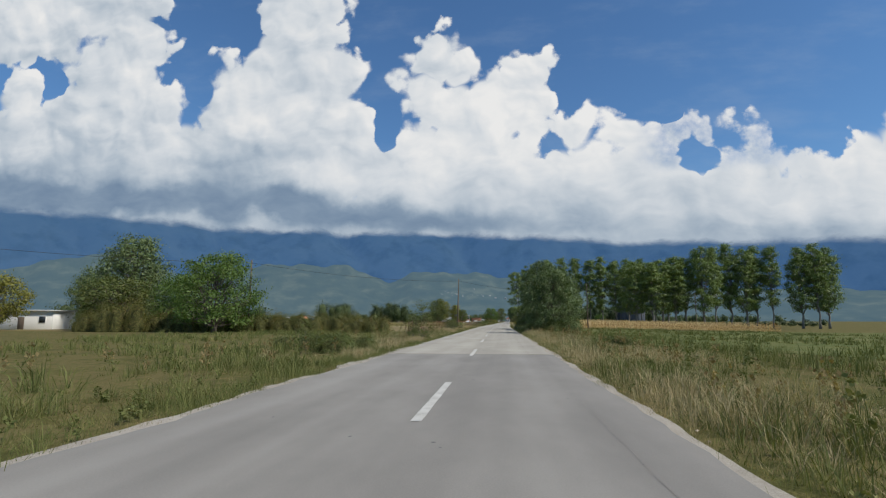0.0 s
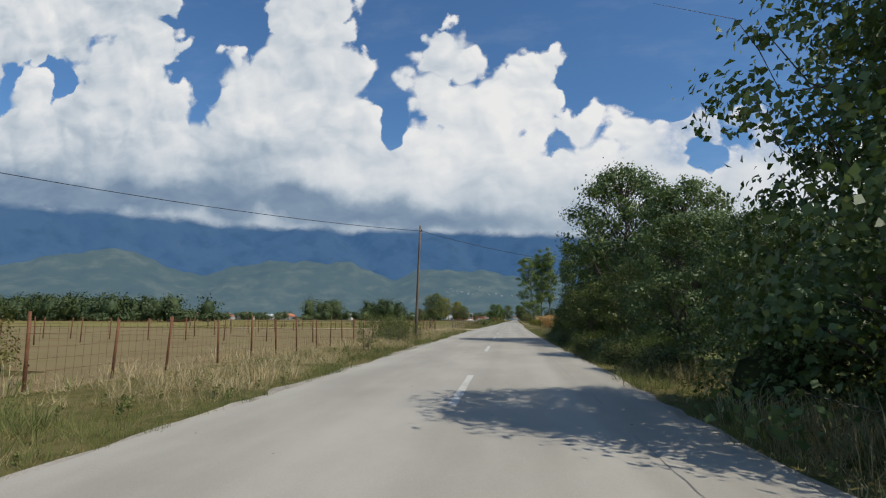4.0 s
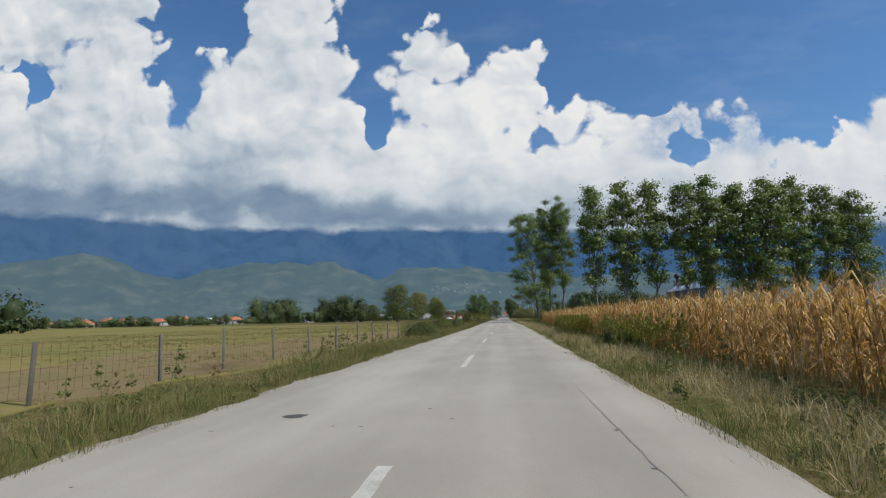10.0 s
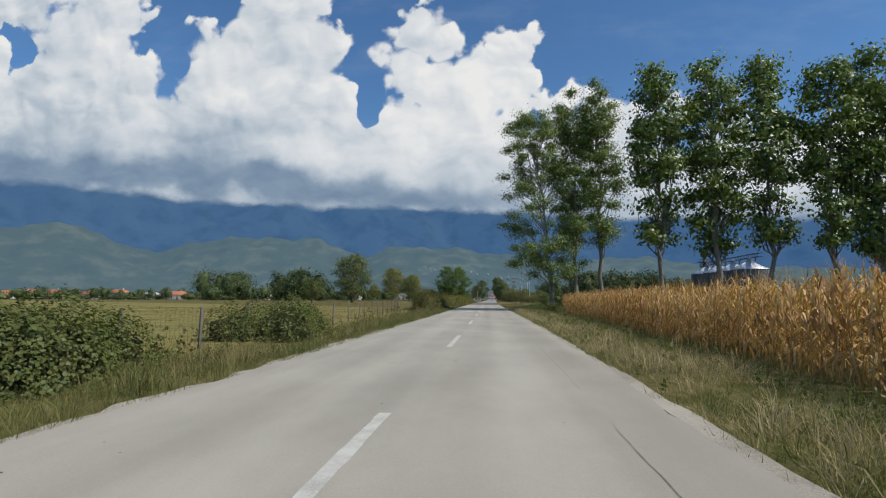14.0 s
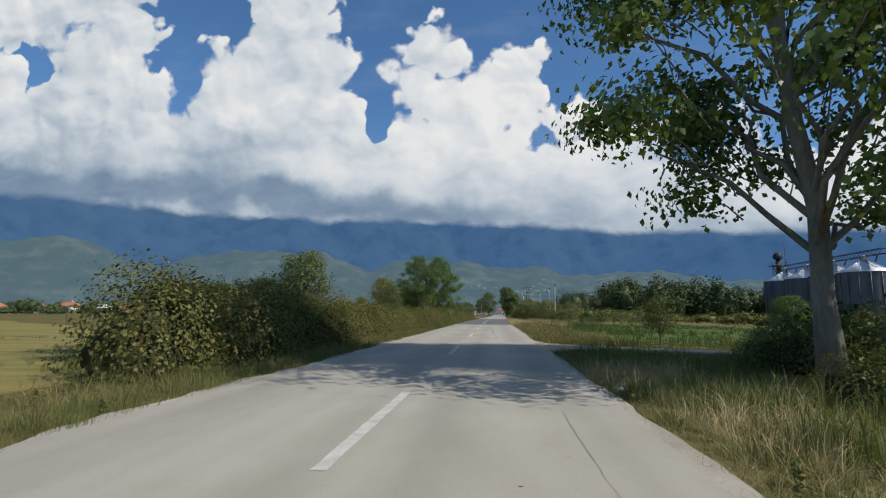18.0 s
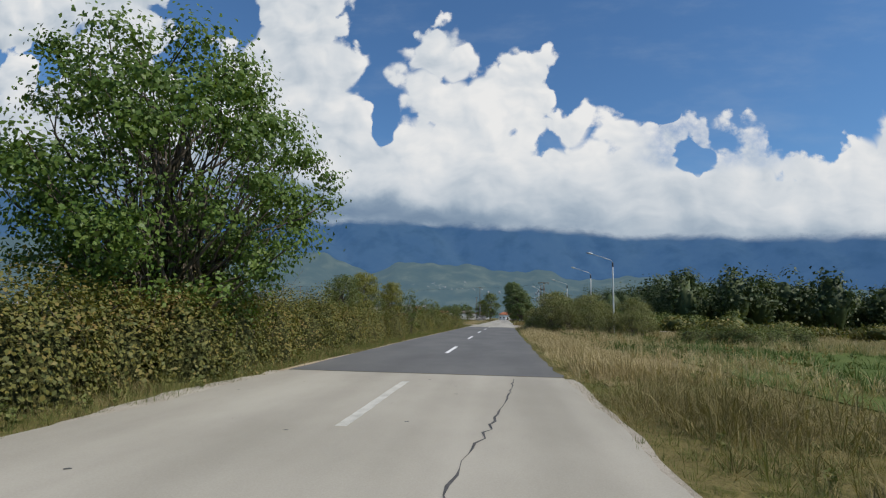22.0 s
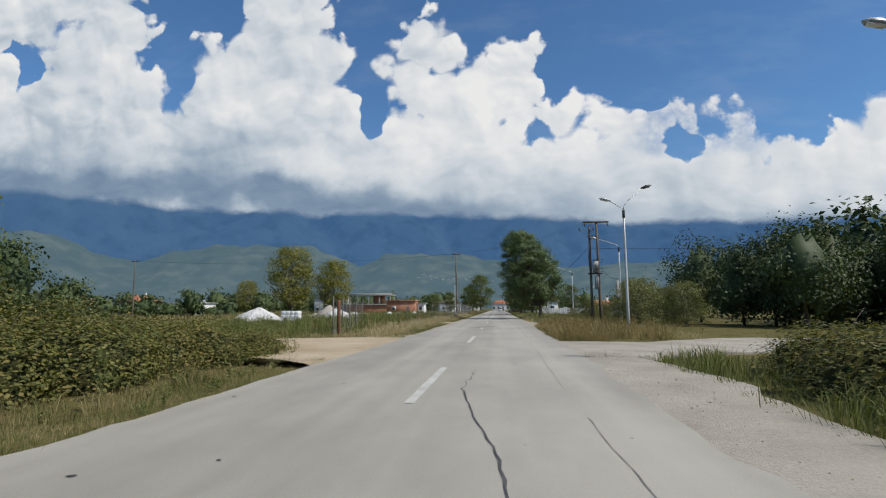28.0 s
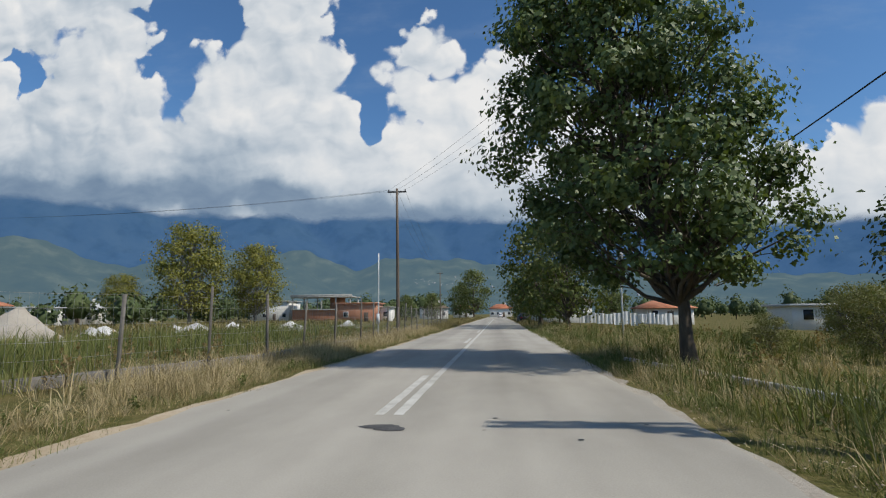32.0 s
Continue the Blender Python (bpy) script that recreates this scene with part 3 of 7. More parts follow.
def leaves(rng, centres, size, spread=0.35, droop=0.0, out=None):
    """Folded leaf blades at the centres, turned outwards where a way out is given: vertices and quads."""
    n = len(centres)
    size = np.broadcast_to(np.asarray(size, float), (n,)) * rng.uniform(1 - spread, 1 + spread, n)
    d = rng.normal(size=(n, 3))
    d[:, 2] -= droop
    if out is None:
        d /= np.linalg.norm(d, axis=1)[:, None]
        w = np.cross(d, rng.normal(size=(n, 3)))
        w /= np.linalg.norm(w, axis=1)[:, None]
        up = np.cross(d, w)
    else:
        up = out / (np.linalg.norm(out, axis=1)[:, None] + 1e-9) + rng.normal(size=(n, 3)) * 0.42 + [0, 0, 0.3]
        up /= np.linalg.norm(up, axis=1)[:, None] + 1e-9
        d -= up * np.sum(d * up, axis=1)[:, None]
        d /= np.linalg.norm(d, axis=1)[:, None] + 1e-9
        w = np.cross(up, d)
    s = size[:, None]
    v = np.stack([centres - d * s * 0.5, centres + w * s * 0.36 + up * s * 0.1 + d * s * 0.05, centres + d * s * 0.5 - up * s * 0.08, centres - w * s * 0.36 + up * s * 0.1 + d * s * 0.05], 1)
    return v.reshape(-1, 3), np.arange(n * 4).reshape(-1, 4)


def blades(rng, base, height, width, lean=0.35, away=None):
    """Grass blades, the taller ones bent: vertices, quads and triangles. away: the way out of each blade's tuft."""
    n = len(base)
    a = rng.uniform(0, 2 * np.pi, n)
    side = np.stack([np.cos(a), np.sin(a), np.zeros(n)], 1) * (width * 0.5)[:, None]
    b = rng.uniform(0, 2 * np.pi, n) if away is None else away + rng.normal(size=n) * 0.7
    k = rng.uniform(0.05, 1.0, n) * lean
    tip = np.stack([np.cos(b) * k, np.sin(b) * k, np.ones(n) * (1 - 0.3 * k)], 1) * height[:, None]
    tall = height > 0.34
    v1 = np.stack([base - side, base + side, base + tip], 1)[~tall].reshape(-1, 3)
    mid = tip * np.array([0.30, 0.30, 0.66])
    v2 = np.stack([base - side * 0.8, base + side * 0.8, base + mid + side, base + mid - side, base + tip], 1)[tall].reshape(-1, 3)
    i = len(v1) + np.arange(int(tall.sum()))[:, None] * 5
    return np.concatenate([v1, v2]), i + np.array([[0, 1, 2, 3]]), np.concatenate([np.arange(len(v1)).reshape(-1, 3), i + np.array([[3, 2, 4]])])


def lump(rng, x, y, scale, seed=0.0):
    """Soft noise from a few sines, for outlines and clumps."""
    return (np.sin(x * 1.1 / scale + seed) + np.sin(y * 1.3 / scale + 2.1 * seed + 1) + np.sin((x + y) * 0.71 / scale + 0.7 * seed) + np.sin((x - 2 * y) * 0.53 / scale + 1.9 * seed)) / 4

# ---- ground and road ----
def strip(name, y0, y1, x0, x1, z, mat, label, step=2.0, ragged=(0.0, 0.0), seed=1, category="road", kind="structure", along=True, depth=0.12):
    """A sheet along the road between two offsets from its middle, with ragged edges and a thickness."""
    rng = np.random.default_rng(seed)
    ys = np.arange(y0, y1 + 0.01, step)
    mid = xc(ys)
    jag = lambda: np.convolve(rng.normal(size=len(ys) + 4), np.ones(5) / 2.6, "valid") + 0.35 * rng.normal(size=len(ys))
    lx, rx = x0 + jag() * ragged[0] + mid, x1 + jag() * ragged[1] + mid
    n = 8
    f = np.linspace(0, 1, n + 1)
    px = lx[:, None] * (1 - f) + rx[:, None] * f
    py = np.repeat(ys[:, None], n + 1, 1)
    zz = np.full(px.shape, z)
    top = np.stack([px, py, zz], -1).reshape(-1, 3)
    i = np.arange(len(ys) - 1)[:, None] * (n + 1)
    j = np.arange(n)[None]
    q = np.stack([i + j, i + j + 1, i + n + 2 + j, i + n + 1 + j], -1).reshape(-1, 4)
    b = Build().take(top, q)
    for xs, flip in ((lx, False), (rx, True)):
        a = np.stack([np.stack([xs, ys, np.full(len(ys), z)], 1), np.stack([xs, ys, np.full(len(ys), z - depth)], 1)], 1).reshape(-1, 3)
        k = np.arange(len(ys) - 1)[:, None] * 2
        qq = np.concatenate([k, k + 2, k + 3, k + 1], 1)
        b.take(a, qq if flip else qq[:, ::-1])
    ob = new(name, b.mesh(name, mat))
    return tagged(ob, label, category, "", kind)


def sheet(name, outline, z, mat, label, category="field", ragged=0.3, seed=2, step=2.0, kind="structure"):
    """A flat patch of land inside an outline, its edge roughened, following the ground."""
    rng = np.random.default_rng(seed)
    pts = []
    for (ax, ay), (bx, by) in zip(outline, outline[1:] + outline[:1]):
        n = max(1, int(math.hypot(bx - ax, by - ay) / step))
        for k in range(n):
            pts.append((ax + (bx - ax) * k / n + rng.normal() * ragged, ay + (by - ay) * k / n + rng.normal() * ragged))
    bm = bmesh.new()
    vs = [bm.verts.new((x, y, float(gz(x)) + z)) for x, y in pts]
    face = bm.faces.new(vs)
    bmesh.ops.triangulate(bm, faces=[face])
    if bm.faces and sum(f.normal.z for f in bm.faces) < 0:
        bmesh.ops.reverse_faces(bm, faces=list(bm.faces))
    low = [bm.verts.new((v.co.x, v.co.y, v.co.z - 0.12)) for v in vs]
    for k in range(len(vs)):
        bm.faces.new((vs[k - 1], vs[k], low[k], low[k - 1]))
    bmesh.ops.recalc_face_normals(bm, faces=list(bm.faces))
    me = bpy.data.meshes.new(name)
    bm.to_mesh(me)
    bm.free()
    me.materials.append(M[mat])
    return tagged(new(name, me), label, category, "", kind)


# one sheet of land out to the foot of the mountains
gx = np.concatenate([np.linspace(-4200, -300, 24), np.linspace(-260, -12, 40), np.linspace(-8, 14, 23), np.linspace(18, 120, 30), np.linspace(150, 4200, 24)])
gy = np.concatenate([np.linspace(-600, -40, 10), np.linspace(-30, 520, 140), np.linspace(560, 4400, 30)])
GX, GY = np.meshgrid(gx, gy)
rel = GX - xc(np.clip(GY, -240, 1400))
GZ = gz(GX) - 0.05 - 0.04 * np.clip((np.abs(rel) - 3.2) / 1.5, 0, 1)
nx, ny = len(gx), len(gy)
gi = np.arange(ny - 1)[:, None] * nx
gj = np.arange(nx - 1)[None]
gq = np.stack([gi + gj, gi + gj + 1, gi + nx + gj + 1, gi + nx + gj], -1).reshape(-1, 4)
ground = tagged(new("ground", mesh_of("ground", np.stack([GX, GY, GZ], -1).reshape(-1, 3), gq, "ground", True)), "dry grassy plain with patches of straw and green", "ground", "", "structure")

EDGE = 3.35
strip("road_1", -60, 22, -EDGE, EDGE, 0.0, "road_first", "worn grey asphalt country road", 0.5, (0.05, 0.05), 11)
strip("road_2", 22.003, 299, -EDGE, EDGE, 0.004, "road_old", "sun-bleached pale asphalt country road with ragged edges", 0.5, (0.05, 0.06), 12)
strip("road_3", 299.003, 363, -EDGE + 0.05, EDGE - 0.05, 0.012, "road_new", "newer dark grey asphalt stretch of the road", 0.5, (0.02, 0.05), 13)
strip("road_4", 363.003, 760, -EDGE - 0.1, EDGE + 0.05, 0.0, "road_last", "pale cracked asphalt road running into the village", 0.5, (0.08, 0.10), 14)
strip("road_shoulder_left", -60, 299, -EDGE - 0.30, -EDGE + 0.06, -0.025, "gravel", "thin gravelly road edge", 0.5, (0.13, 0.0), 15, "shoulder", depth=0.06)
strip("road_shoulder_right", -60, 299, EDGE - 0.06, EDGE + 0.22, -0.025, "gravel", "thin gravelly road edge", 0.5, (0.0, 0.05), 16, "shoulder", depth=0.06)
strip("road_shoulder_dusty", 299, 378, -EDGE - 0.15, -EDGE + 0.1, -0.02, "dirt", "thin dusty road edge", 0.5, (0.05, 0.0), 17, "shoulder", depth=0.06)
strip("road_shoulder_sandy", 395, 560, -EDGE - 0.35, -EDGE + 0.06, -0.025, "dirt", "sandy edge of the village road", 0.5, (0.1, 0.0), 18, "shoulder", depth=0.06)
strip("road_shoulder_village", 395, 560, EDGE - 0.1, EDGE + 0.3, -0.025, "gravel", "gravelly edge of the village road", 0.5, (0.0, 0.09), 19, "shoulder", depth=0.06)

# centre line dashes
DASHES = [-20.0, -6.4, 7.3, 20.9, 34.2, 47.7, 61.6, 75.9, 89.7, 103.3, 117.0, 130.9, 145.2, 158.8, 172.3, 185.6, 198.8, 212.0, 225.3, 239.2, 252.3, 265.7, 279.3, 292.8, 306.2, 319.7, 333.2, 346.4, 360.2, 373.6, 387.0, 400.7, 413.5]


def off_middle(y):
    """How far the painted line strays from the road's middle."""
    return np.interp(y, [0, 22, 60, 110, 126, 145, 160, 188, 215, 226, 283, 308, 335, 376, 402, 428], [0.08, 0.1, 0.0, 0.0, 0.03, -0.05, -0.14, -0.135, -0.03, 0.0, -0.02, -0.14, -0.26, -0.16, -0.2, -0.22])


def dash(y0, y1, x, fresh, z=0.007):
    ys = np.arange(y0, y1 + 0.01, 0.23)
    rng = np.random.default_rng(int(abs(y0) * 10) + 5)
    w = 0.075
    j = 0.003 if fresh else 0.005
    l = np.stack([xc(ys) + off_middle(ys) + x - w + rng.normal(size=len(ys)) * j, ys, np.full(len(ys), z)], 1)
    r = np.stack([xc(ys) + off_middle(ys) + x + w + rng.normal(size=len(ys)) * j, ys, np.full(len(ys), z)], 1)
    v = np.stack([l, r], 1).reshape(-1, 3)
    k = np.arange(len(ys) - 1)[:, None] * 2
    q = np.concatenate([k, k + 1, k + 3, k + 2], 1)
    me = mesh_of("lane_dash", v, q, "paint_new" if fresh else "paint")
    return tagged(new("lane_dash", me), "bright white painted lane dash on the dark asphalt" if fresh else "worn white painted lane dash on the road", "lane marking", "centre line dashes")


for y in DASHES:
    fresh = 299 < y < 362
    dash(y, y + (2.4 if y == 400.7 else 4.6), 0.0, fresh, 0.016 if fresh else 0.009)
dash(427.0, 431.6, -0.32, False)
for y in range(445, 520, 14):
    dash(y, y + 4.6, -0.32, False)
tagged(dash(427.0, 560.0, -0.06, False), "continuous white painted centre line on the road", "lane marking")


def crack(name, pts, width, label, z=0.0085, seed=3, mat="crack"):
    """A ragged tar-dark line along a line of points: road cracks, and one painted cable shadow."""
    rng = np.random.default_rng(seed)
    path = []
    for (ax, ay), (bx, by) in zip(pts, pts[1:]):
        n = max(2, int(math.hypot(bx - ax, by - ay) / 0.25))
        for k in range(n):
            f = k / n
            path.append((ax + (bx - ax) * f, ay + (by - ay) * f))
    path = np.array(path) + rng.normal(size=(len(path), 2)) * [width * 0.5, 0.02]
    path[:, 0] += xc(path[:, 1])
    d = np.gradient(path, axis=0)
    d /= np.linalg.norm(d, axis=1)[:, None] + 1e-9
    nrm = np.stack([-d[:, 1], d[:, 0]], 1) * (width * rng.uniform(0.08, 0.5, len(path)))[:, None]
    l, r = path - nrm, path + nrm
    v = np.stack([np.column_stack([l, np.full(len(l), z)]), np.column_stack([r, np.full(len(r), z)])], 1).reshape(-1, 3)
    k = np.arange(len(path) - 1)[:, None] * 2
    run = np.sin(np.arange(len(path) - 1) * 0.31 + seed) + np.sin(np.arange(len(path) - 1) * 0.13 + 2 * seed)
    k = k[run > (-9.0 if mat == "patch" else -0.8)]
    me = mesh_of(name, v, np.concatenate([k, k + 2, k + 3, k + 1], 1), mat)
    return tagged(new(name, me), label, "road crack", "", "stuff")


crack("road_crack", [(2.55, -10), (2.6, 8), (2.6, 22)], 0.016, "thin dark joint crack along the road edge", 0.004, 31)
for a, b, s in ((22.5, 60, 32), (62, 118, 33), (121, 168, 34), (170, 226, 35), (228, 262, 36)):
    crack("road_crack", [(2.4, a), (2.45, (a + b) / 2), (2.35, b)], 0.016, "thin dark joint crack along the road edge", 0.0085, s)
# shadow of the overhead cable, painted on the asphalt as a thin dark strip
crack("road_crack", [(-3.1, 108.6), (-0.8, 110.6), (2.4, 114.3)], 0.022, "thin dark painted cable shadow crossing the road aslant", 0.0085, 41)
crack("road_crack", [(1.45, 262), (1.62, 266), (1.35, 270), (1.3, 276), (1.1, 281), (1.05, 285), (1.5, 291), (2.0, 295.5), (2.2, 298.6)], 0.042, "winding tar-filled crack along the lane", 0.0085, 42, "patch")
crack("road_crack", [(1.5, 366), (1.2, 369), (1.22, 370.3), (1.08, 371.3), (0.8, 372.8), (0.5, 375), (0.6, 378)], 0.034, "winding tar-filled crack along the lane", 0.006, 43, "patch")
crack("road_crack", [(2.35, 365), (2.2, 374), (2.3, 392), (2.4, 414)], 0.02, "thin dark joint crack along the road edge", 0.006, 44)
crack("road_crack", [(1.8, 404.6), (2.8, 403.6), (3.2, 403.4)], 0.06, "dark crack running to the road edge", 0.006, 45)


def patch(name, x, y, rx, ry, label, seed, z=0.0095, mat="patch"):
    rng = np.random.default_rng(seed)
    a = np.arange(28) * 2 * np.pi / 28
    r = 1 + 0.22 * np.sin(2 * a + rng.uniform(0, 6)) + 0.14 * np.sin(3 * a + rng.uniform(0, 6)) + rng.normal(size=28) * 0.06
    v = np.column_stack([xc(y) + x + rx * r * np.cos(a), y + ry * r * np.sin(a), np.full(28, z)])
    v = np.concatenate([v, [[xc(y) + x, y, z]]])
    tri = [(28, k, (k + 1) % 28) for k in range(28)]
    return tagged(new(name, mesh_of(name, v, [np.array(tri)], mat)), label, "road patch")


patch("asphalt_patch", -1.2, 181.2, 0.6, 0.22, "small dark asphalt repair patch on the pale road", 51)
patch("asphalt_patch", -0.35, 180.9, 0.55, 0.16, "small dark asphalt repair patch on the pale road", 52)
patch("asphalt_patch", -0.6, 402.8, 0.6, 0.42, "dark irregular asphalt repair patch on the pale road", 53, 0.006)
patch("asphalt_patch", 0.15, 405.0, 0.5, 0.4, "dark irregular asphalt repair patch on the pale road", 54, 0.006)
patch("asphalt_patch", -1.9, 138.0, 0.2, 0.12, "small dark asphalt repair patch on the pale road", 55)
for k, (mx, my) in enumerate(((0.42, 121.4), (0.36, 121.9), (0.44, 122.3), (0.34, 122.7), (0.40, 123.1))):
    patch("tyre_mark", mx, my, 0.05, 0.10, "faint rubbed tyre mark on the road", 156 + k, mat="crack")
patch("asphalt_patch", -1.95, 163.3, 0.13, 0.05, "small dark asphalt repair patch on the pale road", 57)
patch("asphalt_patch", -1.9, 164.2, 0.12, 0.04, "small dark asphalt repair patch on the pale road", 61)
patch("asphalt_patch", -0.3, 426.2, 0.28, 0.16, "small dark asphalt repair patch on the pale road", 59, 0.006)

# pits and specks of tar scattered over the asphalt
rs = np.random.default_rng(64)
specks = Build()
for k in range(420):
    sy, sx = rs.uniform(-2, 470), rs.uniform(-3.1, 3.1)
    if 298 < sy < 364:
        continue
    a = np.arange(7) * 2 * np.pi / 7
    r = rs.uniform(0.008, 0.032) * rs.uniform(0.6, 1.3, 7)
    v = np.column_stack([xc(sy) + sx + r * 1.4 * np.cos(a), sy + r * np.sin(a), np.full(7, 0.0088)])
    specks.take(v, (), [(0, n, n + 1) for n in range(1, 6)])
tagged(new("road_specks", specks.mesh("road_specks", "patch")), "small dark pits and tar specks in the asphalt", "road wear", "", "stuff")

# fields and tracks
sheet("hay_field", [(-7.8, 128), (-7.2, 160), (-6.9, 200), (-7.2, 246), (-12, 262), (-200, 400), (-300, 380), (-300, 128)], -0.06, "hay", "wide mown hay field, straw yellow with a green tinge", seed=61, step=6.0, ragged=0.6)
sheet("bare_verge_patch", [(2.35, 128.4), (2.5, 126.8), (3.0, 125.4), (3.3, 124.0), (3.9, 124.2), (3.7, 126.2), (3.1, 129.0)], -0.062, "dirt", "bare sandy patch worn into the verge", "track", 0.08, 73, 0.5)
sheet("fallow_strip", [(-7.9, 140), (-7.9, 160), (-7.2, 186), (-11, 192), (-15, 178), (-18, 152), (-13, 141)], -0.05, "bare", "brown trodden strip inside the field fence", seed=72, step=2.0, ragged=0.5)
sheet("bare_paddock", [(-8.6, 52), (-9.0, 118), (-60, 124), (-120, 118), (-120, 70), (-12, 66)], -0.065, "bare", "dry brown grazed paddock behind a rusty fence", seed=62, step=5.0)
sheet("lucerne_field", [(8.0, 262), (8.2, 300), (9.0, 322), (30, 336), (75, 345), (90, 262), (40, 258)], -0.06, "lucerne", "green lucerne field with taller weedy margin", seed=63, step=4.0)
sheet("meadow_strip", [(5.5, 40), (6.0, 96), (60, 122), (140, 122), (140, 20), (30, 10)], -0.062, "meadow", "green fallow strip beside the road", seed=64, step=5.0)
sheet("dry_verge", [(4.3, 298), (4.5, 330), (5.0, 361), (13, 350), (15, 330), (11, 312)], -0.055, "bare", "dry bare verge below thin straw grass", seed=71, step=2.0)
sheet("farm_track_1", [(-3.2, 118.6), (-3.2, 132.5), (-6.9, 128.2), (-14, 127.0), (-40, 126.4), (-40, 123.0), (-14, 123.2), (-8, 121.5)], -0.018, "dirt", "sandy farm track joining the road", "track", 0.18, 65, 1.0)
sheet("farm_track_2", [(2.8, 254.2), (2.8, 264.2), (4.2, 259.6), (6.0, 258.1), (10, 257.7), (40, 257.6), (40, 255.6), (12, 255.8), (7.4, 256.0), (4.3, 255.9), (3.6, 254.8)], -0.016, "dirt", "sandy farm track joining the road", "track", 0.1, 66, 0.8)
sheet("side_road_left", [(-1.2, 378.0), (-1.0, 395.0), (-4.4, 391.6), (-12, 389.6), (-40, 389.0), (-40, 382.0), (-12, 382.6), (-6.0, 381.6)], -0.016, "dirt", "sandy side road joining the village road", "track", 0.16, 67, 1.0)
sheet("side_road_right", [(3.2, 362.0), (3.6, 388.4), (6.4, 388.0), (8.4, 388.4), (11.0, 391.0), (14, 393.5), (40, 396.0), (40, 387.0), (14, 385.6), (9.2, 383.4), (7.0, 381.6), (6.2, 380.0), (6.6, 376.6), (6.1, 372.0), (5.4, 367.0), (4.6, 362.5)], -0.014, "gravel", "sandy gravel side road joining the village road", "track", 0.12, 68, 0.8)
sheet("yard_entry_left", [(-0.9, 419.4), (-1.2, 416.9), (-2.3, 415.3), (-4.4, 415.5), (-9, 415.9), (-22, 416.4), (-22, 420.0), (-7, 419.3), (-2.4, 418.9)], -0.015, "dirt", "sandy yard entrance beside the village road", "track", 0.12, 69, 1.0)
sheet("yard_entry_right", [(4.4, 405.0), (4.9, 431.5), (5.4, 430.6), (5.6, 424), (6.0, 418.4), (7.0, 416.2), (8.8, 415.4), (13, 415), (13, 410), (8.2, 408.6), (6.0, 406.0)], -0.014, "gravel", "sandy gravel pull-in beside the village road", "track", 0.14, 70, 1.0)

# ---- mountains: hills before a long range under the clouds, haze put in as emission ----
def haze_material(name, stops, glow, scale, fade=None):
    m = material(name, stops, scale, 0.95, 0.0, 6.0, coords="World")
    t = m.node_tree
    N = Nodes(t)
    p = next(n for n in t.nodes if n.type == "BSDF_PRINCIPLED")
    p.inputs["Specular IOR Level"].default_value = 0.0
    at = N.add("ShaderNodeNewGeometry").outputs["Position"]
    # the emission colour stands in for blue haze in the air
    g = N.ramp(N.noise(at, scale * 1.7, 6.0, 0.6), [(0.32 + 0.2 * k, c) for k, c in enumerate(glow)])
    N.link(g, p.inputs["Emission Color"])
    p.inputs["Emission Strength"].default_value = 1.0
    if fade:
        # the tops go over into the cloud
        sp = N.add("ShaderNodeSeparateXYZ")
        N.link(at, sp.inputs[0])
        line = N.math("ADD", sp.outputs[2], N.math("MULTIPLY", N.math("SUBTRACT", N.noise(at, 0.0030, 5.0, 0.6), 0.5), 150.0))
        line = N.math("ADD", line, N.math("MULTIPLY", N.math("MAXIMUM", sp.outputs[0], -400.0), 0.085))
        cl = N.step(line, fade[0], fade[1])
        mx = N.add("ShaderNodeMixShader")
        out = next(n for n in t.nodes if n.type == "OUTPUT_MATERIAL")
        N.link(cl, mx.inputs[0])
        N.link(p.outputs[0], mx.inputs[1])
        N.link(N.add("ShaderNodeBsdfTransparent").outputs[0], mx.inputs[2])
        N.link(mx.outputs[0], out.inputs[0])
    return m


# base kept dark for cloud shade on the range; emission gives the haze
M["range"] = haze_material("range", [(0.012, 0.02, 0.02), (0.025, 0.035, 0.03)], ((0.026, 0.078, 0.190), (0.040, 0.100, 0.225)), 0.004, (615.0, 690.0))
M["hills"] = haze_material("hills", [(0.012, 0.016, 0.011), (0.022, 0.026, 0.018)], ((0.062, 0.112, 0.155), (0.076, 0.126, 0.160), (0.125, 0.172, 0.190)), 0.006)


def relief(name, near, far, height, mat, label, seed, ridges):
    """A strip of mountain land between two distances, seen along the bearing."""
    az = np.linspace(-1.25, 1.15, 420)
    dep = np.linspace(0, 1, 26)
    A, D = np.meshgrid(az, dep)
    R = near + (far - near) * D
    X, Y = R * np.sin(A), R * np.cos(A)
    crest = height(A)
    rise = np.clip(D * 1.15, 0, 1) ** 0.85
    rug = np.zeros_like(A)
    for k in range(1, 6):
        rug += np.abs(np.sin(A * (9 * k) * ridges + seed * k + 1.5 * np.sin(A * 5 * k + D * 2 * k))) / k ** 1.15
    rug = rug / 2.2
    Z = crest * rise * (0.80 + 0.30 * (rug - 0.5) * np.sin(np.pi * np.clip(D, 0.02, 1)) ** 0.7 + 0.2 * D) - 2
    n, m = len(az), len(dep)
    i = np.arange(m - 1)[:, None] * n
    j = np.arange(n - 1)[None]
    q = np.stack([i + j, i + j + 1, i + n + j + 1, i + n + j], -1).reshape(-1, 4)
    return tagged(new(name, mesh_of(name, np.stack([X, Y, Z], -1).reshape(-1, 3), q, mat, True)), label, "mountain", "", "structure")


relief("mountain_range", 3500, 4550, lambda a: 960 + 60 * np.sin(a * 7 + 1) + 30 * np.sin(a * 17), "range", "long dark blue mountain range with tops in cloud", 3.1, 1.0)

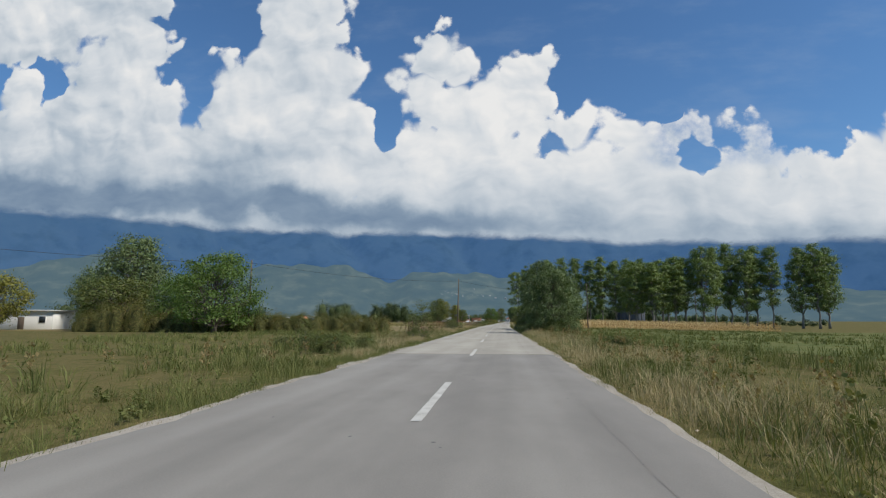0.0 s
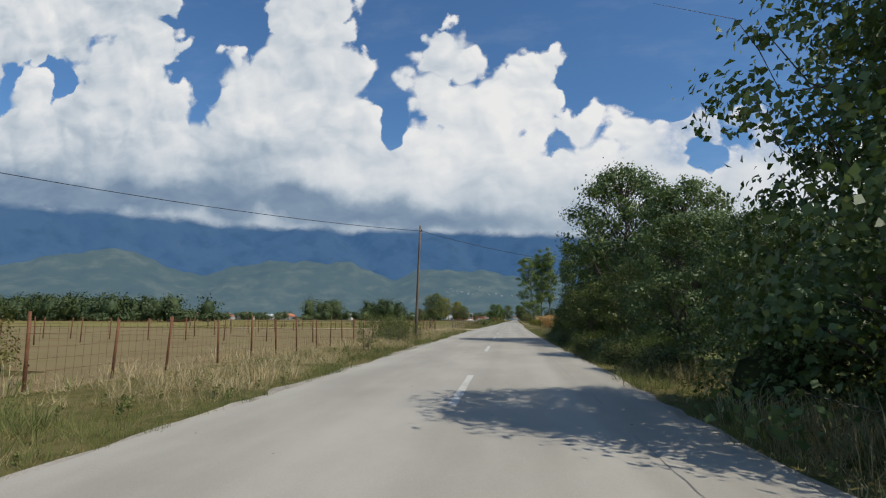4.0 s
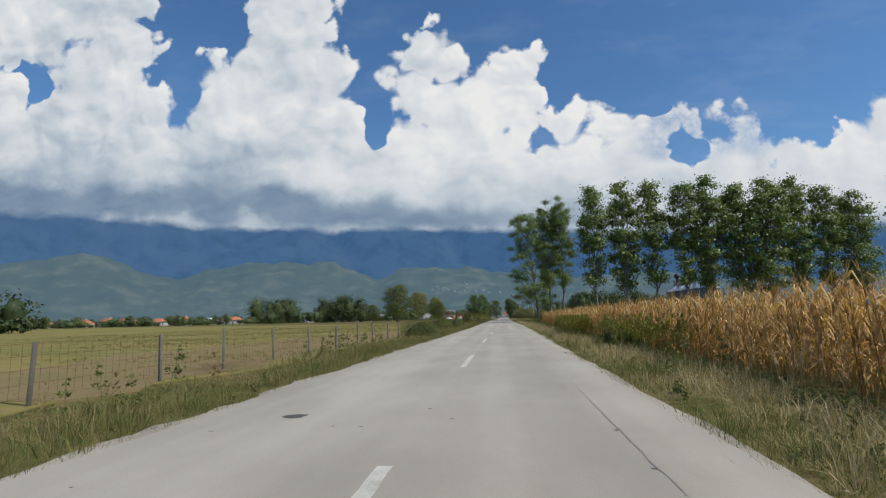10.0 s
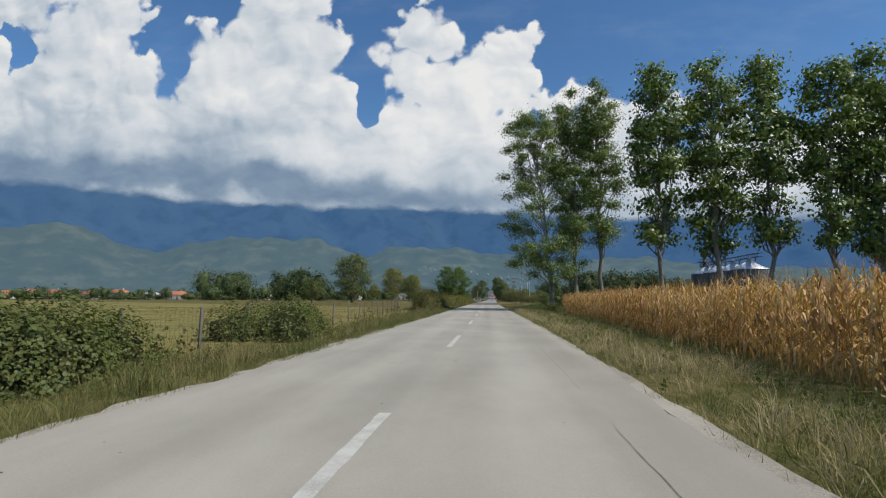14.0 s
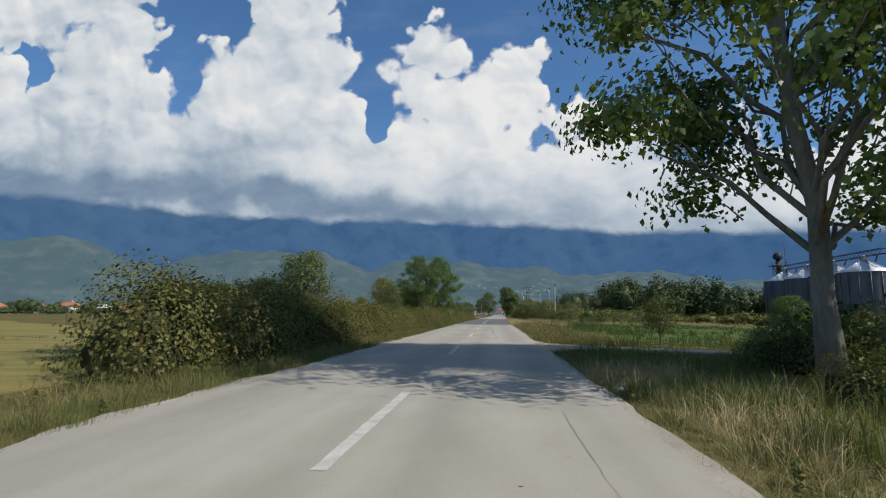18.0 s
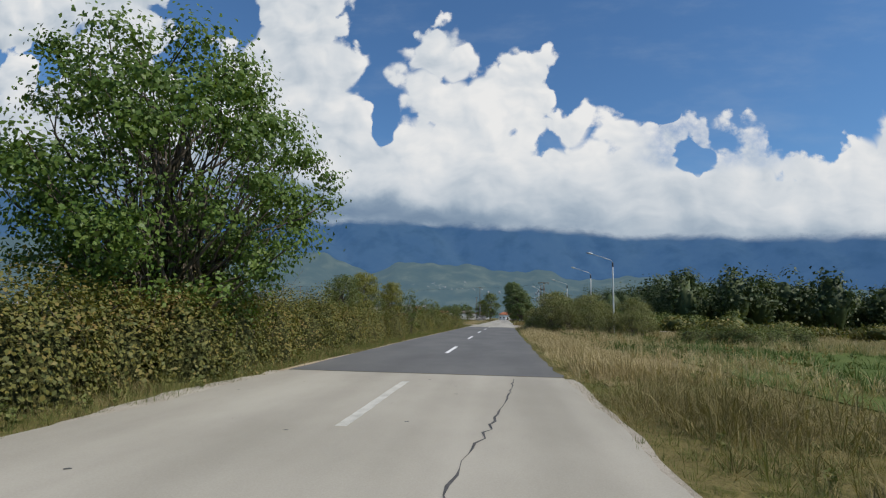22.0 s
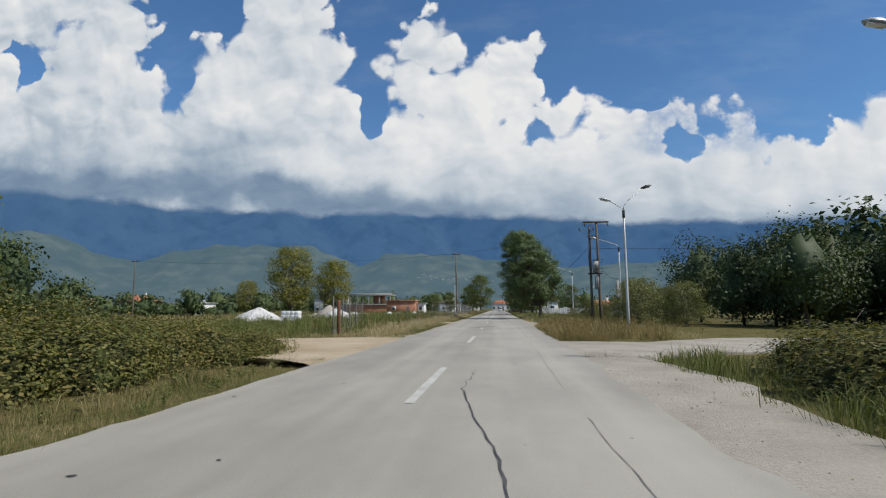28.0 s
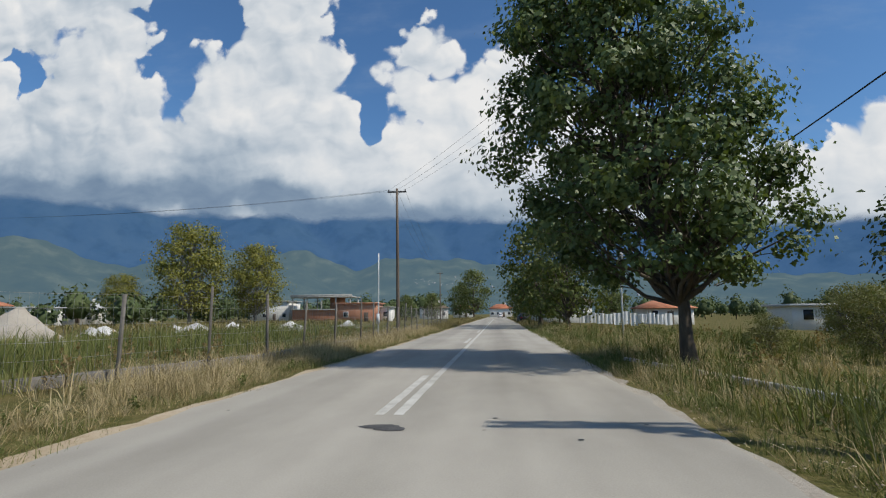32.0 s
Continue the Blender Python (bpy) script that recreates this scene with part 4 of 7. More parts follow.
# bearing and slope of the line of sight along the foothills' crest
CREST = [(-1.3, 0.072), (-0.873, 0.067), (-0.814, 0.076), (-0.735, 0.102), (-0.66, 0.116), (-0.64, 0.104), (-0.601, 0.087), (-0.553, 0.071), (-0.504, 0.088), (-0.438, 0.101), (-0.302, 0.107), (-0.265, 0.089), (-0.218, 0.070), (-0.164, 0.097), (-0.105, 0.093), (-0.04, 0.094), (0.013, 0.080), (0.077, 0.087), (0.127, 0.066), (0.198, 0.073), (0.274, 0.074), (0.354, 0.057), (0.609, 0.046), (1.2, 0.05)]


def crest_height(a):
    h = sum(np.interp(a + o, [p for p, _ in CREST], [q for _, q in CREST]) for o in (-0.012, 0.0, 0.012)) / 3
    return 2960 * (h + 0.0016 * np.sin(a * 97) + 0.0011 * np.sin(a * 211 + 1))


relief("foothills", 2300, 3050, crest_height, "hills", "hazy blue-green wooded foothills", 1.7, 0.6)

# ---- trees, bushes, hedges ----
def limb_path(rng, start, end, bend=0.12, n=6):
    f = np.linspace(0, 1, n)[:, None]
    p = np.asarray(start) * (1 - f) + np.asarray(end) * f
    l = np.linalg.norm(np.asarray(end) - np.asarray(start))
    p[1:-1] += rng.normal(size=(n - 2, 3)) * bend * l * 0.35
    p[:, 2] += np.sin(f[:, 0] * np.pi) * bend * l * 0.4
    return p


def make_tree(name, label, seed, height, trunk_top, trunk_r, crown, clumps, per_clump, clump_r, leaf, leaf_mat, bark, stems=1, up=0.5, lean=(0.0, 0.0), twigs=True, category="tree", bare=0):
    """crown(f) gives the crown's radius at the share f of its height, from its foot to its top."""
    rng = np.random.default_rng(seed)
    root = thing(name, label, category)
    foot = trunk_top * 0.75
    wood, fine = Build(), Build()
    axis = lambda z: np.array([lean[0] * (z / height) ** 1.3, lean[1] * (z / height) ** 1.3, z])
    for s in range(stems):
        a = rng.uniform(0, 6.28)
        off = np.array([math.cos(a), math.sin(a), 0]) * (0.0 if stems == 1 else rng.uniform(0.15, 0.5))
        spread = 0.0 if stems == 1 else rng.uniform(0.15, 0.45)
        zs = np.linspace(-0.15, height * (0.86 if stems == 1 else rng.uniform(0.6, 0.85)), 12)
        p = np.array([axis(max(z, 0)) * [1, 1, 0] + [0, 0, z] + off * (1 + spread * 5 * max(z, 0) / height) for z in zs])
        p[2:] += rng.normal(size=(10, 3)) * [0.02 * height * 0.35, 0.02 * height * 0.35, 0]
        r = trunk_r * (1 - 0.86 * np.linspace(0, 1, 12) ** 0.8) / (stems ** 0.4)
        r[0] *= 1.35
        wood.tube(p, r, 8)
    tips = []
    for k in range(clumps):
        f = rng.beta(1.25, 1.25)
        a = rng.uniform(0, 2 * np.pi)
        rad = crown(f) * math.sqrt(rng.uniform(0.12, 1.0)) * rng.uniform(0.82, 1.08)
        z = foot + (height - foot) * f
        c = axis(z) + np.array([math.cos(a) * rad, math.sin(a) * rad, rng.normal() * 0.1])
        tips.append((c, rad, z))
    for i, (c, rad, z) in enumerate(tips):
        z0 = max(trunk_top * 0.55, z - rad * (0.5 + up) - height * 0.05)
        z0 = min(z0, height * 0.84)
        if i % 3 == 0:
            (wood if stems == 1 else fine).tube(limb_path(rng, axis(z0), c, 0.14), trunk_r * np.linspace(0.34, 0.05, 6), 5, False)
        elif twigs:
            fine.tube(limb_path(rng, axis(z0) * 0.45 + c * 0.55, c, 0.2, 4), trunk_r * np.linspace(0.10, 0.03, 4), 3, False)
    for k in range(bare):
        a, z = rng.uniform(0, 6.28), rng.uniform(trunk_top * 0.8, height * 0.7)
        rr = crown(0.5) * rng.uniform(0.9, 1.3)
        fine.tube(limb_path(rng, axis(z), axis(z + rr * 0.5) + [math.cos(a) * rr, math.sin(a) * rr, 0], 0.2, 7), trunk_r * np.linspace(0.16, 0.02, 7), 4, False)
    part("trunk", wood.mesh("trunk", bark, True), root)
    if fine.n:
        part("branchwork", fine.mesh("branchwork", bark), root)["kind"] = "stuff"
    pts, outs = [], []
    for c, rad, z in tips:
        n = int(per_clump * rng.uniform(0.6, 1.4))
        q = rng.normal(size=(n, 3)) * clump_r * np.array([0.66, 0.66, 0.40]) * rng.uniform(0.75, 1.25)
        pts.append(c + q)
        radial = (c - axis(z)) / (np.linalg.norm(c - axis(z)) + 0.1)
        outs.append(q / (np.linalg.norm(q, axis=1)[:, None] + 1e-6) + radial * 0.6)
    pts, outs = np.concatenate(pts), np.concatenate(outs)
    up_there = pts[:, 2] > 0.15
    v, q = leaves(rng, pts[up_there], leaf, 0.4, 0.25, outs[up_there])
    part("crown", mesh_of("crown", v, q, leaf_mat), root)
    return root


def place(root, spots, first=True):
    """Puts a tree at the first spot and copies of it at the others: (x, y, turn, scale)."""
    out = []
    for k, (x, y, turn, s) in enumerate(spots):
        m = Matrix.Translation((x, y, float(gz(x)) - 0.05)) @ Euler((0, 0, turn)).to_matrix().to_4x4() @ Matrix.Diagonal((s, s, s, 1) if not isinstance(s, tuple) else (s[0], s[0], s[1], 1))
        if k == 0 and first:
            root.matrix_basis = m
            out.append(root)
        else:
            c = copy_thing(root, m)
            c.matrix_basis = m
            out.append(c)
    return out


def egg(r, lo=0.35, peak=0.45):
    """An egg-shaped crown: lo is the width of its foot, peak the height of its widest part."""
    def radius(f):
        if f < peak:
            return r * (lo + (1 - lo) * math.sin(math.pi * f / (2 * peak)))
        return r * math.sqrt(max(0.03, 1 - ((f - peak) / (1.02 - peak)) ** 2))
    return radius



# poplars behind the maize: a row across, and another farther along the field
poplar_a = make_tree("poplar_tree", "tall poplar with pale trunk and dark glossy leaves", 101, 28.5, 9.4, 0.36, egg(3.5, 0.5, 0.48), 128, 80, 0.98, 0.40, "leaf_poplar", "bark_pale", up=1.2, bare=3)
poplar_b = make_tree("poplar_tree", "slender tall poplar with gaps in its crown", 102, 29.0, 10.5, 0.32, egg(3.0, 0.45, 0.52), 108, 78, 0.95, 0.40, "leaf_poplar", "bark_pale", up=1.3, lean=(0.8, 0.3), bare=3)
poplar_c = make_tree("poplar_tree", "broad poplar with several upright limbs", 103, 26.5, 7.6, 0.38, egg(4.3, 0.6, 0.45), 148, 82, 1.05, 0.40, "leaf_poplar", "bark_pale", up=0.9, lean=(-0.5, 0.2), bare=2)
for root, spots in ((poplar_a, [(27.5, 247.0, 2.0, 1.06), (45.0, 246.5, 4.0, 1.08), (62.5, 247.2, 1.0, 1.06), (57.5, 183, 1.3, (1.15, 0.82)), (76, 186, 3.0, 0.98), (84.5, 187, 4.0, 0.95), (101, 182, 2.0, 0.95)]),
                    (poplar_b, [(21.0, 246.4, 1.0, 1.05), (34.0, 247.4, 3.1, 1.08), (39.5, 246.2, 5.0, 1.05), (68.5, 246.4, 2.2, 1.0), (49.5, 181, 0.5, (1.3, 0.76)), (88, 184, 4.4, 0.95), (61.5, 185, 1.4, (1.2, 0.84)), (70.5, 184, 3.4, 0.95)]),
                    (poplar_c, [(51.5, 247.0, 0.0, 1.1), (56.5, 246.0, 2.5, 1.12), (45.0, 184, 1.7, (1.15, 0.82)), (53.5, 184, 2.2, (1.15, 0.84)), (66, 182, 5.2, 1.0), (80.5, 185, 1.9, 0.98), (97, 184, 2.7, 0.98), (105.5, 185, 3.9, 0.98), (74.0, 247.5, 4.2, 1.0)])):
    for ob in place(root, spots):
        ob["group"] = "poplars behind the maize"
near_poplar = make_tree("poplar_tree", "roadside poplar with forked pale trunk and large leaves", 104, 24.5, 5.0, 0.25, egg(5.0, 0.7, 0.3), 150, 300, 0.76, 0.175, "leaf_poplar", "bark_pale", up=0.35, lean=(-2.6, 0.0), bare=4)
place(near_poplar, [(8.5, 246.4, 0.0, 1.0)])
mid_poplar = make_tree("poplar_tree", "tall poplar with bare lower trunk beside the maize", 105, 26.5, 9.0, 0.30, egg(2.8, 0.4, 0.6), 84, 300, 0.85, 0.195, "leaf_poplar", "bark_pale", up=0.9, lean=(0.3, 0.2), bare=5)
place(mid_poplar, [(11.2, 246.0, 0.6, 1.0), (14.1, 245.8, 2.9, 1.02)])

# thicket trees by the road
bush_tree = make_tree("elm_thicket", "dense many-stemmed roadside elm thicket with brown tips", 111, 7.0, 0.6, 0.12, egg(3.5, 0.95, 0.28), 300, 100, 0.44, 0.125, "leaf_elm", "bark", stems=6, up=0.6, category="shrub", bare=14)
place(bush_tree, [(6.4, 60.0, 0.0, 1.0), (6.9, 67.0, 2.0, 0.6), (6.8, 73.0, 4.1, 0.75)])
tall_elm = make_tree("elm_tree", "tall bushy roadside elm with ragged outline", 112, 10.8, 1.0, 0.18, egg(4.4, 0.8, 0.32), 300, 95, 0.5, 0.165, "leaf_elm", "bark", stems=4, up=0.5, bare=14)
place(tall_elm, [(7.6, 87.0, 0.0, 1.0), (9.4, 82.0, 2.2, 0.8), (10.5, 92.0, 3.7, 0.7)])
small_elm = make_tree("elm_thicket", "low elm thicket with thin upright shoots", 113, 5.4, 0.5, 0.10, egg(2.4, 0.8, 0.35), 150, 70, 0.42, 0.12, "leaf_bush", "bark", stems=5, up=0.7, category="shrub", bare=10)
place(small_elm, [(6.6, 95.5, 0.4, 0.75), (9.6, 98.5, 3.4, 0.9), (6.0, 79.5, 1.4, 0.75), (4.3, 84.0, 2.4, 0.6), (4.2, 87.6, 4.4, 0.5), (4.0, 91.0, 5.2, 0.42), (4.3, 94.6, 0.9, 0.42), (4.2, 80.6, 3.0, 0.58), (5.6, 99.0, 0.9, 0.5)])
thin_shrub = make_tree("young_shrub", "thin young shrub in the tall grass", 114, 2.9, 0.3, 0.035, egg(0.85, 0.6, 0.3), 46, 26, 0.25, 0.09, "leaf_bush", "bark", stems=5, up=0.8, category="shrub", bare=6)
place(thin_shrub, [(-7.5, 22.6, 2.2, 0.52), (-4.6, 37.8, 0.0, 1.0), (-5.6, 39.0, 2.0, 0.75), (-6.3, 77.0, 1.0, 0.62), (-6.6, 82.5, 0.3, 0.55), (-6.8, 86.5, 1.3, 0.5), (-7.0, 88.0, 3.3, 0.56), (-7.3, 86.0, 5.3, 0.6), (-7.4, 90.0, 0.8, 0.55), (-7.9, 91.8, 1.6, 0.6), (-8.1, 88.4, 2.7, 0.6), (-7.5, 93.6, 3.8, 0.52), (-8.6, 92.5, 4.9, 0.6), (-7.2, 84.2, 0.9, 0.55), (-8.3, 86.8, 2.1, 0.6), (-6.2, 89.6, 4.0, 0.42), (-6.0, 85.4, 5.6, 0.42)] + [(float(xc(y)) - 6.0 + k % 3 * 0.4, y, k * 1.3, (1.05, 0.9, 1.15, 0.95)[k % 4]) for k, y in enumerate((291, 318, 326, 331, 336.5, 339, 346, 352, 361, 366))])

green_tree = make_tree("field_tree", "broad bright green tree in the field", 121, 9.6, 1.2, 0.25, egg(5.6, 0.7, 0.35), 230, 60, 0.85, 0.24, "leaf_fresh", "bark", stems=4, up=0.9)
place(green_tree, [(-34.5, 62.0, 0.0, 1.0), (-44.0, 70.0, 2.0, 0.8), (61.6, 349.0, 1.0, (0.72, 0.66))])
dark_tree = make_tree("field_tree", "tall dark rounded field tree", 122, 13.6, 2.5, 0.35, egg(5.2, 0.5, 0.5), 220, 60, 1.0, 0.28, "leaf_elm", "bark", up=0.6)
place(dark_tree, [(-58.0, 78.0, 0.0, 1.08), (-70.0, 84.0, 1.0, 0.75)])
yellow_tree = make_tree("field_tree", "yellowing round tree beside the farm", 123, 8.2, 1.8, 0.25, egg(4.6, 0.5, 0.45), 150, 60, 0.9, 0.26, "leaf_yellow", "bark", up=0.6)
place(yellow_tree, [(-76.0, 72.0, 0.0, 1.0)])

fan_tree = make_tree("mulberry_tree", "bright green fan-shaped tree rising from the hedge", 131, 8.1, 1.0, 0.2, (lambda f: 0.7 + 3.3 * math.sin(math.pi * min(1.0, 0.12 + f * 0.72)) ** 1.2), 280, 160, 0.46, 0.115, "leaf_fresh", "bark", stems=7, up=1.3)
place(fan_tree, [(-6.5, 298.8, 0.0, 1.0)])
round_tree = make_tree("field_tree", "rounded green tree behind the hedge", 132, 10.0, 1.8, 0.25, egg(4.2, 0.6, 0.45), 150, 55, 0.85, 0.25, "leaf_bush", "bark", up=0.6)
place(round_tree, [(-44.0, 357.0, 0.0, 1.6), (-30.0, 392.0, 1.0, 0.95), (-47.0, 325.0, 4.0, 0.67), (-55.0, 71.0, 2.0, (1.3, 0.78))])
young_tree = make_tree("young_tree", "small flat-crowned tree on a dark straight stem", 133, 2.9, 1.3, 0.07, egg(1.0, 0.8, 0.5), 60, 40, 0.3, 0.1, "leaf_bush", "bark", up=0.3)
place(young_tree, [(9.2, 260.3, 0.0, 0.8)])
roadside_elm = make_tree("elm_tree", "large dark elm with rounded crown beside the road", 141, 11.2, 3.0, 0.21, egg(3.95, 0.75, 0.36), 380, 130, 0.45, 0.15, "leaf_elm", "bark", up=0.35, lean=(-2.7, -0.2))
place(roadside_elm, [(8.3, 434.6, 0.0, 1.0)])
village_tree = make_tree("village_tree", "leafy green village tree", 142, 8.5, 1.6, 0.2, egg(3.2, 0.65, 0.45), 110, 44, 0.8, 0.28, "leaf_bush", "bark", up=0.6)
place(village_tree, [(9.8, 468.0, 0.0, 1.15), (8.2, 478.0, 2.0, 1.3), (9.5, 490.0, 4.0, 0.95), (13.0, 500.0, 1.0, 0.9), (-2.6, 584.0, 0.6, 1.7), (-8.0, 600.0, 2.6, 1.3), (12.0, 560.0, 3.0, 1.1), (-13.0, 560.0, 0.0, 0.8), (-18.0, 548.0, 1.0, 0.7), (16.0, 600.0, 2.2, 1.2), (8.8, 520, 1.1, 0.9), (24.0, 515.0, 0.3, 0.9)])
pale_tree = make_tree("poplar_tree", "broad yellow-green poplar in a field", 143, 18.5, 3.0, 0.35, egg(6.5, 0.5, 0.5), 200, 55, 1.4, 0.42, "leaf_yellow", "bark_pale", up=0.8)
place(pale_tree, [(-60.0, 525.0, 0.0, 1.13), (-48.5, 531.0, 2.0, 0.92), (-72.0, 520.0, 4.0, 0.55)])
scrub = make_tree("scrub_bush", "dense olive-green scrub bush by the road", 144, 4.2, 0.4, 0.08, egg(2.3, 0.8, 0.3), 120, 68, 0.42, 0.115, "leaf_scrub", "bark", stems=6, up=0.8, category="shrub", bare=8)
place(scrub, [(6.2, 347.5, 0.5, 0.62), (6.0, 352.4, 2.5, 0.55), (9.2, 343.2, 4.5, 0.72), (11.2, 341.4, 1.5, 0.66), (14.2, 337.0, 5.5, 0.6), (15.0, 437.0, 1.2, 0.5), (17.5, 441.5, 3.2, 0.6), (20.5, 447.0, 5.2, 0.7), (13.2, 440.5, 0.2, 0.35), (25.5, 452.0, 2.2, 0.8), (7.6, 344.5, 0.0, 1.0), (9.0, 349.5, 1.4, 1.1), (11.6, 346.5, 2.6, 0.95), (8.8, 354.5, 3.9, 0.85), (13.0, 352.5, 5.0, 1.1), (12.5, 338.5, 0.7, 0.6), (16.5, 342.5, 4.0, 0.7), (15.5, 357.0, 2.2, 0.9), (17.5, 349.5, 1.0, 1.0),
              (14.6, 414.0, 0.2, 0.95), (16.5, 419.0, 2.5, 1.05), (18.6, 413.0, 4.4, 0.9), (17.5, 428.0, 1.6, 0.8), (13.6, 429.5, 3.3, 0.62), (21.5, 423.0, 3.0, 1.0), (24.0, 436.0, 0.4, 1.0)])

# woods: joined crowns far from the road
def make_wood(name, label, seed, spots, leaf, mat, per=420, category="wood"):
    """spots: (x, y, height, radius) of the trees of one wood."""
    rng = np.random.default_rng(seed)
    trunks, heart, pts, outs = Build(), Build(), [], []
    for x, y, h, r in spots:
        z0 = float(gz(x)) - 0.05
        trunks.tube([(x, y, z0 - 0.2), (x + rng.normal() * 0.2, y, z0 + h * 0.35), (x, y, z0 + h * 0.8)], [0.035 * h * 0.5, 0.025 * h * 0.5, 0.03], 5)
        n = int(26)
        d = rng.normal(size=(n, 3))
        d /= np.linalg.norm(d, axis=1)[:, None]
        d *= rng.uniform(0.35, 1.0, (n, 1)) ** 0.5
        c = np.array([x, y, z0 + h * 0.51]) + d * [r, r, h * 0.47]
        q = np.repeat(c, per // n, 0)
        off = rng.normal(size=q.shape) * [r * 0.24, r * 0.24, h * 0.07]
        way_out = off / (np.linalg.norm(off, axis=1)[:, None] + 1e-6) + 0.7 * np.repeat(d, per // n, 0)
        q = q + off
        ok = q[:, 2] > z0 + 0.1
        pts.append(q[ok])
        outs.append(way_out[ok])
        # the dense heart of the crown
        pr = [(0.45, -0.82), (0.85, -0.45), (0.95, 0.0), (0.85, 0.42), (0.6, 0.72), (0.3, 0.88), (0.02, 0.94)]
        heart.lathe(pr, 9)
        heart.v[-1] = heart.v[-1] * (1 + rng.normal(size=(len(heart.v[-1]), 1)) * 0.13) * [r * 0.60, r * 0.60, h * 0.34] + [x, y, z0 + h * 0.47]
    pts, outs = np.concatenate(pts), np.concatenate(outs)
    root = thing(name, label, category, kind="stuff")
    v, q = leaves(rng, pts, leaf, 0.4, 0.0, outs)
    part("foliage", mesh_of("foliage", v, q, mat), root)
    part("crown_heart", heart.mesh("crown_heart", mat), root)
    part("trunks", trunks.mesh("trunks", "bark"), root)
    return root


rw = np.random.default_rng(7)
spots = [(42 + rw.uniform(0, 70), 398 + rw.uniform(0, 48), rw.uniform(9.5, 14.5), rw.uniform(3.6, 5.0)) for _ in range(80)]
near_spots = [(26 + rw.uniform(0, 17), 408 + rw.uniform(0, 24), rw.uniform(7.5, 11), rw.uniform(2.8, 3.8)) for _ in range(15)]
make_wood("oak_wood", "dark dense oaks at the edge of the wood", 150, near_spots, 0.27, "leaf_wood", 4200)
spots += [(50 + rw.uniform(0, 40), 445 + rw.uniform(0, 40), rw.uniform(13, 18), rw.uniform(4, 5.5)) for _ in range(20)]
spots = [p for p in spots if not (76 < p[0] < 101 and p[1] < 426)]
make_wood("oak_wood", "dark dense broadleaf wood beyond the field", 151, spots, 0.75, "leaf_wood", 860)
spots = [(-60 - rw.uniform(0, 330), 440 + rw.uniform(-20, 150), rw.uniform(4.0, 9), rw.uniform(2.5, 5)) for _ in range(120)]
make_wood("distant_trees", "belt of trees beyond the plain", 149, spots, 0.75, "leaf_far", 420)
spots = [(-62 - rw.uniform(0, 330), 486 + rw.uniform(0, 18), rw.uniform(1.8, 3.6), rw.uniform(2.0, 3.4)) for _ in range(70)]
make_wood("distant_trees", "garden trees and bushes before the village houses", 148, spots, 0.75, "leaf_far", 260)
spots = []
spots += [(-20 - rw.uniform(0, 160), 620 + rw.uniform(-20, 160), rw.uniform(5, 11), rw.uniform(3, 5)) for _ in range(140)]
spots += [(20 + rw.uniform(0, 260), 620 + rw.uniform(-60, 160), rw.uniform(6, 11), rw.uniform(3, 5)) for _ in range(140)]
make_wood("distant_trees", "distant belt of trees round the village", 152, spots, 0.95, "leaf_far", 130)
spots = [(-108 + rw.uniform(-7, 7), 471 + rw.uniform(-5, 5), rw.uniform(14, 18), rw.uniform(5, 6.5)) for _ in range(5)]
make_wood("tree_clump", "tall round clump of dark trees behind the hedge", 159, spots, 0.9, "leaf_wood", 800, "tree clump")
spots = [(-165 + rw.uniform(-12, 12), 503 + rw.uniform(-6, 6), rw.uniform(17, 22), rw.uniform(6, 8)) for _ in range(7)]
make_wood("tree_clump", "rounded clump of oaks in the plain", 153, spots, 0.9, "leaf_far", 900, "tree clump")
spots = [(-89 + rw.uniform(-6, 6), 441 + rw.uniform(-4, 4), rw.uniform(14, 17), rw.uniform(5, 6.5)) for _ in range(6)]
make_wood("tree_clump", "dense dark round clump of trees in the plain", 154, spots, 0.8, "leaf_wood", 900, "tree clump")
spots = [(-118 - rw.uniform(0, 90), 220 + rw.uniform(0, 30), rw.uniform(7, 11), rw.uniform(3.5, 5)) for _ in range(46)] + [(-110 - rw.uniform(0, 70), 222 + rw.uniform(0, 22), rw.uniform(2.5, 4.5), rw.uniform(2, 3.4)) for _ in range(40)]
make_wood("tree_clump", "dark green copse at the edge of the hay field", 155, spots, 0.8, "leaf_wood", 420, "copse")
spots = [(20 + rw.uniform(0, 26), 372 + rw.uniform(0, 30) + 0.0, rw.uniform(2.2, 4.0), rw.uniform(1.6, 2.6)) for _ in range(26)]
make_wood("scrub_thicket", "low olive scrub in front of the wood", 156, spots, 0.4, "leaf_bush", 420, "thicket")
spots = [(28 + rw.uniform(0, 50), 350 + rw.uniform(0, 26), rw.uniform(1.6, 3.4), rw.uniform(1.8, 3.0)) for _ in range(34)]
make_wood("scrub_thicket", "low brown-green scrub along the field edge", 157, spots, 0.4, "leaf_bramble", 420, "thicket")
spots = [(14 + rw.uniform(0, 130), 252 + rw.uniform(0, 6), rw.uniform(1.6, 3.6), rw.uniform(1.5, 2.6)) for _ in range(60)]
make_wood("undergrowth", "dark undergrowth below the poplars", 158, spots, 0.3, "leaf_wood", 300, "thicket")


